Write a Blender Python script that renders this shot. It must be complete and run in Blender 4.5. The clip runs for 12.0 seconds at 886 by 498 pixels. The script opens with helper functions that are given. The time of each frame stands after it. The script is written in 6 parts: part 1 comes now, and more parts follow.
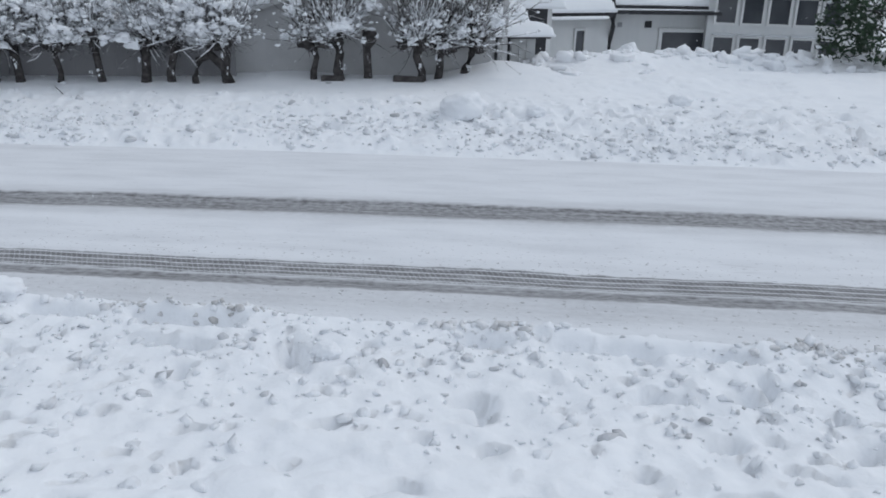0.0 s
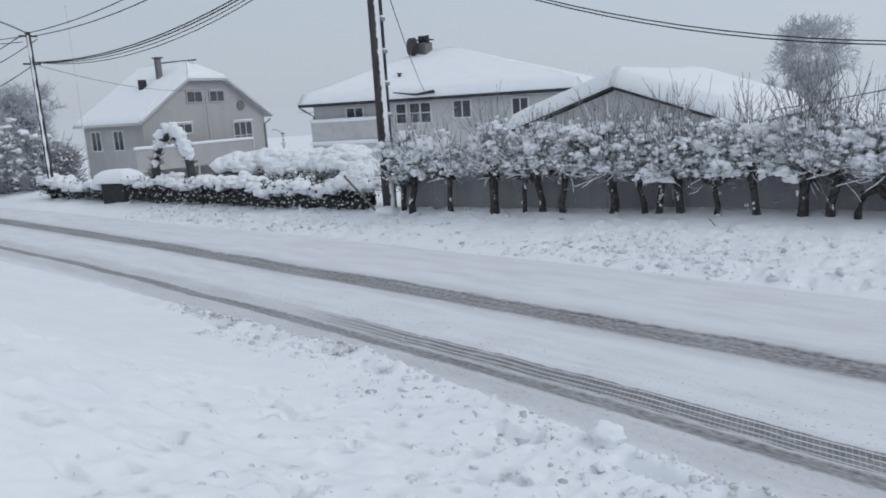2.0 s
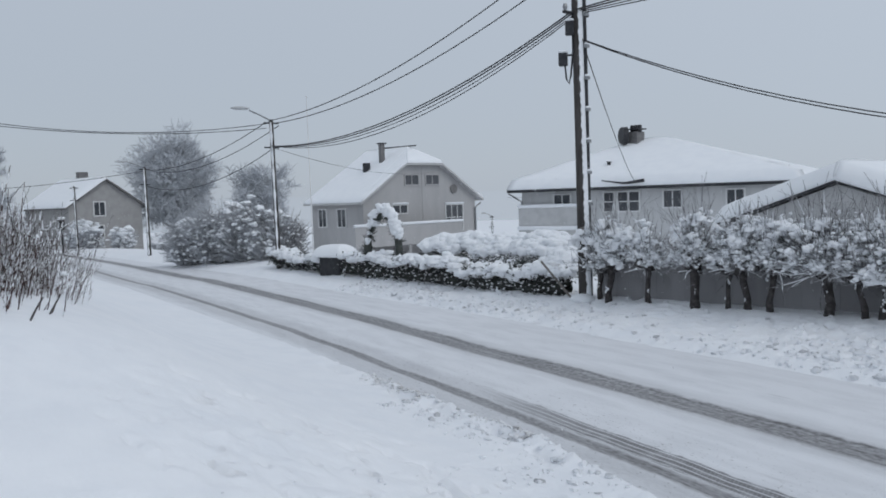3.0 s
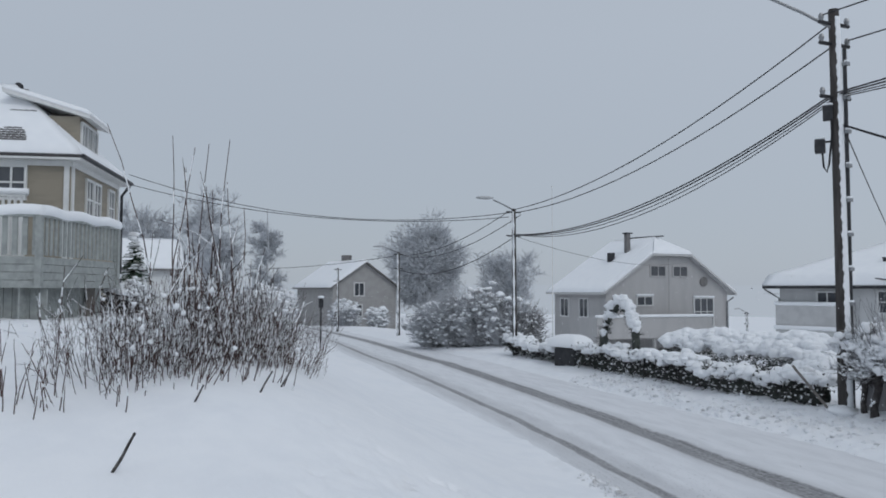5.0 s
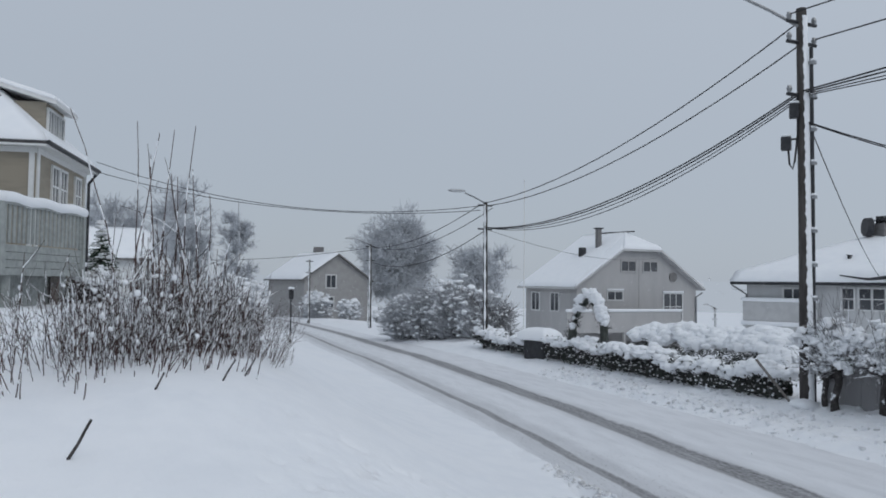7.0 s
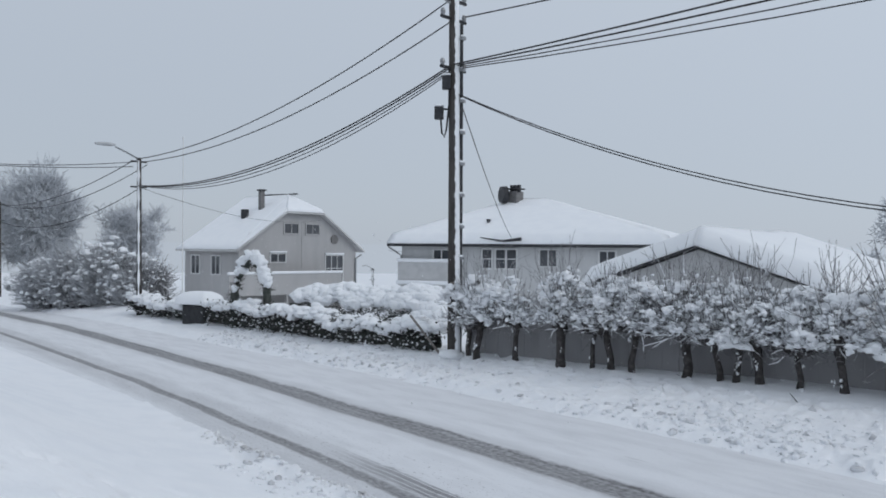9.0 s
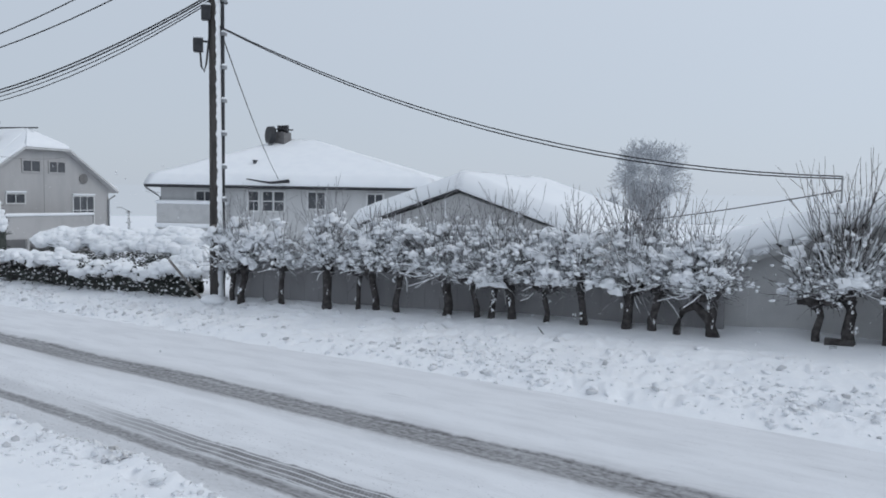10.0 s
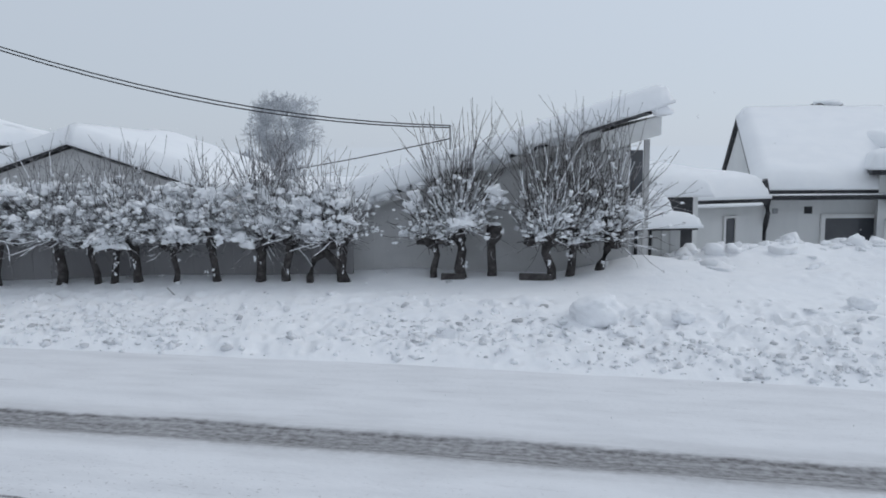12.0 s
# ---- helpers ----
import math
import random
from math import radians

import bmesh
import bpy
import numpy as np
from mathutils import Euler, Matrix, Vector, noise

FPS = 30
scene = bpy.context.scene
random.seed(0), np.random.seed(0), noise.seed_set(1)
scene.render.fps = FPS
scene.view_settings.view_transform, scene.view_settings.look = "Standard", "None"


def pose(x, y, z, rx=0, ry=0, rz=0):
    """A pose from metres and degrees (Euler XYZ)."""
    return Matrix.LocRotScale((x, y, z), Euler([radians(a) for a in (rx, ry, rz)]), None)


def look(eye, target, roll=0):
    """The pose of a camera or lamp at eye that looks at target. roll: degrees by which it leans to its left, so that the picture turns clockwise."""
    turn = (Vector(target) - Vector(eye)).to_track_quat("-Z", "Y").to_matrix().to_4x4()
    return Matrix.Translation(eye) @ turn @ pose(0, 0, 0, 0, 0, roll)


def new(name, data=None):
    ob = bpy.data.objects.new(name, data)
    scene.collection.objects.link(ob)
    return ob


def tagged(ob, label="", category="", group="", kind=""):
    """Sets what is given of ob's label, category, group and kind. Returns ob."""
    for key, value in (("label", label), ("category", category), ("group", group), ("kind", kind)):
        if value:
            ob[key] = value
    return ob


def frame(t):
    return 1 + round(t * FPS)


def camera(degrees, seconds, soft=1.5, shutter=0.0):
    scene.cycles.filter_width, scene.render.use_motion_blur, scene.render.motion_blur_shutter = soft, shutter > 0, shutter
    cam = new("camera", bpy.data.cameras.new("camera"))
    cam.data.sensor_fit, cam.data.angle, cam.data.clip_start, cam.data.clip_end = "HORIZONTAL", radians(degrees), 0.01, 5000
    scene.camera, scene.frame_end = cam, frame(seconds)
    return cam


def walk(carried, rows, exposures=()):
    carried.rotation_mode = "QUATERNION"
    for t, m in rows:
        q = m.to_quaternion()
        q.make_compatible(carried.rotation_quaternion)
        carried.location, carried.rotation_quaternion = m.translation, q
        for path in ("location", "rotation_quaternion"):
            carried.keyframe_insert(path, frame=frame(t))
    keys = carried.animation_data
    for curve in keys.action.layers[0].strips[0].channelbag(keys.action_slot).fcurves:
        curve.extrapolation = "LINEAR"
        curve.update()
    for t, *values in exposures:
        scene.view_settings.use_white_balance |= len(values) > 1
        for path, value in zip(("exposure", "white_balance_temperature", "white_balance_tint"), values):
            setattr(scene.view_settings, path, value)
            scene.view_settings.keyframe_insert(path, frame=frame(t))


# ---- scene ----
cam = camera(57.44, 12.0, soft=1.8)
PATH = [
    (0.0, pose(-0.315, -0.897, 2.205, 70.68, -1.40, -11.36)),
    (0.5, pose(-0.329, -0.604, 2.162, 72.47, -0.65, 0.11)),
    (1.0, pose(-0.067, -0.659, 2.315, 71.91, 0.38, 8.22)),
    (1.5, pose(0.005, -0.495, 2.392, 75.04, 2.70, 22.25)),
    (2.0, pose(-0.140, -0.265, 2.356, 79.75, 3.53, 33.25)),
    (2.5, pose(-0.072, -0.215, 2.354, 82.87, 2.93, 40.91)),
    (3.0, pose(0.069, -0.190, 2.365, 86.44, 1.85, 48.05)),
    (3.5, pose(0.008, -0.038, 2.382, 89.93, 1.29, 53.16)),
    (3.7, pose(-0.013, -0.015, 2.379, 90.88, 0.98, 54.82)),
    (5.3, pose(0.130, 0.163, 2.383, 93.19, -0.15, 66.72)),
    (5.5, pose(0.113, 0.177, 2.378, 93.39, -0.05, 67.20)),
    (6.0, pose(0.125, 0.166, 2.370, 93.32, -0.23, 67.80)),
    (6.5, pose(0.139, 0.167, 2.372, 92.99, -0.70, 66.89)),
    (6.7, pose(0.159, 0.171, 2.367, 92.80, -0.72, 65.84)),
    (8.3, pose(-0.043, 0.322, 2.296, 91.25, -0.87, 48.70)),
    (8.5, pose(-0.009, 0.324, 2.324, 91.17, -0.29, 46.44)),
    (9.0, pose(-0.020, 0.308, 2.314, 90.14, -0.54, 39.92)),
    (9.5, pose(-0.011, 0.314, 2.301, 88.40, -1.02, 32.17)),
    (10.0, pose(0.005, 0.376, 2.306, 86.31, -1.03, 23.72)),
    (10.5, pose(0.051, 0.376, 2.304, 84.75, -0.72, 16.93)),
    (11.0, pose(0.090, 0.438, 2.305, 83.97, -0.44, 11.62)),
    (11.5, pose(0.132, 0.455, 2.316, 83.54, -0.36, 7.89)),
    (12.0, pose(0.144, 0.531, 2.258, 83.28, 0.27, -1.42)),
]
walk(cam, PATH, exposures=[(0.0, 0.05), (0.5, 0.02), (1.0, 0.0), (1.5, 0.0), (2.5, -0.06), (3.7, -0.18), (5.5, -0.22), (6.7, -0.22), (8.5, -0.12), (9.5, 0.0), (10.5, 0.1), (11.0, 0.1), (12.0, 0.0)])

# ---- world: an overcast winter sky, brighter overhead ----
world = bpy.data.worlds.new("overcast_sky")
scene.world = world
world.use_nodes = True
wn, wl = world.node_tree.nodes, world.node_tree.links
wn.clear()
SUN_EL, SUN_ROT = radians(40), radians(78)
sky = wn.new("ShaderNodeTexSky")
sky.sky_type, sky.sun_disc, sky.sun_elevation, sky.sun_rotation = "NISHITA", False, SUN_EL, SUN_ROT
sky_dim = wn.new("ShaderNodeVectorMath"); sky_dim.operation = "SCALE"; sky_dim.inputs["Scale"].default_value = 0.10
tc = wn.new("ShaderNodeTexCoord")
sep = wn.new("ShaderNodeSeparateXYZ")
ramp = wn.new("ShaderNodeValToRGB")
ramp.color_ramp.elements[0].position, ramp.color_ramp.elements[0].color = 0.0, (0.48, 0.542, 0.627, 1)
ramp.color_ramp.elements[1].position, ramp.color_ramp.elements[1].color = 1.0, (0.56, 0.62, 0.70, 1)
mid = ramp.color_ramp.elements.new(0.30); mid.color = (0.535, 0.60, 0.69, 1)
mix = wn.new("ShaderNodeMix"); mix.data_type = "RGBA"; mix.inputs["Factor"].default_value = 0.92
back = wn.new("ShaderNodeBackground"); back.inputs["Strength"].default_value = 1.0
outw = wn.new("ShaderNodeOutputWorld")
wl.new(tc.outputs["Generated"], sep.inputs[0]); wl.new(sep.outputs["Z"], ramp.inputs["Fac"])
wl.new(sky.outputs["Color"], sky_dim.inputs[0]); wl.new(sky_dim.outputs[0], mix.inputs["A"])
side = wn.new("ShaderNodeMapRange")        # the cloud is thinner towards the sun's side
side.inputs["From Min"].default_value, side.inputs["From Max"].default_value = -1.0, 1.0
side.inputs["To Min"].default_value, side.inputs["To Max"].default_value = 0.93, 1.25
lift = wn.new("ShaderNodeVectorMath"); lift.operation = "SCALE"
wl.new(sep.outputs["X"], side.inputs["Value"]); wl.new(side.outputs[0], lift.inputs["Scale"])
wl.new(ramp.outputs["Color"], lift.inputs[0]); wl.new(lift.outputs[0], mix.inputs["B"]); wl.new(mix.outputs["Result"], back.inputs["Color"])
wl.new(back.outputs[0], outw.inputs["Surface"])
sun = new("sun", bpy.data.lights.new("sun", "SUN"))
sun.data.energy, sun.data.angle, sun.data.color = 0.5, radians(20), (1.0, 0.98, 0.95)
sun.matrix_world = look((24, 5, 21), (0, 0, 0))


# ---- materials ----
def material(name, colour, rough=0.8, second=None, scale=4.0, amount=0.5, bump=0.0, bump_scale=30.0, metallic=0.0,
             third=None, third_scale=0.6, third_amount=0.5, stretch=(1, 1, 1), spec=0.3, coords="Object"):
    m = bpy.data.materials.new(name)
    m.use_nodes = True
    n, l = m.node_tree.nodes, m.node_tree.links
    b = n["Principled BSDF"]
    b.inputs["Roughness"].default_value = rough
    b.inputs["Metallic"].default_value = metallic
    b.inputs["Specular IOR Level"].default_value = spec
    t = n.new("ShaderNodeTexCoord")
    mp = n.new("ShaderNodeMapping")
    mp.inputs["Scale"].default_value = stretch
    l.new(t.outputs[coords], mp.inputs["Vector"])
    colour_out = None
    base = n.new("ShaderNodeRGB"); base.outputs[0].default_value = (*colour, 1)
    colour_out = base.outputs[0]
    for col, sc, am, lo, hi in ((second, scale, amount, 0.42, 0.62), (third, third_scale, third_amount, 0.38, 0.7)):
        if col is None:
            continue
        ns = n.new("ShaderNodeTexNoise")
        ns.inputs["Scale"].default_value, ns.inputs["Detail"].default_value = sc, 6
        r = n.new("ShaderNodeMapRange")
        r.inputs["From Min"].default_value, r.inputs["From Max"].default_value = lo, hi
        r.inputs["To Max"].default_value = am
        mx = n.new("ShaderNodeMix"); mx.data_type = "RGBA"
        mx.inputs["B"].default_value = (*col, 1)
        l.new(mp.outputs[0], ns.inputs["Vector"]); l.new(ns.outputs["Fac"], r.inputs["Value"])
        l.new(r.outputs[0], mx.inputs["Factor"]); l.new(colour_out, mx.inputs["A"])
        colour_out = mx.outputs["Result"]
    l.new(colour_out, b.inputs["Base Color"])
    if bump:
        ns = n.new("ShaderNodeTexNoise")
        ns.inputs["Scale"].default_value, ns.inputs["Detail"].default_value = bump_scale, 5
        bp = n.new("ShaderNodeBump")
        bp.inputs["Strength"].default_value, bp.inputs["Distance"].default_value = bump, 0.02
        l.new(mp.outputs[0], ns.inputs["Vector"]); l.new(ns.outputs["Fac"], bp.inputs["Height"])
        l.new(bp.outputs[0], b.inputs["Normal"])
    return m


SNOW_C, SNOW_D = (0.86, 0.875, 0.90), (0.80, 0.82, 0.855)
SNOW = material("snow", SNOW_C, 0.75, SNOW_D, 3.0, 0.6, 0.35, 22, third=(0.90, 0.905, 0.92), third_scale=0.5, spec=0.15)
SNOW_SOFT = material("snow_cap", (0.87, 0.885, 0.905), 0.75, (0.82, 0.84, 0.87), 2.0, 0.5, 0.2, 14, spec=0.15)
CLOD = material("snow_clod", (0.84, 0.855, 0.88), 0.8, (0.76, 0.78, 0.81), 9, 0.5, 0.5, 40, spec=0.12)
BARK = material("wet_bark", (0.046, 0.041, 0.040), 0.85, (0.12, 0.11, 0.108), 14, 0.7, 0.8, 40, third=(0.02, 0.02, 0.02), third_scale=3)
TWIG = material("dark_twig", (0.050, 0.043, 0.040), 0.85, (0.10, 0.09, 0.086), 20, 0.6)
REDTWIG = material("red_twig", (0.085, 0.048, 0.042), 0.8, (0.045, 0.035, 0.035), 10, 0.6)
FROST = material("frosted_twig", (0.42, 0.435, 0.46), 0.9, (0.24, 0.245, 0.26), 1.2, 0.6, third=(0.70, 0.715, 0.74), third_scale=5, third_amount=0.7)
# Pale grey holds both rime and the distance haze painted into far trees.
HAZE = material("rime_and_haze_twig", (0.51, 0.53, 0.56), 0.95, (0.40, 0.415, 0.44), 0.6, 0.7, third=(0.62, 0.64, 0.67), third_scale=2.5, third_amount=0.6)
LEAF = material("hedge_leaf", (0.045, 0.052, 0.046), 0.7, (0.10, 0.105, 0.095), 9, 0.6, third=(0.03, 0.034, 0.03), third_scale=2)
GREEN = material("evergreen_leaf", (0.022, 0.045, 0.024), 0.55, (0.05, 0.085, 0.045), 7, 0.6, third=(0.012, 0.022, 0.014), third_scale=2)
WHITE_WALL = material("white_boarding", (0.66, 0.67, 0.67), 0.7, (0.57, 0.585, 0.59), 2.5, 0.6, 0.15, 60, third=(0.72, 0.725, 0.72), stretch=(1, 1, 0.25))
PALE_WALL = material("pale_boarding", (0.43, 0.425, 0.425), 0.75, (0.37, 0.367, 0.37), 2.0, 0.6, 0.2, 50, third=(0.48, 0.472, 0.47), stretch=(1, 1, 0.3))
GREY_WALL = material("grey_render", (0.52, 0.52, 0.52), 0.85, (0.43, 0.432, 0.435), 2.5, 0.7, 0.35, 45, third=(0.58, 0.58, 0.58), third_scale=0.8)
FENCE = material("grey_fence_paint", (0.29, 0.287, 0.295), 0.8, (0.23, 0.228, 0.235), 3, 0.7, 0.3, 60, third=(0.34, 0.337, 0.345), stretch=(1, 1, 0.3))
HIP_WALL = material("grey_white_boarding", (0.55, 0.555, 0.56), 0.75, (0.47, 0.475, 0.48), 2.5, 0.6, 0.2, 60, third=(0.60, 0.60, 0.60), stretch=(1, 1, 0.25))
OCHRE = material("ochre_boarding", (0.315, 0.28, 0.225), 0.75, (0.25, 0.225, 0.185), 3, 0.6, 0.2, 50, stretch=(0.4, 0.4, 2))
TRIM = material("white_trim", (0.70, 0.705, 0.70), 0.6, (0.62, 0.625, 0.62), 6, 0.5, 0.1, 60)
SAGE = material("pale_green_boards", (0.30, 0.32, 0.31), 0.75, (0.23, 0.245, 0.24), 4, 0.6, 0.25, 50, third=(0.42, 0.44, 0.43), third_scale=9)
DARK = material("dark_metal_and_shade", (0.035, 0.036, 0.04), 0.5, (0.07, 0.07, 0.075), 8, 0.5, metallic=0.3)
TILE = material("dark_roof_tile", (0.06, 0.058, 0.06), 0.7, (0.10, 0.095, 0.095), 6, 0.6, 0.4, 20)
POLE_WOOD = material("tarred_pole", (0.055, 0.050, 0.048), 0.85, (0.10, 0.092, 0.088), 5, 0.7, 0.6, 30, stretch=(3, 3, 0.4))
GALV = material("galvanised_steel", (0.30, 0.31, 0.32), 0.45, (0.22, 0.225, 0.235), 6, 0.5, metallic=0.6)
PLANK = material("weathered_plank", (0.20, 0.185, 0.17), 0.8, (0.12, 0.11, 0.105), 8, 0.6, 0.4, 40)
BRICKC = material("chimney_render", (0.20, 0.195, 0.195), 0.85, (0.13, 0.125, 0.125), 6, 0.6, 0.4, 30)
WIRE = material("cable_rubber", (0.022, 0.022, 0.025), 0.6)
LAMPGLASS = material("lamp_bowl", (0.45, 0.46, 0.47), 0.25, (0.38, 0.39, 0.40), 8, 0.5)
GLASS = material("dark_window_glass", (0.055, 0.06, 0.07), 0.1, (0.085, 0.09, 0.10), 1.5, 0.6, spec=0.6)

RIMED = material("snow_dusted_twig", (0.20, 0.195, 0.20), 0.9, (0.72, 0.735, 0.76), 16, 0.7, third=(0.10, 0.095, 0.095), third_scale=7, third_amount=0.6)


def vary_clods(m):
    """Some clods are greyer with road dirt than others."""
    n, l = m.node_tree.nodes, m.node_tree.links
    b = n["Principled BSDF"]
    src = b.inputs["Base Color"].links[0].from_socket
    g = n.new("ShaderNodeNewGeometry")
    r = n.new("ShaderNodeMapRange")
    r.inputs["From Min"].default_value, r.inputs["From Max"].default_value, r.inputs["To Max"].default_value = 0.80, 1.0, 0.7
    mx = n.new("ShaderNodeMix"); mx.data_type = "RGBA"; mx.inputs["B"].default_value = (0.36, 0.36, 0.375, 1)
    l.new(g.outputs["Random Per Island"], r.inputs["Value"]); l.new(r.outputs[0], mx.inputs["Factor"])
    l.new(src, mx.inputs["A"]); l.new(mx.outputs["Result"], b.inputs["Base Color"])


vary_clods(CLOD)
SLUSH = material("dirty_slush", (0.76, 0.765, 0.78), 0.75, (0.40, 0.385, 0.375), 5, 0.75, 0.5, 40, third=(0.82, 0.83, 0.845), third_scale=1.2)
FAR_WALL = material("weathered_far_boarding", (0.37, 0.365, 0.36), 0.8, (0.31, 0.305, 0.30), 2.0, 0.6, 0.2, 50)


# ---- mesh helpers ----
def thing(name, at, label, category, group="", kind=""):
    ob = new(name)
    ob.location = at
    ob.empty_display_size = 0.2
    return tagged(ob, label, category, group, kind)


def part(name, bm, mat, parent, label="", smooth=False, kind=""):
    """Links a bmesh in world coordinates as one mesh under a thing or a part."""
    bmesh.ops.recalc_face_normals(bm, faces=bm.faces)
    me = bpy.data.meshes.new(name)
    bm.to_mesh(me)
    bm.free()
    return part_mesh(name, me, mat, parent, label, smooth, kind)


def world_of(ob):
    m = Matrix.Translation(ob.location) if ob.rotation_mode != "QUATERNION" else ob.matrix_basis
    return world_of(ob.parent) @ m if ob.parent else m


def part_mesh(name, me, mat, parent, label="", smooth=False, kind=""):
    me.materials.append(mat)
    if parent is not None:
        me.transform(world_of(parent).inverted())
    if smooth:
        me.polygons.foreach_set("use_smooth", [True] * len(me.polygons))
    ob = new(name, me)
    ob.parent = parent
    return tagged(ob, label, kind=kind)


def box(bm, lo, hi, m=None, bevel=0.0):
    c = [(a + b) / 2 for a, b in zip(lo, hi)]
    s = [abs(b - a) for a, b in zip(lo, hi)]
    mm = Matrix.Translation(c) @ Matrix.Diagonal((*s, 1))
    r = bmesh.ops.create_cube(bm, size=1, matrix=(m @ mm) if m else mm)
    if bevel:
        edges = list({e for v in r["verts"] for e in v.link_edges})
        bmesh.ops.bevel(bm, geom=edges, offset=bevel, segments=1, affect="EDGES")
    return bm


def solid(bm, poly, z0, z1):
    """A polygon in plan, raised from z0 to z1 (z1 may be one height a corner)."""
    tops = z1 if isinstance(z1, (list, tuple)) else [z1] * len(poly)
    a = [bm.verts.new((p[0], p[1], z0)) for p in poly]
    b = [bm.verts.new((p[0], p[1], z)) for p, z in zip(poly, tops)]
    n = len(poly)
    bm.faces.new(a[::-1]); bm.faces.new(b)
    for i in range(n):
        bm.faces.new((a[i], a[(i + 1) % n], b[(i + 1) % n], b[i]))
    return bm


def slab(bm, quad, t):
    """A thick plate below four or three corners."""
    a = [bm.verts.new(p) for p in quad]
    b = [bm.verts.new((p[0], p[1], p[2] - t)) for p in quad]
    n = len(quad)
    bm.faces.new(a); bm.faces.new(b[::-1])
    for i in range(n):
        bm.faces.new((a[i], b[i], b[(i + 1) % n], a[(i + 1) % n]))
    return bm


def tube(bm, pts, radii, sides=6, cap=True):
    pts = [Vector(p) for p in pts]
    rings = []
    for i, p in enumerate(pts):
        d = (pts[min(i + 1, len(pts) - 1)] - pts[max(i - 1, 0)]).normalized()
        u = d.orthogonal().normalized()
        if abs(d.z) < 0.95:
            u = d.cross(Vector((0, 0, 1))).normalized()
        w = d.cross(u)
        r = radii[i] if isinstance(radii, (list, tuple)) else radii
        rings.append([bm.verts.new(p + (u * math.cos(k * math.tau / sides) + w * math.sin(k * math.tau / sides)) * r) for k in range(sides)])
    for a, b in zip(rings, rings[1:]):
        for k in range(sides):
            bm.faces.new((a[k], a[(k + 1) % sides], b[(k + 1) % sides], b[k]))
    if cap:
        bm.faces.new(rings[0][::-1]); bm.faces.new(rings[-1])
    return bm


def mesh_from(name, verts, faces):
    me = bpy.data.meshes.new(name)
    me.from_pydata(verts, [], faces)
    me.update()
    return me


# unit ball for lumps
_b = bmesh.new()
bmesh.ops.create_icosphere(_b, subdivisions=2, radius=1)
BALL_V = np.array([v.co[:] for v in _b.verts]); BALL_F = [[v.index for v in f.verts] for f in _b.faces]
_b.free()
_b = bmesh.new()
bmesh.ops.create_icosphere(_b, subdivisions=1, radius=1)
PEB_V = np.array([v.co[:] for v in _b.verts]); PEB_F = [[v.index for v in f.verts] for f in _b.faces]
_b.free()


def hash01(i, j, s):
    h = np.sin(i * 127.1 + j * 311.7 + s * 74.7) * 43758.5453
    return h - np.floor(h)


def vnoise(x, y, s=0):
    """Smooth value noise on arrays, 0 to 1."""
    xi, yi = np.floor(x), np.floor(y)
    u, v = x - xi, y - yi
    u, v = u * u * (3 - 2 * u), v * v * (3 - 2 * v)
    return (hash01(xi, yi, s) * (1 - u) * (1 - v) + hash01(xi + 1, yi, s) * u * (1 - v)
            + hash01(xi, yi + 1, s) * (1 - u) * v + hash01(xi + 1, yi + 1, s) * u * v)


def fbm(x, y, s=0, octaves=4):
    t, a, k = 0.0, 0.5, 1.0
    for o in range(octaves):
        t = t + a * vnoise(x * k, y * k, s + o * 3.1)
        a, k = a * 0.5, k * 2.03
    return t


def smooth(a, b, x):
    t = np.clip((x - a) / (b - a), 0, 1)
    return t * t * (3 - 2 * t)


def lumps(name, spots, mat, parent, label="", rough=0.25, small=False, kind="stuff", seed=1):
    """Many uneven lumps in one mesh: spots are (x, y, z, rx, ry, rz)."""
    V, F, off = [], [], 0
    bv, bf = (PEB_V, PEB_F) if small else (BALL_V, BALL_F)
    rng = np.random.default_rng(seed)
    for x, y, z, rx, ry, rz in spots:
        ph = rng.uniform(0, 6.28, 6)
        k = 1 + rough * (np.sin(bv[:, 0] * 3.1 + ph[0]) * np.sin(bv[:, 1] * 2.7 + ph[1]) + 0.7 * np.sin(bv[:, 2] * 4.3 + ph[2] + bv[:, 0] * 2))
        a = ph[3]
        p = bv * k[:, None] * (rx, ry, rz)
        p = np.stack([p[:, 0] * math.cos(a) - p[:, 1] * math.sin(a), p[:, 0] * math.sin(a) + p[:, 1] * math.cos(a), p[:, 2]], 1) + (x, y, z)
        V.extend(p.tolist())
        F.extend([[i + off for i in f] for f in bf])
        off += len(bv)
    return part_mesh(name, mesh_from(name, V, F), mat, parent, label, True, kind)


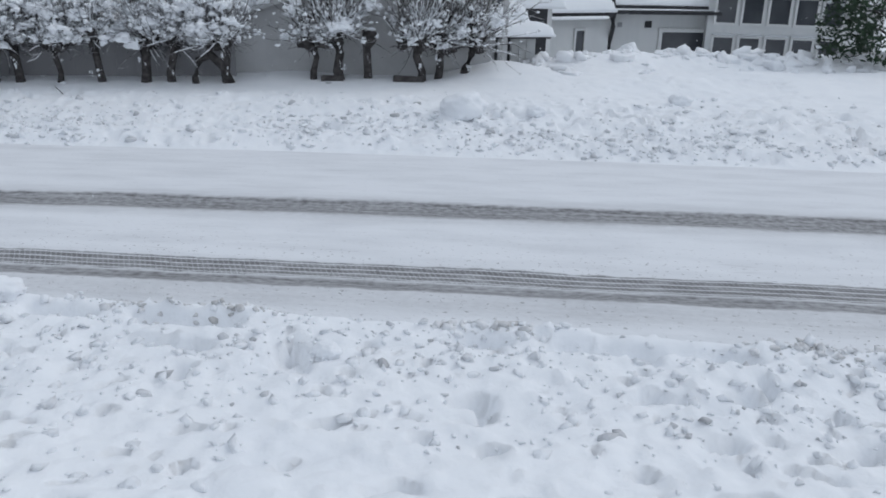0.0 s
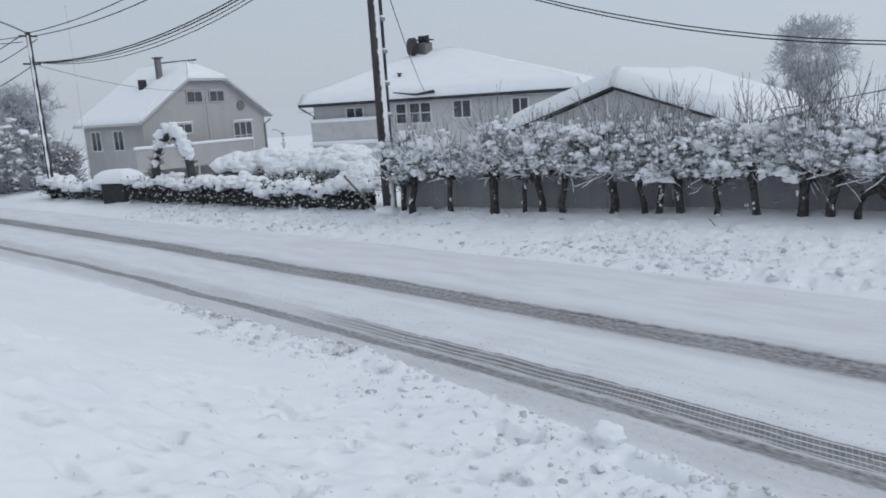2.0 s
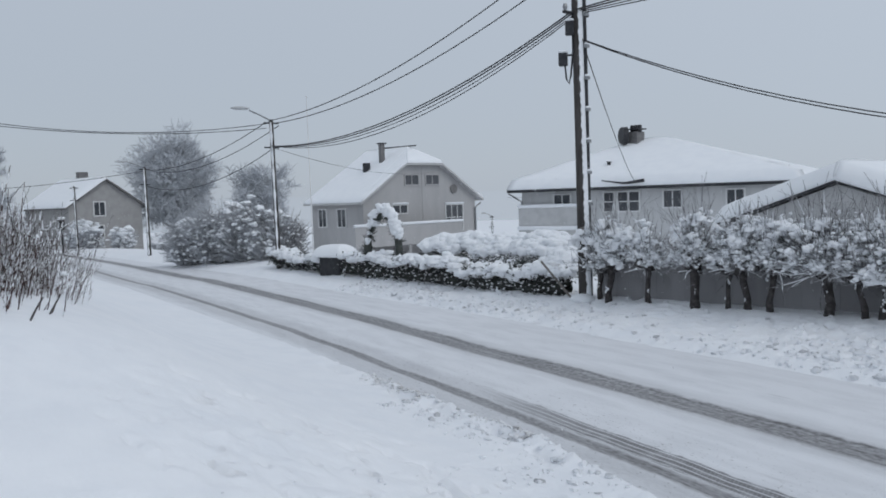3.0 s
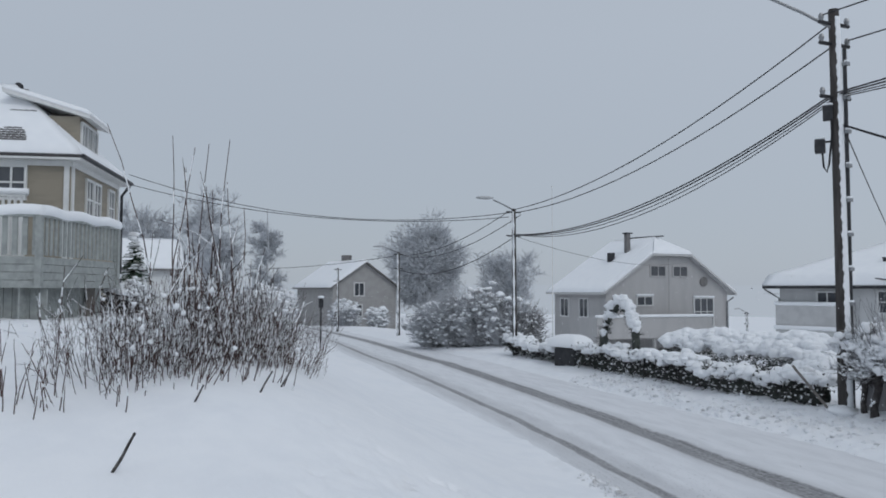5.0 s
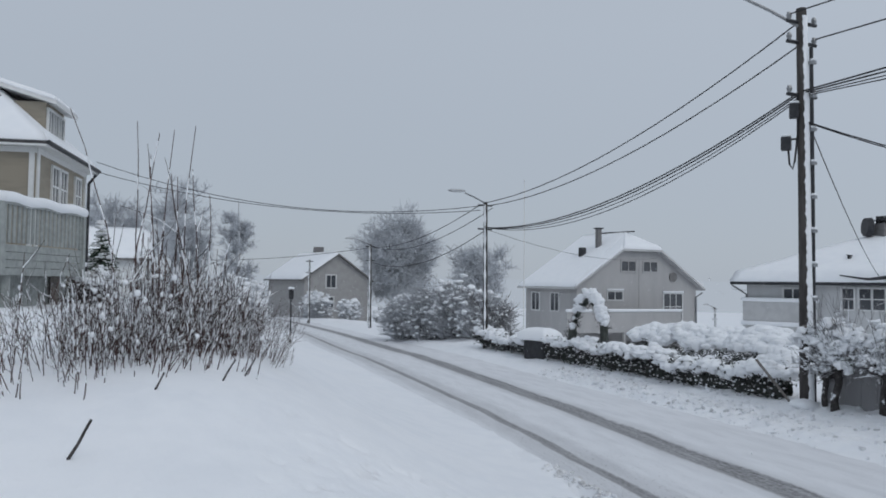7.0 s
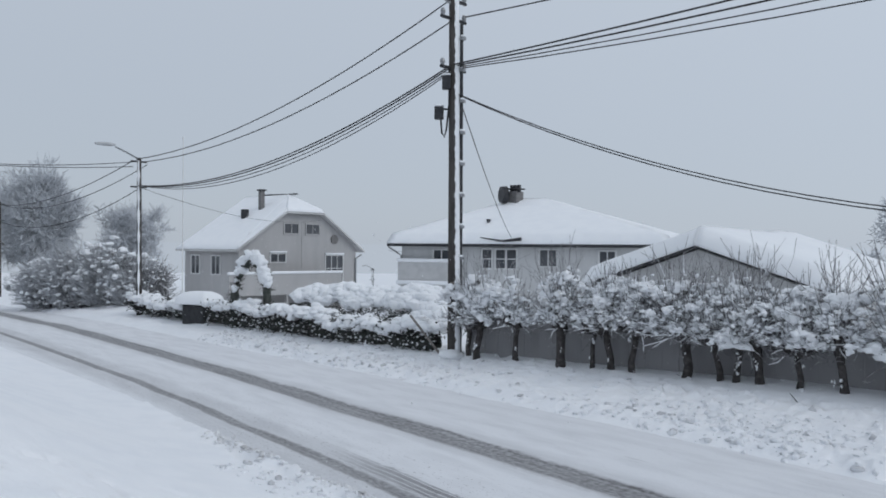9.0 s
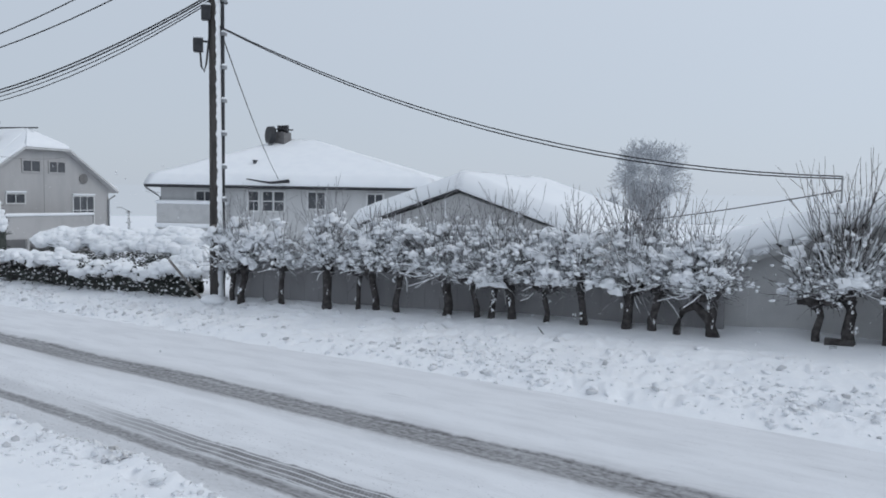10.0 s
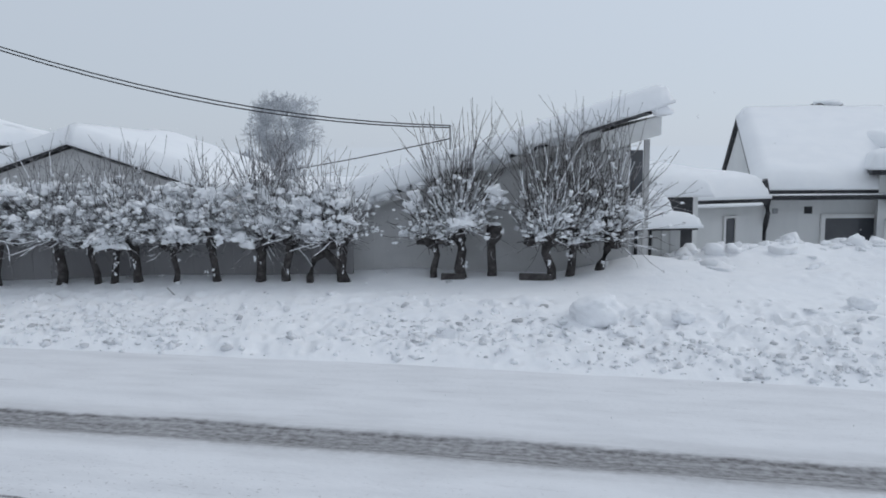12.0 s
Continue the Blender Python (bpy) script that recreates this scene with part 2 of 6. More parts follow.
def snow_sheet(name, quad, t, parent, mat=None, n=26, edge=0.45, over=0.12, seed=0, label="", soft=(1, 1, 1, 1)):
    """A thick soft layer of snow with rounded edges on four corners (two may meet); soft: which sides are rounded."""
    a, b, c, d = [np.array(p, float) for p in quad]
    mid_ = (a + b + c + d) / 4
    a, b, c, d = [mid_ + (p - mid_) * (1 + over / max(np.linalg.norm((p - mid_)[:2]), 0.1)) for p in (a, b, c, d)]
    lu, lv = max(np.linalg.norm(b - a), np.linalg.norm(c - d)), max(np.linalg.norm(d - a), np.linalg.norm(c - b))
    nu, nv = n, max(8, int(n * min(1.0, lv / lu * 1.2)))
    def spread(k):
        s = np.linspace(0, 1, k + 1)
        return 0.5 - 0.5 * np.sign(0.5 - s) * np.abs(1 - 2 * s) ** 0.75
    V, F = [], []
    us, vs = spread(nu), spread(nv)
    for j, v in enumerate(vs):
        for i, u in enumerate(us):
            p = (a * (1 - u) + b * u) * (1 - v) + (d * (1 - u) + c * u) * v
            e = min([q for q, s_ in zip((u * lu, (1 - u) * lu, v * lv, (1 - v) * lv), soft) if s_]) / edge
            e = min(e, 1.0)
            h = t * (0.12 + 0.88 * math.sqrt(max(0, 1 - (1 - e) ** 2)))
            h += t * 0.30 * (float(fbm(np.array(p[0] * 0.9 + seed), np.array(p[1] * 0.9 + p[2] * 0.5), seed, 3)) - 0.45) * e
            V.append((p[0], p[1], p[2] + h))
    top = len(V)
    for j, v in enumerate(vs):
        for i, u in enumerate(us):
            p = (a * (1 - u) + b * u) * (1 - v) + (d * (1 - u) + c * u) * v
            V.append((p[0], p[1], p[2] - 0.02))
    w = nu + 1
    for j in range(nv):
        for i in range(nu):
            k = j * w + i
            F.append((k, k + 1, k + w + 1, k + w))
            F.append((top + k, top + k + w, top + k + w + 1, top + k + 1))
    rim = [i for i in range(w)] + [j * w + nu for j in range(1, nv + 1)] + [nv * w + i for i in range(nu - 1, -1, -1)] + [j * w for j in range(nv - 1, 0, -1)]
    for p, q in zip(rim, rim[1:] + rim[:1]):
        F.append((p, p + top, q + top, q))
    return part_mesh(name, mesh_from(name, V, F), mat or SNOW_SOFT, parent, label, True)


def facade(p, q):
    """Matrix with x along the wall from p to q, y out of it, z up."""
    p, q = Vector((*p, 0)), Vector((*q, 0))
    x = (q - p).normalized()
    z = Vector((0, 0, 1))
    y = x.cross(z)
    m = Matrix((x, y, z)).transposed().to_4x4()
    m.translation = p
    return m


def window(parent, m, u, z, w, h, cols=2, rows=1, name="window", frame_mat=None, bar=0.05, snow=0.0, fr=0.08):
    """A framed window with glass set back, at u along the wall, its sill at z."""
    bm = bmesh.new()
    f, out = fr, 0.07
    ring = []
    for y in (0.002, out):
        for g in (0, f):
            ring.append([bm.verts.new(m @ Vector((u + sx * (w / 2 + g), y, z + h / 2 + sz * (h / 2 + g)))) for sx, sz in ((-1, -1), (1, -1), (1, 1), (-1, 1))])
    for p_, q_ in ((0, 1), (1, 3), (3, 2), (2, 0)):
        for i in range(4):
            j = (i + 1) % 4
            bm.faces.new((ring[p_][i], ring[p_][j], ring[q_][j], ring[q_][i]))
    ob = part(name, bm, frame_mat or TRIM, parent)
    for i in range(1, cols):
        x = u - w / 2 + w * i / cols
        part("mullion", box(bmesh.new(), (x - bar / 2, 0.002, z), (x + bar / 2, out - 0.01, z + h), m), frame_mat or TRIM, ob)
    for i in range(1, rows):
        zz = z + h * i / rows
        part("crossbar", box(bmesh.new(), (u - w / 2, 0.003, zz - bar / 2), (u + w / 2, out - 0.015, zz + bar / 2), m), frame_mat or TRIM, ob)
    bm = bmesh.new()
    box(bm, (u - w / 2, 0.001, z), (u + w / 2, 0.022, z + h), m)
    part("pane", bm, GLASS, ob, "dark glass")
    if snow:
        bm = bmesh.new()
        box(bm, (u - w / 2 - f, 0.0, z + h + f), (u + w / 2 + f, 0.16, z + h + f + snow), m, 0.03)
        part("snow_cap", bm, SNOW_SOFT, ob, "snow on the window hood", True)
    return ob


# ---- the ground: road line, banks and fields ----
LINE_X = [-400, -150, -80, -58, -40, -28, -19.5, -12.3, -6.6, -3, 0, 3.75, 20, 60, 400]
LINE_Y = [60, 25, 19.4, 16.5, 13.5, 11.1, 9.72, 8.50, 7.22, 6.42, 5.6, 4.55, 0.1, -10, -100]
_fx = np.linspace(-390, 390, 7801)
_fy = np.convolve(np.pad(np.interp(_fx, LINE_X, LINE_Y), 25, "edge"), np.ones(51) / 51, "valid")


def road_y(x):
    return np.interp(x, _fx, _fy)


def road_z(x):
    return -np.clip((-24 - x) * 0.02, 0, 1.6)


def near_edge(x):
    return road_y(x) - 1.95 + np.interp(x, [-20, -8, -5, -3, 0, 3], [0.3, 0.45, 0.6, 0.42, 0.28, 0.18])


def far_edge(x):
    return road_y(x) + np.interp(x, [-40, -16, -6, 0, 10], [2.2, 2.5, 3.1, 3.55, 3.6])


def ground_z(x, y, fine=True):
    x, y = np.asarray(x, float), np.asarray(y, float)
    z0 = road_z(x)
    dn = (near_edge(x) - y) * 0.97          # metres into the near verge
    df = (y - far_edge(x)) * 0.97           # metres into the far verge
    left = smooth(-2.0, -7.5, x)
    # near bank: low in front of the viewer, a high garden bank further along
    near = 0.10 * smooth(-0.1, 0.35, dn) + (0.50 * smooth(0.8, 4.6, dn)) * (1 - left) + left * (1.50 * smooth(0.3, 4.8, dn) + 0.22 * smooth(4.8, 8.5, dn) * smooth(-5, -11, x))
    near += 0.02 * np.clip(dn - 8, 0, 60) * left
    # far bank, then a drop behind the fence line
    rise = 0.13 * smooth(0, 0.5, df) + 0.20 * smooth(0.5, 2.4, df) + 0.10 * smooth(2.0, 4.0, df) * (1 - smooth(3, 5, x))
    y_line = np.interp(x, [-60, -24, -17, -10, 3, 20], [19.5, 14.2, 13.5, 13.1, 13.2, 14.2])
    drop = smooth(0.6, 9, y - y_line) * 1.3 + smooth(9, 34, y - y_line) * 1.4 * smooth(-60, -30, x)
    heap = (0.16 + 0.25 * fbm(x * 0.8, y * 0.8, 71, 3)) * smooth(5, 9, x) * np.exp(-((y - 14.6) / 1.5) ** 2) * smooth(2.8, 6.5, x) + (0.05 * np.exp(-((y - 14.6) / 1.7) ** 2) + 0.22 * np.exp(-((y - 11.9) / 0.9) ** 2)) * smooth(2.8, 6.5, x)
    heap = heap + 0.22 * np.exp(-((x - 3.7) / 0.9) ** 2 - ((y - 13.0) / 0.8) ** 2) + 0.25 * np.exp(-((x - 5.8) / 1.3) ** 2 - ((y - 14.2) / 1.0) ** 2)
    z = z0 + near + rise - drop + heap
    onroad = (1 - smooth(-0.25, 0.1, dn)) * (1 - smooth(-0.25, 0.1, df))
    z = z - 0.07 * onroad
    if fine:
        big = (fbm(x * 0.45, y * 0.45, 5, 3) - 0.45) * 0.25 * (smooth(0.5, 3, dn) + smooth(1.5, 4, df)) * (1 - 0.45 * left)
        rough_n = smooth(0.0, 0.5, dn) * (1 - smooth(2.6, 4.4, dn)) * (1 - 0.93 * smooth(-3.0, -6.0, x + 0.9 * (dn - 1.5)))
        rough_f = smooth(-0.1, 0.4, df) * (1 - smooth(1.9, 3.0, df)) + 0.55 * smooth(3, 6, x) * smooth(0, 1, df)
        crumb = 0.6 * fbm(x * 6.3, y * 6.3, 11, 3) + 0.4 * fbm(x * 2.4, y * 2.4, 13, 2)
        pits = smooth(0.54, 0.61, fbm(x * 3.4 + 7, y * 4.4, 23, 2)) + 0.8 * smooth(0.56, 0.62, fbm(x * 6.7, y * 7.7 + 3, 27, 2))
        bumps = smooth(0.52, 0.70, fbm(x * 9.5, y * 9.5, 31, 2))
        crisp = fbm(x * 12.5, y * 12.5, 33, 2) - 0.37
        rim = np.exp(-((dn - 0.10) / 0.11) ** 2) * (0.015 + 0.11 * fbm(x * 3, y * 3, 41, 3) + 0.05 * smooth(0.5, 0.62, fbm(x * 8, y * 8, 43, 2))) * smooth(-14, -8, x)
        rim = rim - 0.13 * np.exp(-((dn - 0.27) / 0.07) ** 2) * smooth(0.42, 0.58, fbm(x * 2.2, y * 2.2, 47, 3)) * smooth(-12, -6, x)
        z = z + big + (crisp * 0.065 * rough_n + (crumb - 0.45) * (0.17 * rough_f + 0.11 * rough_n) + bumps * (0.055 * rough_f + 0.03 * rough_n)) - (rough_n + 0.6 * rough_f) * pits * 0.12 + rim
        z = z + (fbm(x * 9, y * 9, 51, 2) - 0.4) * 0.012 * (1 - onroad)
    return z


def grid_mesh(name, xs, ys, zf):
    X, Y = np.meshgrid(xs, ys)
    Z = zf(X, Y)
    V = np.stack([X, Y, Z], -1).reshape(-1, 3)
    nx, ny = len(xs), len(ys)
    k = (np.arange(ny - 1)[:, None] * nx + np.arange(nx - 1)[None]).reshape(-1)
    F = np.stack([k, k + 1, k + nx + 1, k + nx], 1)
    me = bpy.data.meshes.new(name)
    me.vertices.add(len(V)); me.vertices.foreach_set("co", V.ravel())
    me.loops.add(F.size); me.loops.foreach_set("vertex_index", F.ravel().astype(np.int32))
    me.polygons.add(len(F))
    me.polygons.foreach_set("loop_start", np.arange(0, F.size, 4, dtype=np.int32))
    me.polygons.foreach_set("use_smooth", np.ones(len(F), dtype=bool))
    me.update(calc_edges=True)
    return me


xs = np.concatenate([-np.geomspace(700, 40, 34), np.arange(-38.8, -15, 0.3), np.arange(-15, -6, 0.055), np.arange(-6, 5, 0.032), np.arange(5, 8.0, 0.055), np.arange(8.0, 16, 0.16), np.geomspace(16.4, 700, 40)])
ys = np.concatenate([-np.geomspace(700, 6, 34), np.arange(-5.6, -0.6, 0.25), np.arange(-0.6, 1.4, 0.055), np.arange(1.4, 4.6, 0.032), np.arange(4.6, 8.6, 0.08), np.arange(8.6, 12.2, 0.04), np.arange(12.2, 14.0, 0.06), np.arange(14.0, 24, 0.3), np.geomspace(24.4, 700, 40)])
gm = grid_mesh("ground", xs, ys, ground_z)
gm.materials.append(SNOW)
tagged(new("ground", gm), "deep fresh snow with crumbled ploughed banks beside a road", "snow ground", kind="structure")

# the road: a strip that follows the line, with pressed wheel tracks; u along it, v across it in metres
ROAD_V = np.concatenate([np.arange(-2.1, 2.2, 0.05), np.arange(2.3, 4.0, 0.15)])
road_x = np.concatenate([np.arange(-90, -20, 0.5), np.arange(-20, 9, 0.06), np.arange(9, 60, 0.8)])
TRACKS = (-0.78, 0.97)


TREAD_AT = float(np.sum(np.hypot(np.diff(road_x), np.diff(road_y(road_x)))[road_x[1:] < -5.5]))


def build_road():
    d = np.gradient(road_y(road_x), road_x)
    nx_, ny_ = -d / np.hypot(1, d), 1 / np.hypot(1, d)
    dist = np.concatenate([[0], np.cumsum(np.hypot(np.diff(road_x), np.diff(road_y(road_x))))])
    V, UV = [], []
    X = road_x[None] + nx_[None] * ROAD_V[:, None]
    Y = road_y(road_x)[None] + ny_[None] * ROAD_V[:, None]
    U = np.repeat(dist[None], len(ROAD_V), 0)
    S = np.repeat(ROAD_V[:, None], len(road_x), 1)
    # the two ruts draw together along the bend
    S = S + np.interp(road_x, [-24, -10, -3, 3], [0.10, 0.22, 0.06, -0.14])[None] * smooth(0.05, 0.6, S)
    Z = road_z(X) + 0.012 * (fbm(U * 0.8, S * 2.5, 3, 3) - 0.45) + 0.016 * (fbm(U * 2.6, S * 6.0, 9, 3) - 0.45)
    for c in TRACKS:
        Z = Z - 0.025 * np.exp(-((S - c) / 0.17) ** 4) + 0.012 * np.exp(-((np.abs(S - c) - 0.27) / 0.06) ** 2)
    Z = Z - 0.12 * smooth(3.2, 3.9, S) - 0.10 * smooth(-1.85, -2.1, S)
    co = np.stack([X, Y, Z], -1).reshape(-1, 3)
    n = len(road_x)
    k = (np.arange(len(ROAD_V) - 1)[:, None] * n + np.arange(n - 1)[None]).reshape(-1)
    F = np.stack([k, k + 1, k + n + 1, k + n], 1)
    me = bpy.data.meshes.new("road")
    me.vertices.add(len(co)); me.vertices.foreach_set("co", co.ravel())
    me.loops.add(F.size); me.loops.foreach_set("vertex_index", F.ravel().astype(np.int32))
    me.polygons.add(len(F)); me.polygons.foreach_set("loop_start", np.arange(0, F.size, 4, dtype=np.int32))
    me.polygons.foreach_set("use_smooth", np.ones(len(F), dtype=bool))
    me.update(calc_edges=True)
    uv = me.uv_layers.new(name="road")
    flat = np.stack([U, S], -1).reshape(-1, 2)[F.ravel()]
    uv.data.foreach_set("uv", flat.ravel().astype(np.float32))
    return me


def road_material():
    m = bpy.data.materials.new("packed_snow_with_slush_tracks")
    m.use_nodes = True
    n, l = m.node_tree.nodes, m.node_tree.links
    b = n["Principled BSDF"]
    uv = n.new("ShaderNodeUVMap"); uv.uv_map = "road"
    sp = n.new("ShaderNodeSeparateXYZ"); l.new(uv.outputs[0], sp.inputs[0])

    def math_(op, a, c=None, clamp=False):
        k = n.new("ShaderNodeMath"); k.operation = op; k.use_clamp = clamp
        for i, s in enumerate((a, c)):
            if s is None:
                continue
            if isinstance(s, (int, float)):
                k.inputs[i].default_value = s
            else:
                l.new(s, k.inputs[i])
        return k.outputs[0]

    def noise_(scale, stretch, detail=5):
        mp = n.new("ShaderNodeMapping"); mp.inputs["Scale"].default_value = stretch
        l.new(uv.outputs[0], mp.inputs["Vector"])
        t = n.new("ShaderNodeTexNoise"); t.inputs["Scale"].default_value, t.inputs["Detail"].default_value = scale, detail
        l.new(mp.outputs[0], t.inputs["Vector"])
        return t.outputs["Fac"]

    def band(centre, half, soft):
        wob = math_("MULTIPLY", math_("SUBTRACT", noise_(0.35, (1, 0.2, 1), 2), 0.5), 0.16)
        rag = math_("MULTIPLY", math_("SUBTRACT", noise_(5, (1, 1.5, 1)), 0.5), 0.09)
        dist = math_("ABSOLUTE", math_("SUBTRACT", math_("ADD", math_("ADD", sp.outputs["Y"], wob), rag), centre))
        r = n.new("ShaderNodeMapRange"); r.interpolation_type = "SMOOTHSTEP"
        r.inputs["From Min"].default_value, r.inputs["From Max"].default_value = half + soft, half - soft
        l.new(dist, r.inputs["Value"])
        return r.outputs[0]

    streak = noise_(3.0, (0.25, 7, 1))
    grain = noise_(34, (1, 1, 1))
    streak = math_("MULTIPLY", math_("ADD", math_("MULTIPLY", streak, 1.5), -0.25, True), math_("ADD", math_("MULTIPLY", grain, 0.9), 0.5))
    along = n.new("ShaderNodeMapRange"); along.interpolation_type = "SMOOTHSTEP"      # the ribbed print is lost in slush up the road
    along.inputs["From Min"].default_value, along.inputs["From Max"].default_value = TREAD_AT - 3.0, TREAD_AT + 1.5
    l.new(sp.outputs["X"], along.inputs["Value"])
    # ribbed print of the nearer tyre: lengthwise ribs broken by short gaps
    ribs = math_("GREATER_THAN", math_("SINE", math_("MULTIPLY", math_("ADD", sp.outputs["Y"], math_("MULTIPLY", math_("SUBTRACT", noise_(0.35, (1, 0.2, 1), 2), 0.5), 0.16)), 105.0)), -0.8)
    gaps = math_("ADD", math_("MULTIPLY", math_("GREATER_THAN", math_("SINE", math_("ADD", math_("MULTIPLY", sp.outputs["X"], 150.0), math_("MULTIPLY", sp.outputs["Y"], 70.0))), -0.75), 0.25), 0.75)
    worn = math_("ADD", math_("MULTIPLY", noise_(9, (0.5, 2, 1)), 1.2), 0.35, True)
    tread = math_("MULTIPLY", math_("MULTIPLY", math_("MULTIPLY", band(-0.64, 0.115, 0.015), ribs), gaps), math_("MULTIPLY", math_("MULTIPLY", worn, 0.88), along.outputs[0]))
    far_t = math_("MULTIPLY", band(0.95, 0.245, 0.13), 0.80)
    far_line = math_("MULTIPLY", band(1.15, 0.05, 0.04), 0.85)
    near_t = math_("MULTIPLY", band(-0.905, 0.13, 0.055), 0.80)
    pale = math_("MULTIPLY", band(-0.95, 0.42, 0.14), 0.22)
    pale2 = math_("MULTIPLY", band(0.97, 0.44, 0.14), 0.16)
    mask = math_("MAXIMUM", math_("MAXIMUM", near_t, math_("MAXIMUM", far_t, far_line)), math_("MAXIMUM", pale, pale2))
    mask = math_("MULTIPLY", math_("MULTIPLY", mask, math_("ADD", math_("MULTIPLY", streak, 0.65), 0.60, True)), math_("ADD", math_("MULTIPLY", math_("SUBTRACT", noise_(17, (0.8, 1.3, 1), 6), 0.5), 1.3), 1.0), True)
    mask = math_("MAXIMUM", mask, tread, True)
    # road dirt: specks thrown beside the tracks and long faint scrapes
    specks = math_("MULTIPLY", math_("GREATER_THAN", noise_(30, (0.7, 1, 1), 3), 0.66), math_("ADD", math_("MULTIPLY", band(-0.9, 0.8, 0.5), 0.5), 0.12))
    scrape = math_("MULTIPLY", math_("SUBTRACT", noise_(2.6, (0.7, 5, 1), 6), 0.63, True), 1.5, True)
    mask = math_("MAXIMUM", mask, math_("MAXIMUM", specks, scrape), True)
    mx = n.new("ShaderNodeMix"); mx.data_type = "RGBA"
    snowmix = n.new("ShaderNodeMix"); snowmix.data_type = "RGBA"
    snowmix.inputs["A"].default_value, snowmix.inputs["B"].default_value = (0.775, 0.785, 0.81, 1), (0.66, 0.67, 0.695, 1)
    l.new(math_("MULTIPLY", math_("SUBTRACT", noise_(2.2, (0.45, 1.8, 1), 7), 0.42), 2.6, True), snowmix.inputs["Factor"])
    mx.inputs["B"].default_value = (0.115, 0.11, 0.112, 1)
    l.new(snowmix.outputs["Result"], mx.inputs["A"]); l.new(mask, mx.inputs["Factor"])
    l.new(mx.outputs["Result"], b.inputs["Base Color"])
    b.inputs["Specular IOR Level"].default_value = 0.2
    r = n.new("ShaderNodeMapRange"); r.inputs["To Min"].default_value, r.inputs["To Max"].default_value = 0.75, 0.5
    l.new(mask, r.inputs["Value"]); l.new(r.outputs[0], b.inputs["Roughness"])
    bp = n.new("ShaderNodeBump"); bp.inputs["Strength"].default_value, bp.inputs["Distance"].default_value = 0.5, 0.02
    l.new(math_("ADD", noise_(26, (0.6, 1.2, 1)), math_("MULTIPLY", mask, -0.5)), bp.inputs["Height"])
    l.new(bp.outputs[0], b.inputs["Normal"])
    return m


rm = build_road()
rm.materials.append(road_material())
tagged(new("road", rm), "snow-packed road with two grey slushy wheel tracks", "road", kind="structure")


def haze_glow_ring():
    """Glowing ring painted as distance lost in falling snow: the sky's own grey from the horizon down."""
    m = bpy.data.materials.new("haze_glow_grey")
    m.use_nodes = True
    n, l = m.node_tree.nodes, m.node_tree.links
    n.clear()
    # Emission paints the haze, brighter towards +x to match the sky.
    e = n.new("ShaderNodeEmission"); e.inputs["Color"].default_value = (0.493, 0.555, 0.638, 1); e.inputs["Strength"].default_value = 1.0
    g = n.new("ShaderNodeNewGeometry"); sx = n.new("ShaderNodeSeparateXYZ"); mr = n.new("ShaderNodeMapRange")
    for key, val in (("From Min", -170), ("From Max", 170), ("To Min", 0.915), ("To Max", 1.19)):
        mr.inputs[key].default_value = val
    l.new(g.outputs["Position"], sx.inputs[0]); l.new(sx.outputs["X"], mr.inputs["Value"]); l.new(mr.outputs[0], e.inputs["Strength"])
    o = n.new("ShaderNodeOutputMaterial")
    l.new(e.outputs[0], o.inputs["Surface"])
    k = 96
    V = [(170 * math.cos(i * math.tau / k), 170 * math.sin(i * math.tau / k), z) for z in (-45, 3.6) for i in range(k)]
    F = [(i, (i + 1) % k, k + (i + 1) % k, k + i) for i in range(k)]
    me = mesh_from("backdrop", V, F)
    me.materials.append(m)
    tagged(new("backdrop", me), "glowing grey backdrop painted as snowfall haze in the distance", "haze", kind="structure")


haze_glow_ring()


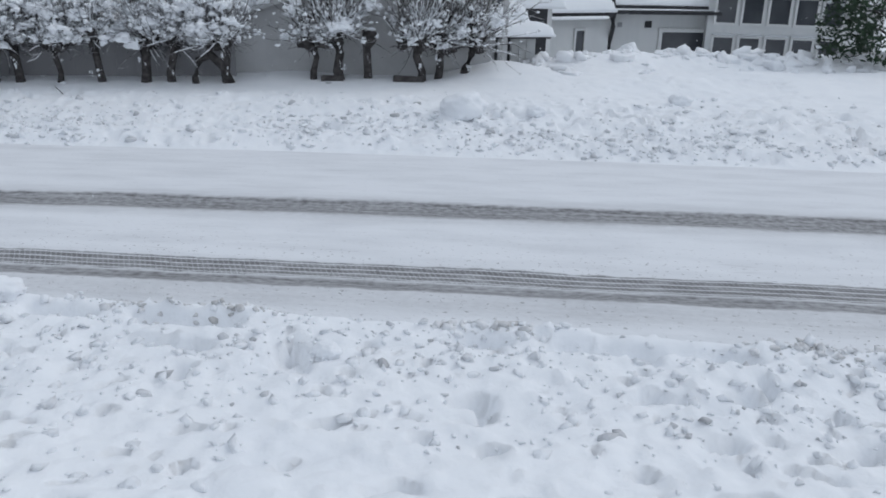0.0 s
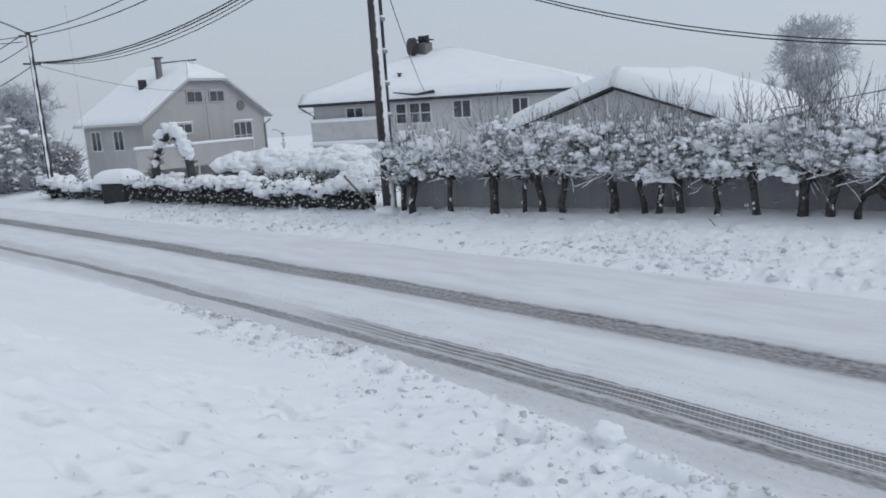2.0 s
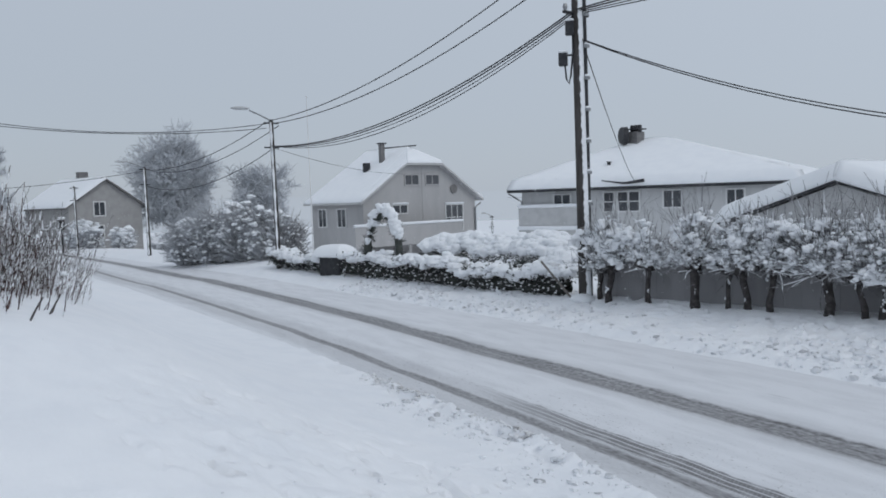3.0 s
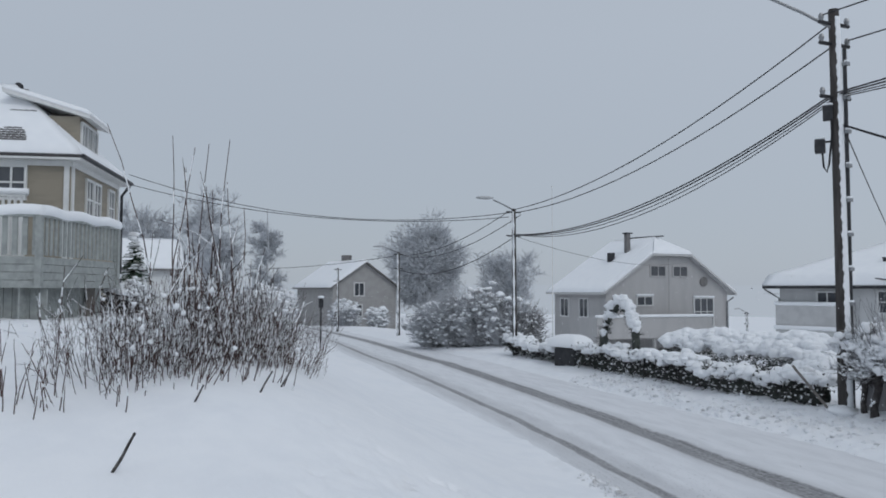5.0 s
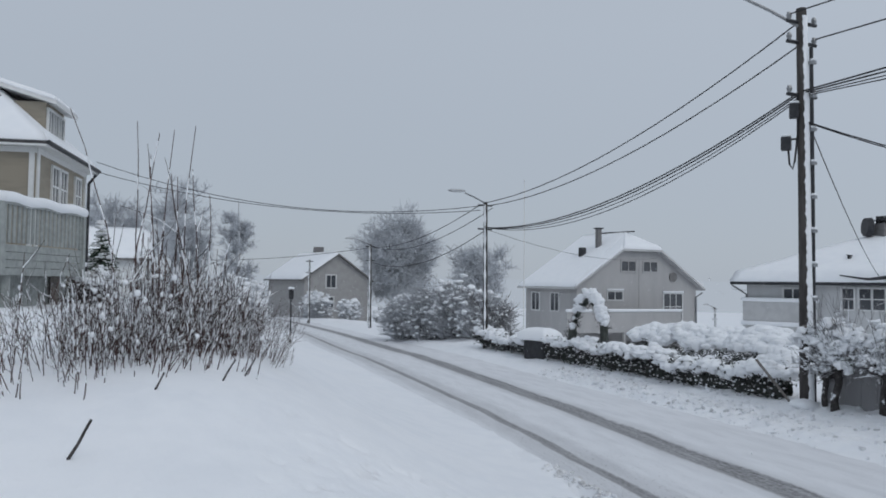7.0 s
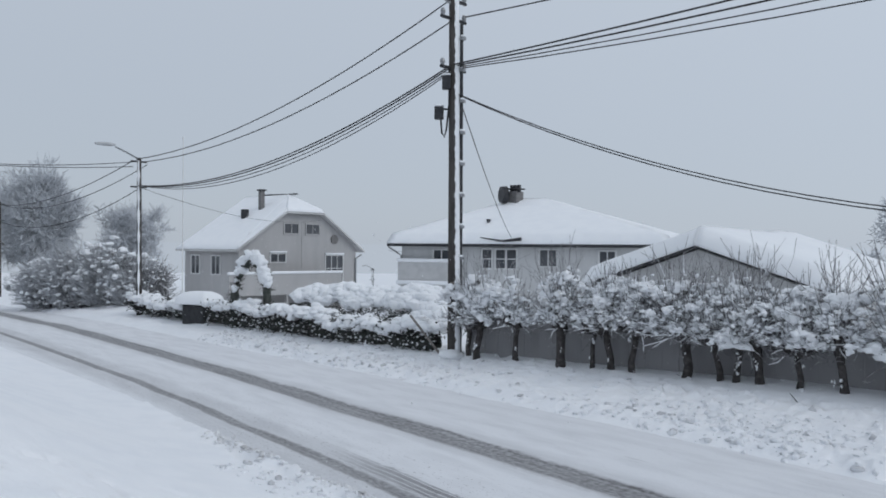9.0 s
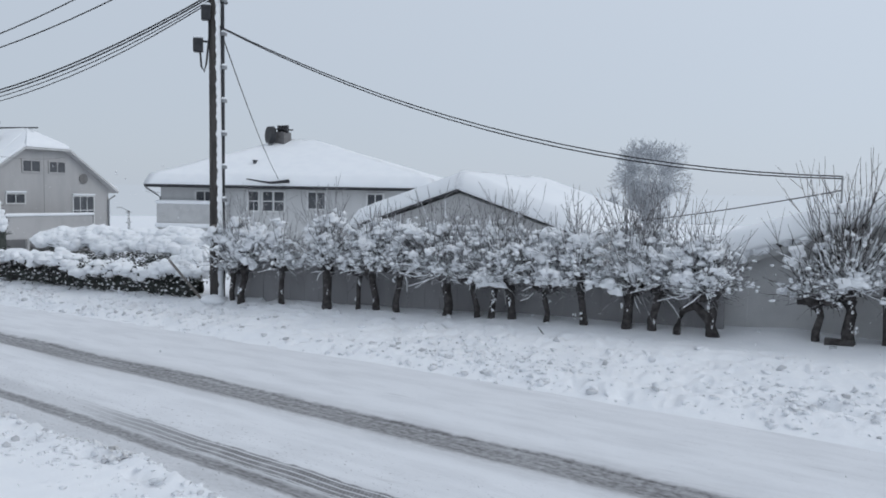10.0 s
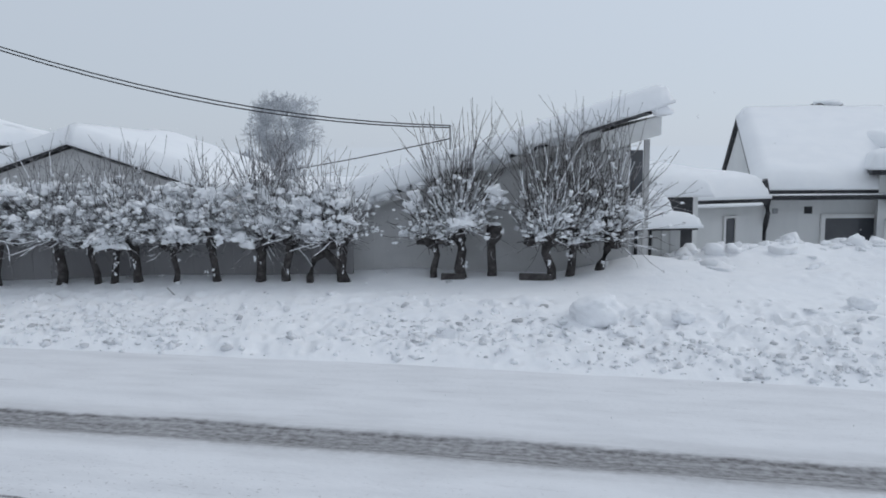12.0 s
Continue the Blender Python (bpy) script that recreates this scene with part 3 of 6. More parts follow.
# ---- houses across the road ----
def hip_house():
    """The wide two-storey house with a snowed-up hipped roof."""
    A, dx, dy = Vector((-30.15, 32.8)), Vector((0.961, 0.276)), Vector((-0.276, 0.961))
    L, Dp, ze, zt = 13.9, 9.5, 2.55, 4.95
    P = lambda u, v: tuple(A + dx * u + dy * v)
    h = thing("hip_roof_house", (*P(L / 2, Dp / 2), -2.9), "white two-storey house under a thick snow-covered hipped roof", "house", "houses")
    part("wall", solid(bmesh.new(), [P(0, 0), P(L, 0), P(L, Dp), P(0, Dp)], -2.9, ze), HIP_WALL, h)
    o = 0.6
    c = [(*P(-o, -o), ze), (*P(L + o, -o), ze), (*P(L + o, Dp + o), ze), (*P(-o, Dp + o), ze)]
    r0, r1 = (*P(L / 2 - 1.9, Dp / 2), zt), (*P(L / 2 - 0.3, Dp / 2), zt)
    bm = bmesh.new()
    lo = [bm.verts.new(p) for p in c]
    hi = [bm.verts.new((p[0], p[1], p[2] + 0.16)) for p in c]
    t0, t1 = bm.verts.new(r0), bm.verts.new(r1)
    bm.faces.new(lo[::-1])
    for i in range(4):
        bm.faces.new((lo[i], lo[(i + 1) % 4], hi[(i + 1) % 4], hi[i]))
    bm.faces.new((hi[0], hi[1], t1, t0)); bm.faces.new((hi[1], hi[2], t1)); bm.faces.new((hi[2], hi[3], t0, t1)); bm.faces.new((hi[3], hi[0], t0))
    roof = part("roof", bm, DARK, h, "dark roof edge")
    e = [(p[0], p[1], p[2] + 0.17) for p in c]
    for k, q in enumerate(((e[0], e[1], r1, r0), (e[1], e[2], r1, r1), (e[2], e[3], r0, r1), (e[3], e[0], r0, r0))):
        snow_sheet("roof_snow", q, 0.42, roof, seed=k, edge=0.5, over=0.02, label="thick smooth snow", soft=(0, 0, 1, 0))
    m = facade(P(0, 0), P(L, 0))
    window(h, m, 2.4, 1.5, 0.9, 0.85, 2, 1)
    for u in (5.0, 5.75, 6.35):
        window(h, m, u, 1.45, 0.5, 0.95, 1, 2)
    window(h, m, 8.3, 1.6, 0.85, 0.8, 2, 1)
    window(h, m, 11.3, 1.5, 0.75, 0.85, 2, 1)
    window(h, m, 1.9, -1.0, 0.6, 0.95, 1, 1)
    # boarded balcony on the front corner
    b = part("balcony", box(bmesh.new(), (-0.05, -0.02, 0.62), (3.7, 0.35, 0.78), m), PALE_WALL, h)
    for lo_, hi_ in (((-0.05, 0.27, 0.78), (3.7, 0.35, 1.7)), ((-0.05, 0.02, 0.78), (0.03, 0.27, 1.7)), ((3.62, 0.02, 0.78), (3.7, 0.27, 1.7)), ((-0.05, 0.27, -1.15), (3.7, 0.35, 0.5)), ((-0.05, 0.02, -1.15), (0.03, 0.27, 0.5))):
        part("balcony_panel", box(bmesh.new(), lo_, hi_, m), GREY_WALL, b)
    for lo_, hi_ in (((-0.12, 0.2, 1.7), (3.77, 0.44, 1.9)), ((-0.14, 0.15, 0.5), (3.77, 0.46, 0.72))):
        part("balcony_snow", box(bmesh.new(), lo_, hi_, m, 0.06), SNOW_SOFT, b, "ridge of snow", True)
    gut = bmesh.new()
    tube(gut, [m @ Vector((-0.5, 0.62, 2.52)), m @ Vector((-0.2, 0.3, 2.25)), m @ Vector((0.02, 0.08, 2.05)), m @ Vector((0.02, 0.08, -1.5))], 0.05)
    part("downpipe", gut, GALV, h)
    # chimney with a round cowl
    cp = P(L / 2 - 2.3, Dp / 2 - 0.3)
    ch = part("chimney", box(bmesh.new(), (cp[0] - 0.25, cp[1] - 0.25, 4.4), (cp[0] + 0.65, cp[1] + 0.45, 5.75)), BRICKC, h)
    bm = bmesh.new()
    bmesh.ops.create_cone(bm, cap_ends=True, segments=24, radius1=0.50, radius2=0.46, depth=0.3,
                          matrix=Matrix.Translation((cp[0] - 0.05, cp[1] - 0.55, 5.55)) @ Matrix.Rotation(radians(-33), 4, "Z") @ Matrix.Rotation(radians(88), 4, "X"))
    part("dish", bm, DARK, ch, "round dark dish")
    part("chimney_cap", box(bmesh.new(), (cp[0] + 0.05, cp[1] - 0.3, 5.86), (cp[0] + 0.75, cp[1] + 0.5, 5.93)), DARK, ch)
    for dx_ in (0.1, 0.35, 0.6):
        part("chimney_pipe", box(bmesh.new(), (cp[0] + dx_, cp[1] - 0.1, 5.7), (cp[0] + dx_ + 0.12, cp[1] + 0.1, 6.12)), DARK, ch)
    vp = P(4.6, 1.2)
    part("roof_vent", tube(bmesh.new(), [(*vp, 3.2), (*vp, 3.95), (vp[0] + 0.01, vp[1], 4.05)], [0.09, 0.09, 0.15], 10), DARK, h)
    hk = P(6.2, -0.75)
    part("cable_bracket", tube(bmesh.new(), [(*P(4.9, -0.72), 3.02), (*P(6.0, -0.8), 2.86), (*hk, 2.85), (*P(7.1, -0.75), 2.95)], [0.03, 0.06, 0.07, 0.1], 6), DARK, h)


def half_hip_house():
    """The older house with a clipped gable, turned to the road."""
    x0, x1, y0, y1, ze, zr = -42.4, -48.4, 31.0, 41.1, 2.45, 5.75
    ym, base, o = (y0 + y1) / 2, -2.6, 0.45
    zc = 4.7
    yl, yr = ym - (zr - zc) * (ym - y0) / (zr - ze), ym + (zr - zc) * (y1 - ym) / (zr - ze)
    h = thing("half_hip_house", ((x0 + x1) / 2, ym, base), "pale wooden house with a snowy half-hipped roof and veranda", "house", "houses")
    bm = bmesh.new()
    prof = [(y0, base), (y1, base), (y1, ze), (yr, zc), (yl, zc), (y0, ze)]
    f = [bm.verts.new((x0, y, z)) for y, z in prof]
    g = [bm.verts.new((x1, y, z)) for y, z in prof]
    bm.faces.new(f); bm.faces.new(g[::-1])
    for i in range(6):
        bm.faces.new((f[i], g[i], g[(i + 1) % 6], f[(i + 1) % 6]))
    part("wall", bm, PALE_WALL, h)
    sl = (zr - ze) / (ym - y0)
    t = 0.14
    roof = None
    quads = [[(x0 + o, y0 - o, ze - o * sl + t), (x1 - o, y0 - o, ze - o * sl + t), (x1 - o, ym, zr + t), (x0 - 1.4, ym, zr + t), (x0 + o, yl, zc + t)],
             [(x0 + o, y1 + o, ze - o * sl + t), (x0 + o, yr, zc + t), (x0 - 1.4, ym, zr + t), (x1 - o, ym, zr + t), (x1 - o, y1 + o, ze - o * sl + t)],
             [(x0 + o, yl, zc + t), (x0 - 1.4, ym, zr + t), (x0 + o, yr, zc + t)]]
    bm = bmesh.new()
    for q in quads:
        slab(bm, q, t)
    # Dark roof edge lightened to grey: distance haze put into its colour.
    roof = part("roof", bm, GREY_WALL, h, "roof edge greyed to paint in haze")
    up = lambda p: (p[0], p[1], p[2] + 0.01)
    snow_sheet("roof_snow", [up(p) for p in (quads[0][0], quads[0][1], quads[0][2], quads[0][3])], 0.16, roof, edge=0.3, over=0.0, soft=(0, 1, 1, 0), seed=3, label="thin snow with bare patches")
    snow_sheet("roof_snow", [up(p) for p in (quads[0][4], quads[0][0], quads[0][3], quads[0][3])], 0.16, roof, edge=0.3, over=0.0, soft=(1, 0, 0, 0), seed=4)
    snow_sheet("roof_snow", [up(p) for p in (quads[1][4], quads[1][0], quads[1][2], quads[1][3])], 0.2, roof, edge=0.3, over=0.0, soft=(1, 0, 1, 0), seed=5)
    snow_sheet("roof_snow", [up(p) for p in (quads[2][0], quads[2][2], quads[2][1], quads[2][1])], 0.2, roof, edge=0.3, over=0.0, soft=(0, 0, 1, 0), seed=6)
    m = facade((x0, y0), (x0, y1))
    for u, z, w, hh, c in ((4.15, 3.4, 1.15, 0.62, 2), (6.0, 3.4, 1.15, 0.62, 2), (3.05, 1.5, 1.2, 0.5, 2), (8.0, 0.15, 1.6, 1.75, 3)):
        window(h, m, u, z, w, hh, c, 1 if hh < 1 else 2, snow=0.12 if hh != 0.62 else 0.0, frame_mat=PALE_WALL if hh == 0.62 else TRIM)
    bm = bmesh.new()
    bmesh.ops.create_cone(bm, cap_ends=True, segments=20, radius1=0.33, radius2=0.30, depth=0.08, matrix=m @ Matrix.Translation((8.0, 0.04, 3.05)) @ Matrix.Rotation(radians(90), 4, "X"))
    # Vent greyed the same way, haze painted into its colour.
    part("round_vent", bm, BRICKC, h, "dark round gable vent")
    # weatherboard joints on the gable
    part("cover_board", box(bmesh.new(), (5.05, 0.002, -1.0), (5.15, 0.03, 4.6), m), PALE_WALL, h)
    m2 = facade((x1, y0), (x0, y0))
    for u in (1.3, 3.6):
        window(h, m2, u, 0.7, 0.9, 1.15, 2, 1)
    # veranda along the gable
    v = part("veranda", box(bmesh.new(), (-1.9, 0.05, -0.55), (7.2, 1.7, -0.4), m), PALE_WALL, h)
    part("veranda_panel", box(bmesh.new(), (-1.9, 1.62, -0.4), (7.2, 1.7, 0.75), m), PALE_WALL, v)
    part("veranda_panel", box(bmesh.new(), (-1.9, 0.05, -0.4), (-1.82, 1.62, 0.75), m), PALE_WALL, v)
    part("veranda_snow", box(bmesh.new(), (-1.95, 1.5, 0.75), (7.25, 1.82, 0.93), m, 0.06), SNOW_SOFT, v, "ridge of snow", True)
    for u in (-1.7, 2.6, 7.0):
        part("veranda_post", box(bmesh.new(), (u - 0.07, 1.45, -2.6), (u + 0.07, 1.6, -0.55), m), PALE_WALL, v)
    ch = part("chimney", box(bmesh.new(), (-45.0, ym - 1.62, 4.6), (-44.7, ym - 1.32, 6.3)), BRICKC, h)
    part("chimney_cap", box(bmesh.new(), (-45.08, ym - 1.72, 6.3), (-44.6, ym - 1.2, 6.38)), DARK, ch)
    part("roof_hatch", box(bmesh.new(), (-45.6, ym - 2.6, 4.2), (-45.2, ym - 2.25, 5.0)), DARK, h)
    part("ladder_rail", tube(bmesh.new(), [(-43.0, ym + 0.1, 6.1), (-46.5, ym + 0.1, 6.15)], 0.05), DARK, h)
    part("downpipe", tube(bmesh.new(), [(x0 + 0.3, y1 + 0.3, 2.0), (x0 + 0.08, y1 - 0.05, 1.7), (x0 + 0.08, y1 - 0.05, -2)], 0.06), GALV, h)


def gable_garage():
    """Low garage behind the fence, its gable to the road."""
    xm, y0, y1, hw, ze, zr, base = -7.1, 17.5, 24.6, 2.72, 1.50, 2.40, -1.6
    h = thing("gable_garage", (xm, 21, base), "low grey garage with a deep snow-covered gable roof", "garage")
    bm = bmesh.new()
    prof = [(xm - hw, base), (xm + hw, base), (xm + hw, ze), (xm, zr), (xm - hw, ze)]
    f = [bm.verts.new((x, y0 + (x - xm) * -0.06, z)) for x, z in prof]
    g = [bm.verts.new((x, y1, z)) for x, z in prof]
    bm.faces.new(f); bm.faces.new(g[::-1])
    for i in range(5):
        bm.faces.new((f[i], g[i], g[(i + 1) % 5], f[(i + 1) % 5]))
    part("wall", bm, GREY_WALL, h)
    sl, o = (zr - ze) / hw, 0.16
    roof = None
    for s in (-1, 1):
        q = [(xm, y0 - o, zr + 0.1), (xm + s * (hw + o), y0 - o + s * -0.15, ze - o * sl + 0.1), (xm + s * (hw + o), y1 + o, ze - o * sl + 0.1), (xm, y1 + o, zr + 0.1)]
        r = part("roof", slab(bmesh.new(), q, 0.06), DARK, h, "dark verge board")
        snow_sheet("roof_snow", [(p[0], p[1], p[2] + 0.01) for p in (q[1], q[2], q[3], q[0])], 0.42, r, edge=0.45, over=0.07, seed=11, label="deep rounded snow", soft=(1, 1, 1, 0))
    m = facade((xm - hw, y0 + 0.18), (xm + hw, y0 - 0.18))
    for u in np.arange(0.25, 5.3, 0.42):
        zt = zr - abs(u - hw) * sl - 0.12
        part("cover_board", box(bmesh.new(), (u - 0.03, 0.0, base), (u + 0.03, 0.03, zt), m), GREY_WALL, h)


def lean_to():
    """The low building at the bend, its roof rising to a boxed overhang."""
    p, q = Vector((-1.15, 13.32)), Vector((3.35, 13.02))
    d = (q - p).normalized()
    n = Vector((-d.y, d.x))
    L = (q - p).length
    zl, sl, Dp, base = 1.33, 0.305, 5.5, -0.4
    P = lambda u, v: tuple(p + d * u + n * v)
    h = thing("monopitch_house", (*P(L / 2, Dp / 2), base), "grey rendered building with a steep snow-laden single-pitch roof", "house", "houses")
    part("wall", solid(bmesh.new(), [P(0, 0), P(L, 0), P(L, Dp), P(0, Dp)], base, [zl, zl + L * sl, zl + L * sl, zl]), GREY_WALL, h)
    u0, u1 = -0.75, L + 0.47
    zz = lambda u: zl + u * sl + 0.12
    quad = [(*P(u0, -0.2), zz(u0)), (*P(u1, -0.2), zz(u1)), (*P(u1, Dp + 0.3), zz(u1)), (*P(u0, Dp + 0.3), zz(u0))]
    roof = part("roof", slab(bmesh.new(), quad, 0.07), DARK, h, "dark roof edge")
    snow_sheet("roof_snow", [(a, b, c + 0.01) for a, b, c in quad], 0.34, roof, n=40, edge=0.32, over=0.17, seed=21, label="deep overhanging snow")
    rng = np.random.default_rng(22)
    drape = []
    for k in range(34):
        u = rng.uniform(u0, 3.0) if k < 28 else rng.uniform(3.0, u1)
        r = rng.uniform(0.05, 0.11)
        drape.append((*P(u, -0.21), zz(u) - 0.01 + rng.normal(0, 0.025), r * 1.7, r * 0.8, r))
    lumps("verge_snow", drape, SNOW_SOFT, roof, "snow curling over the verge", 0.3, seed=23)
    # boxed white soffit under the high end
    sq = [(*P(u1 - 0.95, -0.14), zz(u1 - 0.95) - 0.12), (*P(u1 - 0.04, -0.14), zz(u1) - 0.14), (*P(u1 - 0.04, Dp), zz(u1) - 0.14), (*P(u1 - 0.95, Dp), zz(u1 - 0.95) - 0.12)]
    part("soffit", slab(bmesh.new(), sq, 0.30), TRIM, h, "white boxed soffit")
    vb = [(*P(u0, -0.19), zz(u0) - 0.075), (*P(u1 - 0.95, -0.19), zz(u1 - 0.95) - 0.075), (*P(u1 - 0.95, -0.14), zz(u1 - 0.95) - 0.075), (*P(u0, -0.14), zz(u0) - 0.075)]
    part("verge_board", slab(bmesh.new(), vb, 0.11), GREY_WALL, h, "pale verge board")
    m = facade(P(0, 0), P(L, 0))
    for u in np.arange(0.5, L, 0.6):
        part("cover_board", box(bmesh.new(), (u - 0.02, 0, base), (u + 0.02, 0.015, zl + u * sl - 0.05), m), GREY_WALL, h)
    # Solid dark strip paints a gap's shade along the wall foot.
    part("plinth_gap_shade", box(bmesh.new(), (0.9, 0.0, -0.1), (3.4, 0.05, 0.22), m), DARK, h, "dark strip standing in for a shaded gap at the wall foot")
    # posts and glazing below the overhang
    for u in (L + 0.3,):
        part("corner_post", box(bmesh.new(), (u - 0.04, -0.3, base), (u + 0.04, -0.22, zz(u) - 0.45), m), GREY_WALL, h)
    w = part("glazing", box(bmesh.new(), (L + 0.02, -0.27, 1.55), (L + 0.24, -0.23, 2.3), m), GLASS, h, "dark glass panel")


def canopy_annex():
    """Low white-boarded annex with a snowed canopy, then the linking wing."""
    a = thing("canopy_annex", (4.3, 14.9, -0.4), "white boarded porch under a sagging snow-covered canopy", "porch")
    p, q = (3.35, 14.55), (5.15, 14.75)
    m = facade(p, q)
    part("wall", box(bmesh.new(), (0, -1.6, -0.4), (1.36, 0, 0.93), m), WHITE_WALL, a)
    for u in np.arange(0.1, 1.36, 0.16):
        part("board", box(bmesh.new(), (u - 0.055, 0.0, -0.4), (u + 0.055, 0.02, 0.9), m), WHITE_WALL, a)
    for u in (0.52, 0.78):
        part("post", box(bmesh.new(), (u - 0.02, 0.03, -0.4), (u + 0.02, 0.07, 0.92), m), DARK, a)
    rf = part("canopy", box(bmesh.new(), (-0.3, -1.7, 0.94), (1.45, 0.5, 1.0), m), DARK, a)
    c = [m @ Vector(v) for v in ((-0.3, 0.5, 1.0), (1.45, 0.5, 1.0), (1.45, -1.7, 1.0), (-0.3, -1.7, 1.0))]
    snow_sheet("canopy_snow", c, 0.24, rf, edge=0.3, over=0.1, seed=31, label="thick snow")
    c2 = [m @ Vector(v) for v in ((-0.3, -0.2, 1.2), (1.2, -0.2, 1.2), (1.2, -1.7, 1.25), (-0.3, -1.7, 1.25))]
    snow_sheet("canopy_snow", c2, 0.40, rf, edge=0.4, over=0.1, seed=32, label="thick snow")

    b = thing("linking_wing", (7.0, 19.5, -1.3), "white linking wing with snow-covered flat roof", "house wing")
    p, q = (5.6, 18.4), (8.15, 19.35)
    m = facade(p, q)
    part("wall", box(bmesh.new(), (0, -4, -1.3), (2.72, 0, 1.08), m), WHITE_WALL, b)
    r = part("roof", box(bmesh.new(), (-0.1, -4.2, 1.08), (2.5, 0.35, 1.22), m), DARK, b, "dark eaves board")
    c = [m @ Vector(v) for v in ((-0.1, 0.35, 1.23), (2.5, 0.35, 1.23), (2.5, -4.2, 1.55), (-0.1, -4.2, 1.55))]
    snow_sheet("roof_snow", c, 0.55, r, edge=0.5, over=0.1, seed=33, label="deep rounded snow")
    part("eave_snow", box(bmesh.new(), (0.1, 0.35, 1.04), (2.3, 0.46, 1.12), m, 0.03), SNOW_SOFT, r, "ridge of snow", True)
    window(b, m, 1.72, -0.3, 0.28, 1.05, 1, 1, fr=0.05)
    part("corner_board", box(bmesh.new(), (0.42, 0.002, -1.3), (0.5, 0.05, 0.95), m), DARK, b)
    # porch box between wing and canopy
    e = thing("dark_porch", (5.3, 16.9, -0.9), "small dark porch capped with overhanging snow", "porch")
    part("wall", box(bmesh.new(), (4.95, 16.6, -0.9), (5.55, 17.9, 1.4)), DARK, e)
    part("side_panel", box(bmesh.new(), (5.55, 16.6, -0.9), (5.65, 17.9, 1.4)), TRIM, e)
    snow_sheet("roof_snow", [(4.6, 16.3, 1.41), (5.8, 16.3, 1.41), (5.8, 18.2, 1.41), (4.6, 18.2, 1.41)], 0.42, e, edge=0.4, over=0.08, seed=34, label="overhanging snow")


def long_house():
    """The long white house with a high snow roof, and its glazed end."""
    p, q = Vector((8.10, 19.65)), Vector((11.40, 19.72))
    d = (q - p).normalized(); n = Vector((0.26, 0.965)).normalized()
    P = lambda u, v: tuple(p + d * u + n * v)
    L, Dp, ze, zr, base = 8.5, 8.0, 1.38, 3.06, -1.8
    h = thing("long_white_house", (*P(L / 2, Dp / 2), base), "white plastered house with a tall smooth snow-covered roof", "house", "houses")
    bm = bmesh.new()
    pr = [(0, base), (Dp, base), (Dp, ze), (Dp / 2, zr), (0, ze)]
    f = [bm.verts.new((*P(0, v), z)) for v, z in pr]
    g = [bm.verts.new((*P(L, v), z)) for v, z in pr]
    bm.faces.new(f); bm.faces.new(g[::-1])
    for i in range(5):
        bm.faces.new((f[i], g[i], g[(i + 1) % 5], f[(i + 1) % 5]))
    part("wall", bm, WHITE_WALL, h)
    sl = (zr - ze) / (Dp / 2)
    for k, (va, vb) in enumerate(((-0.4, Dp / 2), (Dp + 0.4, Dp / 2))):
        za = ze - 0.4 * sl + 0.16
        c = [(*P(-0.12, va), za), (*P(L + 0.3, va), za), (*P(L + 0.3, vb), zr + 0.16), (*P(-0.12, vb), zr + 0.16)]
        r = part("roof", slab(bmesh.new(), c, 0.08), DARK, h, "dark roof edge")
        snow_sheet("roof_snow", [(a, b, z + 0.01) for a, b, z in c], 0.34, r, n=30, edge=0.4, over=0.0, soft=(1, 1, 1, 0), seed=41, label="deep smooth snow")
    m = facade(P(0, 0), P(L, 0))
    gt = part("gutter", box(bmesh.new(), (-0.1, 0.38, 1.15), (3.4, 0.56, 1.23), m), DARK, h, "dark gutter")
    part("gutter_snow", box(bmesh.new(), (0.05, 0.40, 1.23), (3.3, 0.54, 1.285), m, 0.03), SNOW_SOFT, gt, "ridge of snow", True)
    part("downpipe", tube(bmesh.new(), [m @ Vector(v) for v in ((-0.16, 0.62, 1.62), (-0.02, 0.6, 1.15), (0.04, 0.55, 0.85), (0.14, 0.2, 0.5), (0.16, 0.1, 0.3), (0.16, 0.1, -1.2))], [0.13, 0.11, 0.06, 0.06, 0.06, 0.06], 8), DARK, h, "dark downpipe")
    window(h, m, 2.3, -0.3, 1.25, 0.98, 1, 1, fr=0.1)
    part("air_vent", box(bmesh.new(), (1.17, 0.0, 0.79), (1.36, 0.03, 0.96), m), DARK, h)
    part("air_vent", box(bmesh.new(), (0.40, 0.0, 0.80), (0.52, 0.03, 0.92), m), GALV, h)
    part("downpipe", tube(bmesh.new(), [m @ Vector((3.15, 0.12, 1.2)), m @ Vector((3.15, 0.12, -1.2))], 0.05), TRIM, h)
    c0 = P(2.35, 4.4)
    ch = part("chimney", box(bmesh.new(), (*c0, 3.0), (c0[0] + 0.7, c0[1] + 0.5, 3.66)), BRICKC, h)
    lumps("cap_snow", [(c0[0] + 0.35, c0[1] + 0.2, 3.66, 0.42, 0.36, 0.11)], SNOW_SOFT, ch, "cap of snow", 0.1, kind="")
    dm = part("dormer", box(bmesh.new(), (3.75, -2.1, 2.0), (4.9, -0.7, 2.35), m), DARK, h, "dark dormer front")
    c = [m @ Vector(v) for v in ((3.65, -0.65, 2.35), (5.0, -0.65, 2.35), (5.0, -2.6, 2.45), (3.65, -2.6, 2.45))]
    snow_sheet("dormer_snow", c, 0.4, dm, edge=0.4, over=0.08, seed=45, label="rounded snow")
    # glazed two-storey front beside it
    gth = thing("glazed_wing", (13.2, 19.6, -1.6), "pale wing with two rows of dark windows", "house wing")
    m = facade((10.85, 19.3), (14.2, 18.0))
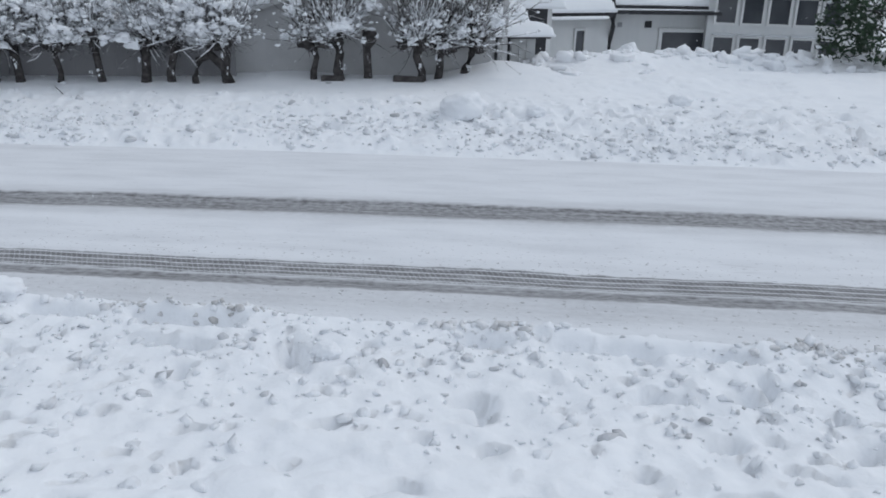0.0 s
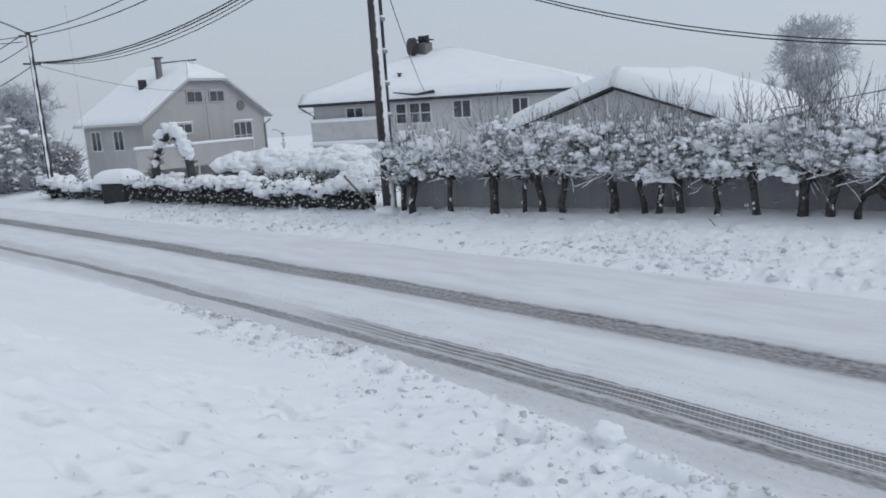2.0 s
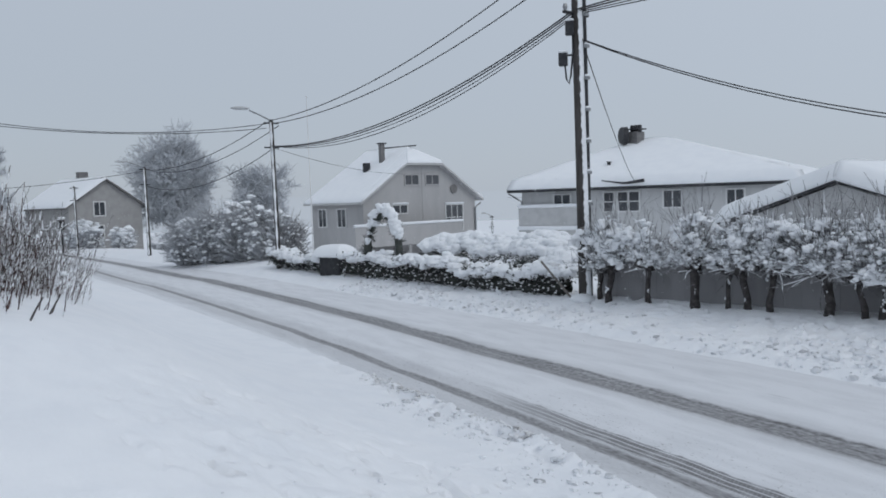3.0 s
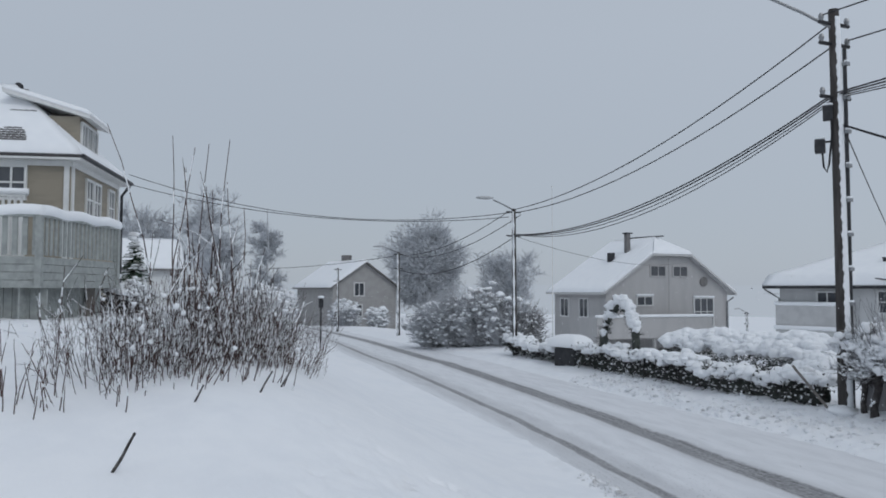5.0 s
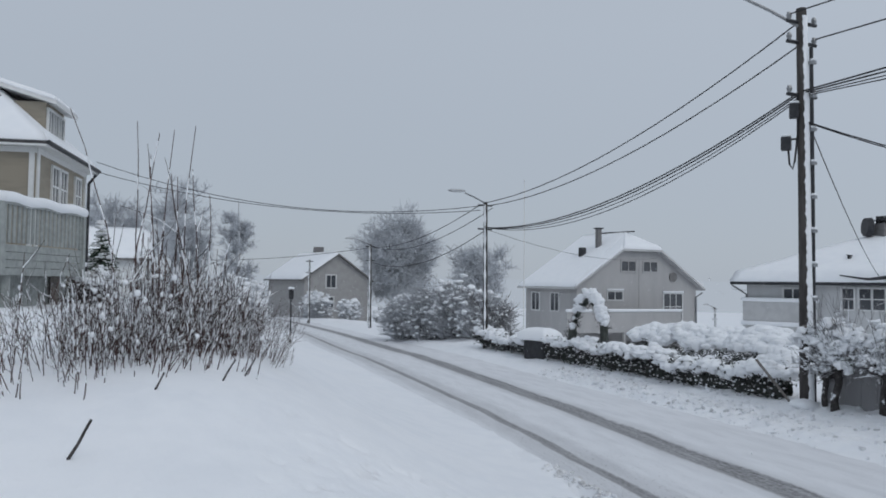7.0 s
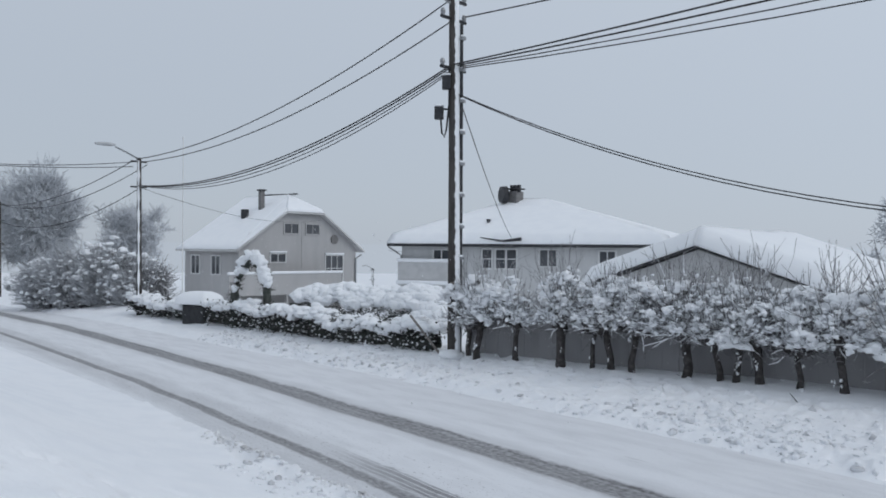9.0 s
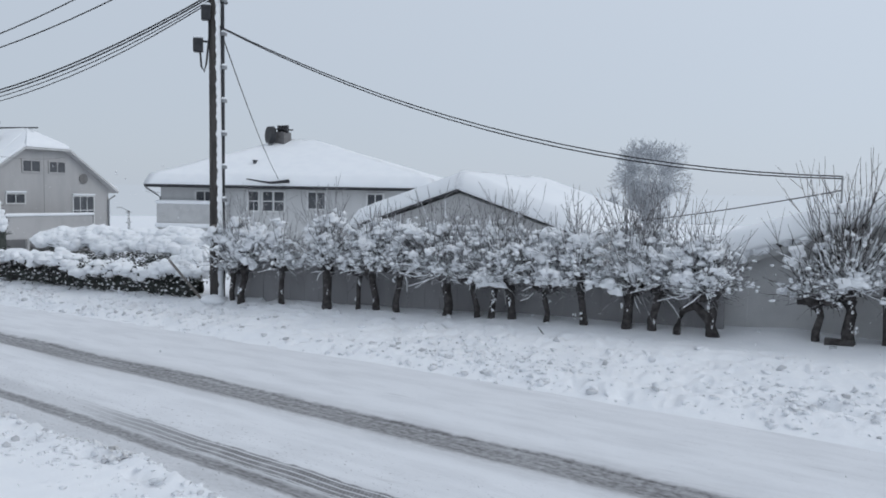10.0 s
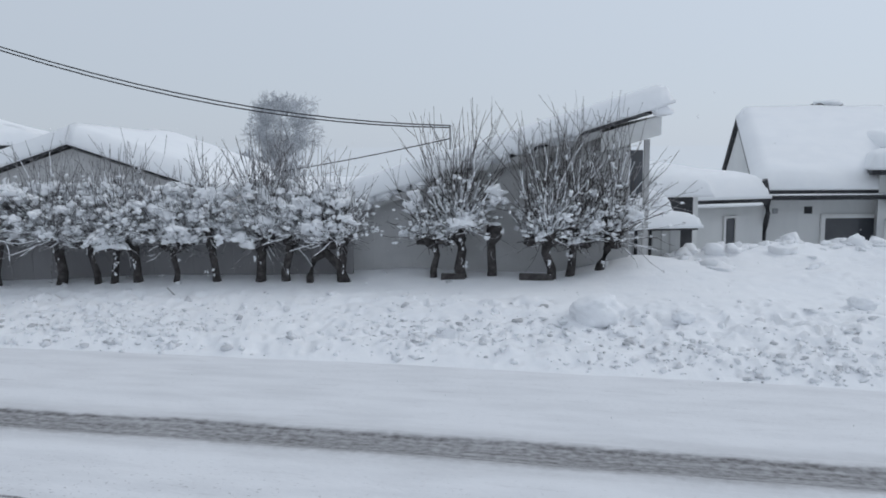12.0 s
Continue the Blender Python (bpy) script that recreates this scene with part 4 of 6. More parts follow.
    part("wall", box(bmesh.new(), (0, -4, -1.6), (3.9, 0, 1.72), m), WHITE_WALL, gth)
    for z, hh in ((-0.02, 0.62), (0.98, 0.62)):
        for i in range(5):
            window(gth, m, 0.45 + i * 0.66, z, 0.48, hh, 1, 1, fr=0.06, snow=0.05 if z < 0.5 else 0.0)
    part("drip_board", box(bmesh.new(), (-0.05, 0.0, -0.22), (3.95, 0.12, -0.16), m), TRIM, gth)
    r = part("roof", box(bmesh.new(), (-0.2, -4.2, 1.72), (4.1, 0.3, 1.85), m), DARK, gth)
    c = [m @ Vector(v) for v in ((-0.2, 0.3, 1.86), (4.1, 0.3, 1.86), (4.1, -4.2, 1.86), (-0.2, -4.2, 1.86))]
    snow_sheet("roof_snow", c, 0.45, r, edge=0.5, seed=46, label="deep snow")


def balcony_house():
    """The ochre house above the garden bank, with a boarded balcony on stilts."""
    C = Vector((-23.9, 0.02)); back_ = Vector((-0.963, 0.268)); side = Vector((-0.268, -0.963))
    L, W_, base, ze = 5.3, 9.0, 1.2, 5.9
    P = lambda u, v: tuple(C + back_ * u + side * v)     # u along the road face, v along the garden front
    h = thing("ochre_house", (*P(L / 2, W_ / 2), base), "ochre wooden house with white trim and a snowy hipped roof", "house", "houses")
    part("wall", solid(bmesh.new(), [P(0, 0), P(0, W_), P(L, W_), P(L, 0)], base, ze), OCHRE, h)
    o = 0.32
    c = [(*P(-o, -o), ze), (*P(-o, W_ + o), ze), (*P(L + o, W_ + o), ze), (*P(L + o, -o), ze)]
    apex0, apex1 = (*P(L / 2, 2.4), 8.4), (*P(L / 2, W_ - 2.6), 8.4)
    bm = bmesh.new()
    lo = [bm.verts.new(p) for p in c]; hi = [bm.verts.new((p[0], p[1], p[2] + 0.09)) for p in c]
    t0, t1 = bm.verts.new(apex0), bm.verts.new(apex1)
    bm.faces.new(lo)
    for i in range(4):
        bm.faces.new((lo[i], hi[i], hi[(i + 1) % 4], lo[(i + 1) % 4]))
    bm.faces.new((hi[0], t0, t1, hi[1])); bm.faces.new((hi[1], t1, hi[2])); bm.faces.new((hi[2], t1, t0, hi[3])); bm.faces.new((hi[3], t0, hi[0]))
    roof = part("roof", bm, TILE, h, "dark tiled roof")
    part("soffit", slab(bmesh.new(), [(*P(a, b), ze - 0.004) for a, b in ((-o - 0.02, -o - 0.02), (-o - 0.02, W_ + o), (L + o, W_ + o), (L + o, -o - 0.02))], 0.055), TRIM, h, "white eaves board")
    e = [(p[0], p[1], p[2] + 0.10) for p in c]
    snow_sheet("roof_snow", (e[1], e[0], apex0, apex1), 0.13, roof, edge=0.25, over=0.0, soft=(0, 0, 1, 0), seed=51, label="thin snow with tiles showing")
    snow_sheet("roof_snow", (e[0], e[3], apex0, apex0), 0.13, roof, edge=0.25, over=0.0, soft=(0, 0, 1, 0), seed=51)
    snow_sheet("roof_snow", (e[3], e[2], apex1, apex0), 0.13, roof, edge=0.25, over=0.0, soft=(0, 0, 1, 0), seed=51)
    mf = facade(P(0, W_), P(0, 0)); mr = facade(P(0, 0), P(L, 0))
    # bare rows of tiles on the front slope, a mound-shaped patch and a single row above it
    for u, v, w in ((0.02, 1.75, 1.15), (0.12, 1.75, 1.10), (0.22, 1.75, 1.0), (0.32, 1.72, 0.85), (0.42, 1.7, 0.7), (0.52, 1.68, 0.45), (1.35, 1.7, 0.7)):
        zt = ze + 0.15 + (u + o) * (8.4 - ze - 0.15) / (L / 2 + o) + 0.125
        row = [(*P(u, v + k), zt - 0.05 + 0.018 * abs(math.sin(k * 19))) for k in np.linspace(-w / 2, w / 2, 24)]
        part("tile_row", tube(bmesh.new(), row, 0.034, 6), BRICKC, roof, "grey tiles bare of snow")
    for m, ln in ((mf, W_), (mr, L)):
        part("frieze_board", box(bmesh.new(), (0, 0.002, ze - 0.2), (ln, 0.05, ze - 0.06), m), TRIM, h)
    for m, u in ((mf, W_ - 0.1), (mr, 0.1), (mr, L - 0.1)):
        part("corner_board", box(bmesh.new(), (u - 0.065, 0.003, base), (u + 0.065, 0.06, ze - 0.2), m), TRIM, h)
    window(h, mf, W_ - 1.5, 4.82, 0.66, 0.82, 2, 2, fr=0.07)
    window(h, mf, W_ - 4.1, 4.72, 0.72, 0.85, 2, 2, fr=0.09)
    for u in (1.75, 2.6, 4.3):
        window(h, mr, u, 4.45, 0.62, 1.05, 2, 2, fr=0.07)
    part("gutter", tube(bmesh.new(), [mr @ Vector((-o, o + 0.06, ze + 0.05)), mr @ Vector((L + o, o + 0.06, ze + 0.05))], 0.06), DARK, roof)
    part("downpipe", tube(bmesh.new(), [mr @ Vector((L + 0.3, o, ze)), mr @ Vector((L + 0.05, 0.12, ze - 0.4)), mr @ Vector((L + 0.05, 0.12, 2))], 0.05), DARK, h)
    # dormer on the road slope
    dz, du0, du1 = 6.40, 1.6, 3.5
    d = part("dormer", box(bmesh.new(), (du0, -2.2, dz), (du1, -0.25, dz + 1.0), mr), OCHRE, h, "ochre dormer cheek")
    for u in (2.0, 2.55, 3.1):
        window(d, mr @ Matrix.Translation((0, -0.25, 0)), u, dz + 0.18, 0.5, 0.62, 2, 1, fr=0.07)
    rq = [mr @ Vector(v) for v in ((du0 - 0.25, 0.1, dz + 0.92), (du1 + 0.25, 0.1, dz + 0.92), (du1 + 0.25, -2.3, dz + 1.62), (du0 - 0.25, -2.3, dz + 1.62))]
    part("dormer_roof", slab(bmesh.new(), [(v.x, v.y, v.z + 0.1) for v in rq], 0.12), TRIM, d)
    snow_sheet("dormer_snow", [(v.x, v.y, v.z + 0.11) for v in rq], 0.14, d, edge=0.2, over=0.0, seed=55)
    cp = P(3.2, 2.5)
    ch = part("chimney", box(bmesh.new(), (cp[0] - 0.3, cp[1] - 0.3, 7.6), (cp[0] + 0.3, cp[1] + 0.3, 8.46)), BRICKC, h)
    bm = bmesh.new()
    bmesh.ops.create_uvsphere(bm, u_segments=12, v_segments=8, radius=0.15, matrix=Matrix.Translation((cp[0], cp[1], 8.56)))
    part("chimney_cowl", bm, DARK, ch)
    c2 = P(2.9, 3.45)
    part("vent_pipe", tube(bmesh.new(), [(*c2, 8.0), (*c2, 8.74), (c2[0], c2[1], 8.80)], [0.07, 0.07, 0.14], 8), DARK, h)

    # balcony
    b = thing("boarded_balcony", (-18.6, -1.0, 1.0), "pale green boarded balcony on posts with snow along its rail", "balcony")
    K, E, S = Vector((-16.9, -0.45)), Vector((-19.9, 1.05)), Vector((-18.2, -4.6))
    for p0, p1 in ((S, K), (K, E)):
        m = facade(tuple(p0), tuple(p1)); ln = (p1 - p0).length
        for k in range(4):
            part("fascia_board", box(bmesh.new(), (0, -0.05, 2.40 + k * 0.15), (ln, 0.0 + 0.004 * k, 2.54 + k * 0.15), m), SAGE, b)
        nb = int(ln / 0.175)
        for k in range(nb):
            u = (k + 0.5) * ln / nb
            part("baluster", box(bmesh.new(), (u - 0.047, -0.03, 3.02), (u + 0.047, 0.0, 3.80), m), SAGE, b)
        part("rail", box(bmesh.new(), (0, -0.06, 3.74), (ln, 0.04, 3.80), m), SAGE, b)
        part("corner_post", box(bmesh.new(), (ln - 0.07, -0.07, 2.4), (ln + 0.05, 0.05, 3.82), m), SAGE, b)
        pts = [m @ Vector((u, -0.02, 3.86 + 0.02 * math.sin(u * 5))) for u in np.linspace(-0.05, ln + 0.05, 24)]
        part("rail_snow", tube(bmesh.new(), pts, 0.115, 10), SNOW_SOFT, b, "rounded ridge of snow", True)
    fl = part("deck", solid(bmesh.new(), [tuple(S), tuple(K), tuple(E), tuple(E + Vector((-3.2, -0.9))), tuple(S + Vector((-4.5, 0.6)))], 2.86, 2.98), SAGE, b)
    for x, y in ((-17.5, -0.5), (-17.7, -1.9), (-19.4, 0.5), (-18.0, -3.8)):
        part("post", box(bmesh.new(), (x - 0.09, y - 0.09, 0.6), (x + 0.09, y + 0.09, 2.86)), PLANK, b)
    for p0, p1, ua in ((S, K, 2.9), (K, E, 0.0)):
        m = facade(tuple(p0), tuple(p1)); ln = (p1 - p0).length
        for k in np.arange(ua + 0.05, ln - 0.1, 0.16):
            part("under_board", box(bmesh.new(), (k, -0.42, 0.4), (k + 0.15, -0.38, 2.88), m), SAGE, b)
    # Dark sheet behind the posts paints the shade under the deck.
    part("under_deck_shade", box(bmesh.new(), (-21.5, -4.5, 0.6), (-21.4, 0.5, 2.86)), DARK, b)
    # inner upper rail in front of the wall
    m = facade((-20.6, -5.0), (-19.9, -0.85))
    u_ = thing("upper_rail", (-20.2, -2.5, 2.98), "white picket rail topped with snow on the balcony deck", "railing")
    for k in range(34):
        part("picket", box(bmesh.new(), (0.06 + k * 0.122, -0.02, 2.98), (0.12 + k * 0.122, 0.0, 4.46), m), TRIM, u_)
    part("rail", box(bmesh.new(), (0, -0.05, 4.40), (4.2, 0.03, 4.48), m), TRIM, u_)
    part("panel", box(bmesh.new(), (0, -0.06, 2.98), (4.2, -0.03, 4.2), m), TRIM, u_)
    part("rail_snow", tube(bmesh.new(), [m @ Vector((u, 0, 4.52)) for u in np.linspace(-0.05, 4.25, 16)], 0.08, 8), SNOW_SOFT, u_, "ridge of snow", True)


def far_house(at, turn, w, d, ze, zr, base, label, windows=((1.6, 2.2), (4.2, 2.2)), wall=None):
    m0 = pose(at[0], at[1], 0, 0, 0, turn)
    h = thing("far_house", (at[0], at[1], base), label, "house", "houses")
    bm = bmesh.new()
    pr = [(-w / 2, base), (w / 2, base), (w / 2, ze), (0, zr), (-w / 2, ze)]
    f = [bm.verts.new(m0 @ Vector((x, 0, z))) for x, z in pr]
    g = [bm.verts.new(m0 @ Vector((x, d, z))) for x, z in pr]
    bm.faces.new(f); bm.faces.new(g[::-1])
    for i in range(5):
        bm.faces.new((f[i], g[i], g[(i + 1) % 5], f[(i + 1) % 5]))
    part("wall", bm, wall or PALE_WALL, h)
    sl = (zr - ze) / (w / 2)
    for s in (-1, 1):
        q = [m0 @ Vector(v) for v in ((0, -0.4, zr + 0.12), (s * (w / 2 + 0.4), -0.4, ze - 0.4 * sl + 0.12), (s * (w / 2 + 0.4), d + 0.4, ze - 0.4 * sl + 0.12), (0, d + 0.4, zr + 0.12))]
        # Mid-grey instead of dark tile paints distance haze into the roof edges.
        r = part("roof", slab(bmesh.new(), q, 0.14), BRICKC, h)
        snow_sheet("roof_snow", [(p.x, p.y, p.z + 0.01) for p in (q[1], q[2], q[3], q[0])], 0.22, r, n=14, edge=0.3, over=0.0, seed=61, soft=(1, 1, 1, 0))
    m = facade(tuple((m0 @ Vector((-w / 2, 0, 0)))[:2]), tuple((m0 @ Vector((w / 2, 0, 0)))[:2]))
    for u, z in windows:
        window(h, m, u, z, 0.9, 1.1, 2, 1, fr=0.1)
    if w < 6:
        return h
    c = m0 @ Vector((0.5, d * 0.6, 0))
    part("chimney", box(bmesh.new(), (c.x - 0.4, c.y - 0.4, zr - 0.5), (c.x + 0.4, c.y + 0.4, zr + 0.9)), BRICKC, h)
    return h


hip_house()
half_hip_house()
gable_garage()
lean_to()
canopy_annex()
long_house()
balcony_house()
far_house((-70.8, 24.7), 96, 6.4, 9, 2.75, 4.9, -2.2, "distant pale house with a snowy gable roof", ((2.6, 1.9), (2.4, -0.1)), FAR_WALL)
far_house((-49.6, 5.5), 178, 5.5, 6, 3.6, 5.0, 1.0, "small white outbuilding with a smooth snowy roof", (), WHITE_WALL)
far_house((-50, 25.8), 60, 4, 5, 1.2, 2.3, -2.4, "distant low house almost hidden by bushes", ())


# ---- strands: twigs, branches and stems as thin tapered tubes in one mesh ----
class Strands:
    def __init__(self):
        self.v, self.f = [], []

    def add(self, pts, r0, r1, sides=3):
        pts = np.asarray(pts, float)
        n, base = len(pts), len(self.v)
        for i in range(n):
            d = pts[min(i + 1, n - 1)] - pts[max(i - 1, 0)]
            d = d / (np.linalg.norm(d) + 1e-9)
            u = np.cross(d, (0.31, 0.17, 0.93) if abs(d[2]) < 0.9 else (0.9, 0.3, 0.1))
            u /= np.linalg.norm(u) + 1e-9
            w = np.cross(d, u)
            r = r0 + (r1 - r0) * i / (n - 1)
            for k in range(sides):
                a = k * math.tau / sides
                self.v.append(tuple(pts[i] + (u * math.cos(a) + w * math.sin(a)) * r))
        for i in range(n - 1):
            for k in range(sides):
                a, b = base + i * sides + k, base + i * sides + (k + 1) % sides
                self.f.append((a, b, b + sides, a + sides))
        self.f.append(tuple(base + (n - 1) * sides + k for k in range(sides)))

    def link(self, name, mat, parent, label="", kind="stuff"):
        return part_mesh(name, mesh_from(name, self.v, self.f), mat, parent, label, False, kind)


def gz(x, y):
    return float(ground_z(np.array([x]), np.array([y]))[0])


def bend(rng, p, d, length, n=4, wob=0.12, lift=0.0):
    """A crooked line of n steps from p along d."""
    pts, d = [np.array(p, float)], np.array(d, float)
    d = d / np.linalg.norm(d)
    for _ in range(n):
        d = d + rng.normal(0, wob, 3) + (0, 0, lift)
        d /= np.linalg.norm(d)
        pts.append(pts[-1] + d * length / n)
    return np.array(pts)


DUSTED = material("dusted_shoot", (0.11, 0.10, 0.10), 0.9, (0.60, 0.61, 0.635), 11, 0.7, third=(0.06, 0.055, 0.055), third_scale=5, third_amount=0.6)


def pollard(x, y, head, top, lean=0.0, shoots=60, snow=40, thick=0.085, spread=1.0, seed=0, label=""):
    """A cut-back street tree: dark knobbly trunk, a fist of long shoots, snow lodged in it."""
    rng = np.random.default_rng(seed)
    g = gz(x, y) - 0.12
    thick *= 0.82
    t = thing("pollard_tree", (x, y, g), label or "pollarded tree with dark trunk and snow-laden upright shoots", "tree", "trees along the fence")
    bm = bmesh.new()
    hx = x + lean
    pts = [(x, y, g), (x + lean * 0.2 + rng.normal(0, 0.03), y + rng.normal(0, 0.02), g + (head - g) * 0.35),
           (x + lean * 0.6 + rng.normal(0, 0.035), y + rng.normal(0, 0.03), g + (head - g) * 0.7), (hx, y, head - 0.05), (hx, y, head + 0.06)]
    tube(bm, pts, [thick * 1.25, thick * 0.95, thick * 0.9, thick * 1.25, thick * 0.7], 9)
    for v in bm.verts:
        v.co += Vector(rng.normal(0, thick * 0.09, 3))
    part("trunk", bm, BARK, t, smooth=True)
    heads = [(hx + rng.normal(0, 0.10), y + rng.normal(0, 0.08), head + rng.uniform(-0.1, 0.12)) for _ in range(4)]
    lumps("head", [(*h, 0.11, 0.10, 0.10) for h in heads], BARK, t, "knobbly cut head", 0.35, kind="", seed=seed)
    s, w, fz = Strands(), Strands(), Strands()
    spots = []
    H = top - head
    for k in range(shoots):
        h0 = heads[rng.integers(len(heads))]
        a = rng.uniform(0, math.tau)
        out = abs(rng.normal(0, 0.45)) * spread
        d = (math.cos(a) * out, math.sin(a) * out * 0.8, 1.0 if out < 0.7 else 0.6)
        ln = H * rng.uniform(0.40, 1.0) * (1.0 if out < 0.5 else 0.7)
        p = bend(rng, h0, d, ln, 5, 0.14, 0.05)
        s.add(p, 0.0085, 0.003)
        for q in range(rng.integers(1, 4)):
            i = rng.integers(1, 5)
            fz.add(bend(rng, p[i], (p[i] - p[i - 1]) / np.linalg.norm(p[i] - p[i - 1]) + rng.normal(0, 0.5, 3), ln * rng.uniform(0.15, 0.35), 2, 0.1, 0.1), 0.006, 0.0025)
        for i in range(4):
            if rng.random() < (0.6, 0.5, 0.28, 0.12)[i]:
                w.add(p[i:i + 2] + np.array((0.0, -0.004, 0.009)), 0.014 - 0.002 * i, 0.009 - 0.0015 * i)
        for q in p[1:4]:
            if rng.random() < 0.4:
                r = rng.uniform(0.010, 0.026)
                spots.append((q[0], q[1] - 0.01, q[2], r * 1.1, r, r * 1.6))
        # dark knot of short spurs at the root of each shoot
        s.add(bend(rng, h0, rng.normal(0, 1, 3) + (0, 0, 0.5), rng.uniform(0.10, 0.26), 2, 0.3), 0.011, 0.005)
    # low tangle of side twigs round the head, dusted and laden with snow
    for k in range(int(snow * 3.4)):
        h0 = heads[rng.integers(len(heads))]
        a = rng.uniform(0, math.tau)
        p = bend(rng, h0, (math.cos(a), math.sin(a) * 0.7, rng.uniform(-0.25, 1.4)), rng.uniform(0.25, 0.85) * spread, 4, 0.24, 0.05)
        (fz if k % 3 else s).add(p, 0.008, 0.003)
        for q in range(2):
            i = rng.integers(1, 5)
            fz.add(bend(rng, p[i], rng.normal(0, 1, 3) + (0, 0, 0.5), rng.uniform(0.06, 0.18), 2, 0.2), 0.006, 0.003)
        if rng.random() < 0.35:
            w.add(p[1:4] + np.array((0, -0.003, 0.008)), 0.010, 0.006)
        for i in (1, 2, 3, 4):
            if rng.random() < 0.55 and p[i][2] > head - 0.03:
                q = p[i]
                r = rng.uniform(0.010, 0.030)
                spots.append((q[0] + rng.normal(0, 0.01), q[1] - 0.01, q[2] + 0.008, r * 1.5, r * 1.2, r * 0.9))
    for k in range(int(snow * (0.55 if x > 0 else 0.8))):
        h0 = heads[rng.integers(len(heads))]
        a, rr = rng.uniform(0, math.tau), abs(rng.normal(0, 0.30)) * spread
        r = rng.uniform(0.022, 0.045) * (rng.uniform(1.5, 2.4) if rng.random() < 0.3 else 1)
        z = h0[2] + 0.04 + rng.uniform(0.0, 0.75) * (1 - 0.5 * rr) * min(1, H)
        c0 = np.array((h0[0] + math.cos(a) * rr, h0[1] + math.sin(a) * rr * 0.8, z))
        for q in range(6):
            c = c0 + rng.normal(0, r * 0.9, 3) * (1.2, 1.0, 0.8)
            spots.append((*c, r * 1.2, r * 1.05, r * rng.uniform(0.6, 0.9)))
    # snow stuck to the trunk
    for k in range(3):
        z, dx = rng.uniform(g + 0.2, head), rng.normal(0, 0.035)
        for q in range(4):
            r = rng.uniform(0.006, 0.017)
            spots.append((x + lean * 0.5 + dx + rng.normal(0, 0.012), y - thick * 0.9, z + rng.normal(0, 0.035), r * 1.2, r * 0.6, r * 1.5))
    s.link("shoot_tangle", TWIG if x > 0 else DUSTED, t, "thin dark shoots" if x > 0 else "thin shoots dusted with snow")
    fz.link("twig_tangle", RIMED, t, "fine snow-dusted twigs")
    w.link("shoot_snow", SNOW_SOFT, t, "snow lying along the shoots")
    lumps("crown_snow", spots, SNOW_SOFT, t, "clumps of snow in the crown", 0.5, seed=seed + 5)
    return t


def frost_tree(at, top, radius, base, trunk_r=0.25, twigs=900, seed=0, mat=None, label="", trunk_share=0.28, squash=1.0, tw=0.03, cloud=None):
    """A bare tree pale with rime and painted haze: tapered trunk, limbs, and a ragged crown of fine twigs."""
    rng = np.random.default_rng(seed)
    x, y = at
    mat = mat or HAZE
    t = thing("rime_tree", (x, y, base), label or "tall bare tree pale with rime and painted haze", "tree", "rimed trees")
    H = top - base
    zt = base + H * trunk_share
    bm = bmesh.new()
    tube(bm, [(x, y, base), (x + rng.normal(0, 0.1), y, base + H * 0.15), (x, y, zt), (x + rng.normal(0, 0.2), y, base + H * 0.55), (x, y, base + H * 0.8)],
         [trunk_r * 1.3, trunk_r, trunk_r * 0.85, trunk_r * 0.5, trunk_r * 0.15], 8)
    part("trunk", bm, FROST if mat is HAZE else BARK, t)
    limbs, tws = Strands(), Strands()
    ends = []
    for k in range(26):
        f = rng.uniform(0.0, 0.75)
        p0 = (x, y, zt + (base + H * 0.8 - zt) * f)
        a = rng.uniform(0, math.tau)
        up = rng.uniform(0.35, 1.5)
        room = radius * (1.05 - 0.55 * abs(f - 0.35)) * rng.uniform(0.65, 1.1)
        p = bend(rng, p0, (math.cos(a), math.sin(a), up), room * math.sqrt(1 + up * up) * 0.62 * squash, 5, 0.16, 0.03)
        limbs.add(p, trunk_r * 0.32, trunk_r * 0.08, 4)
        ends.extend(p[1:])
        for q in range(3):
            i = rng.integers(1, 5)
            pp = bend(rng, p[i], rng.normal(0, 1, 3) + (math.cos(a), math.sin(a), 0.6), room * 0.45, 4, 0.2, 0.04)
            limbs.add(pp, trunk_r * 0.13, trunk_r * 0.05)
            ends.extend(pp[1:])
    ends = np.array(ends)
    ends = ends[ends[:, 2] < top - 0.1 * H]
    for k in range(twigs):
        p = ends[rng.integers(len(ends))]
        d = rng.normal(0, 1, 3) + 0.8 * (p - np.array((x, y, zt + 0.25 * H))) / radius + (0, 0, 0.35)
        tws.add(bend(rng, p, d, radius * rng.uniform(0.12, 0.30), 3, 0.3, 0.02), tw, tw * 0.35)
    if cloud:
        # rounded outer crown: short twigs all through an uneven ball
        n_c, rx, rz, zc = cloud
        for k in range(n_c):
            d = rng.normal(0, 1, 3); d /= np.linalg.norm(d)
            lump = 0.82 + 0.22 * math.sin(d[0] * 5 + seed) * math.sin(d[1] * 4 + 1) + 0.12 * math.sin(d[2] * 7 + seed)
            r = rng.uniform(0.25, 1.0) ** 0.45 * lump
            p = np.array((x, y, zc)) + d * (rx, rx, rz) * r
            tws.add(bend(rng, p, d + rng.normal(0, 0.6, 3) + (0, 0, 0.3), rx * rng.uniform(0.08, 0.2), 2, 0.3), tw, tw * 0.35)
    limbs.link("limb_frame", FROST if mat is HAZE else BARK, t, "rimed limbs", "")
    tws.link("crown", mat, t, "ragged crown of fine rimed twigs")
    return t


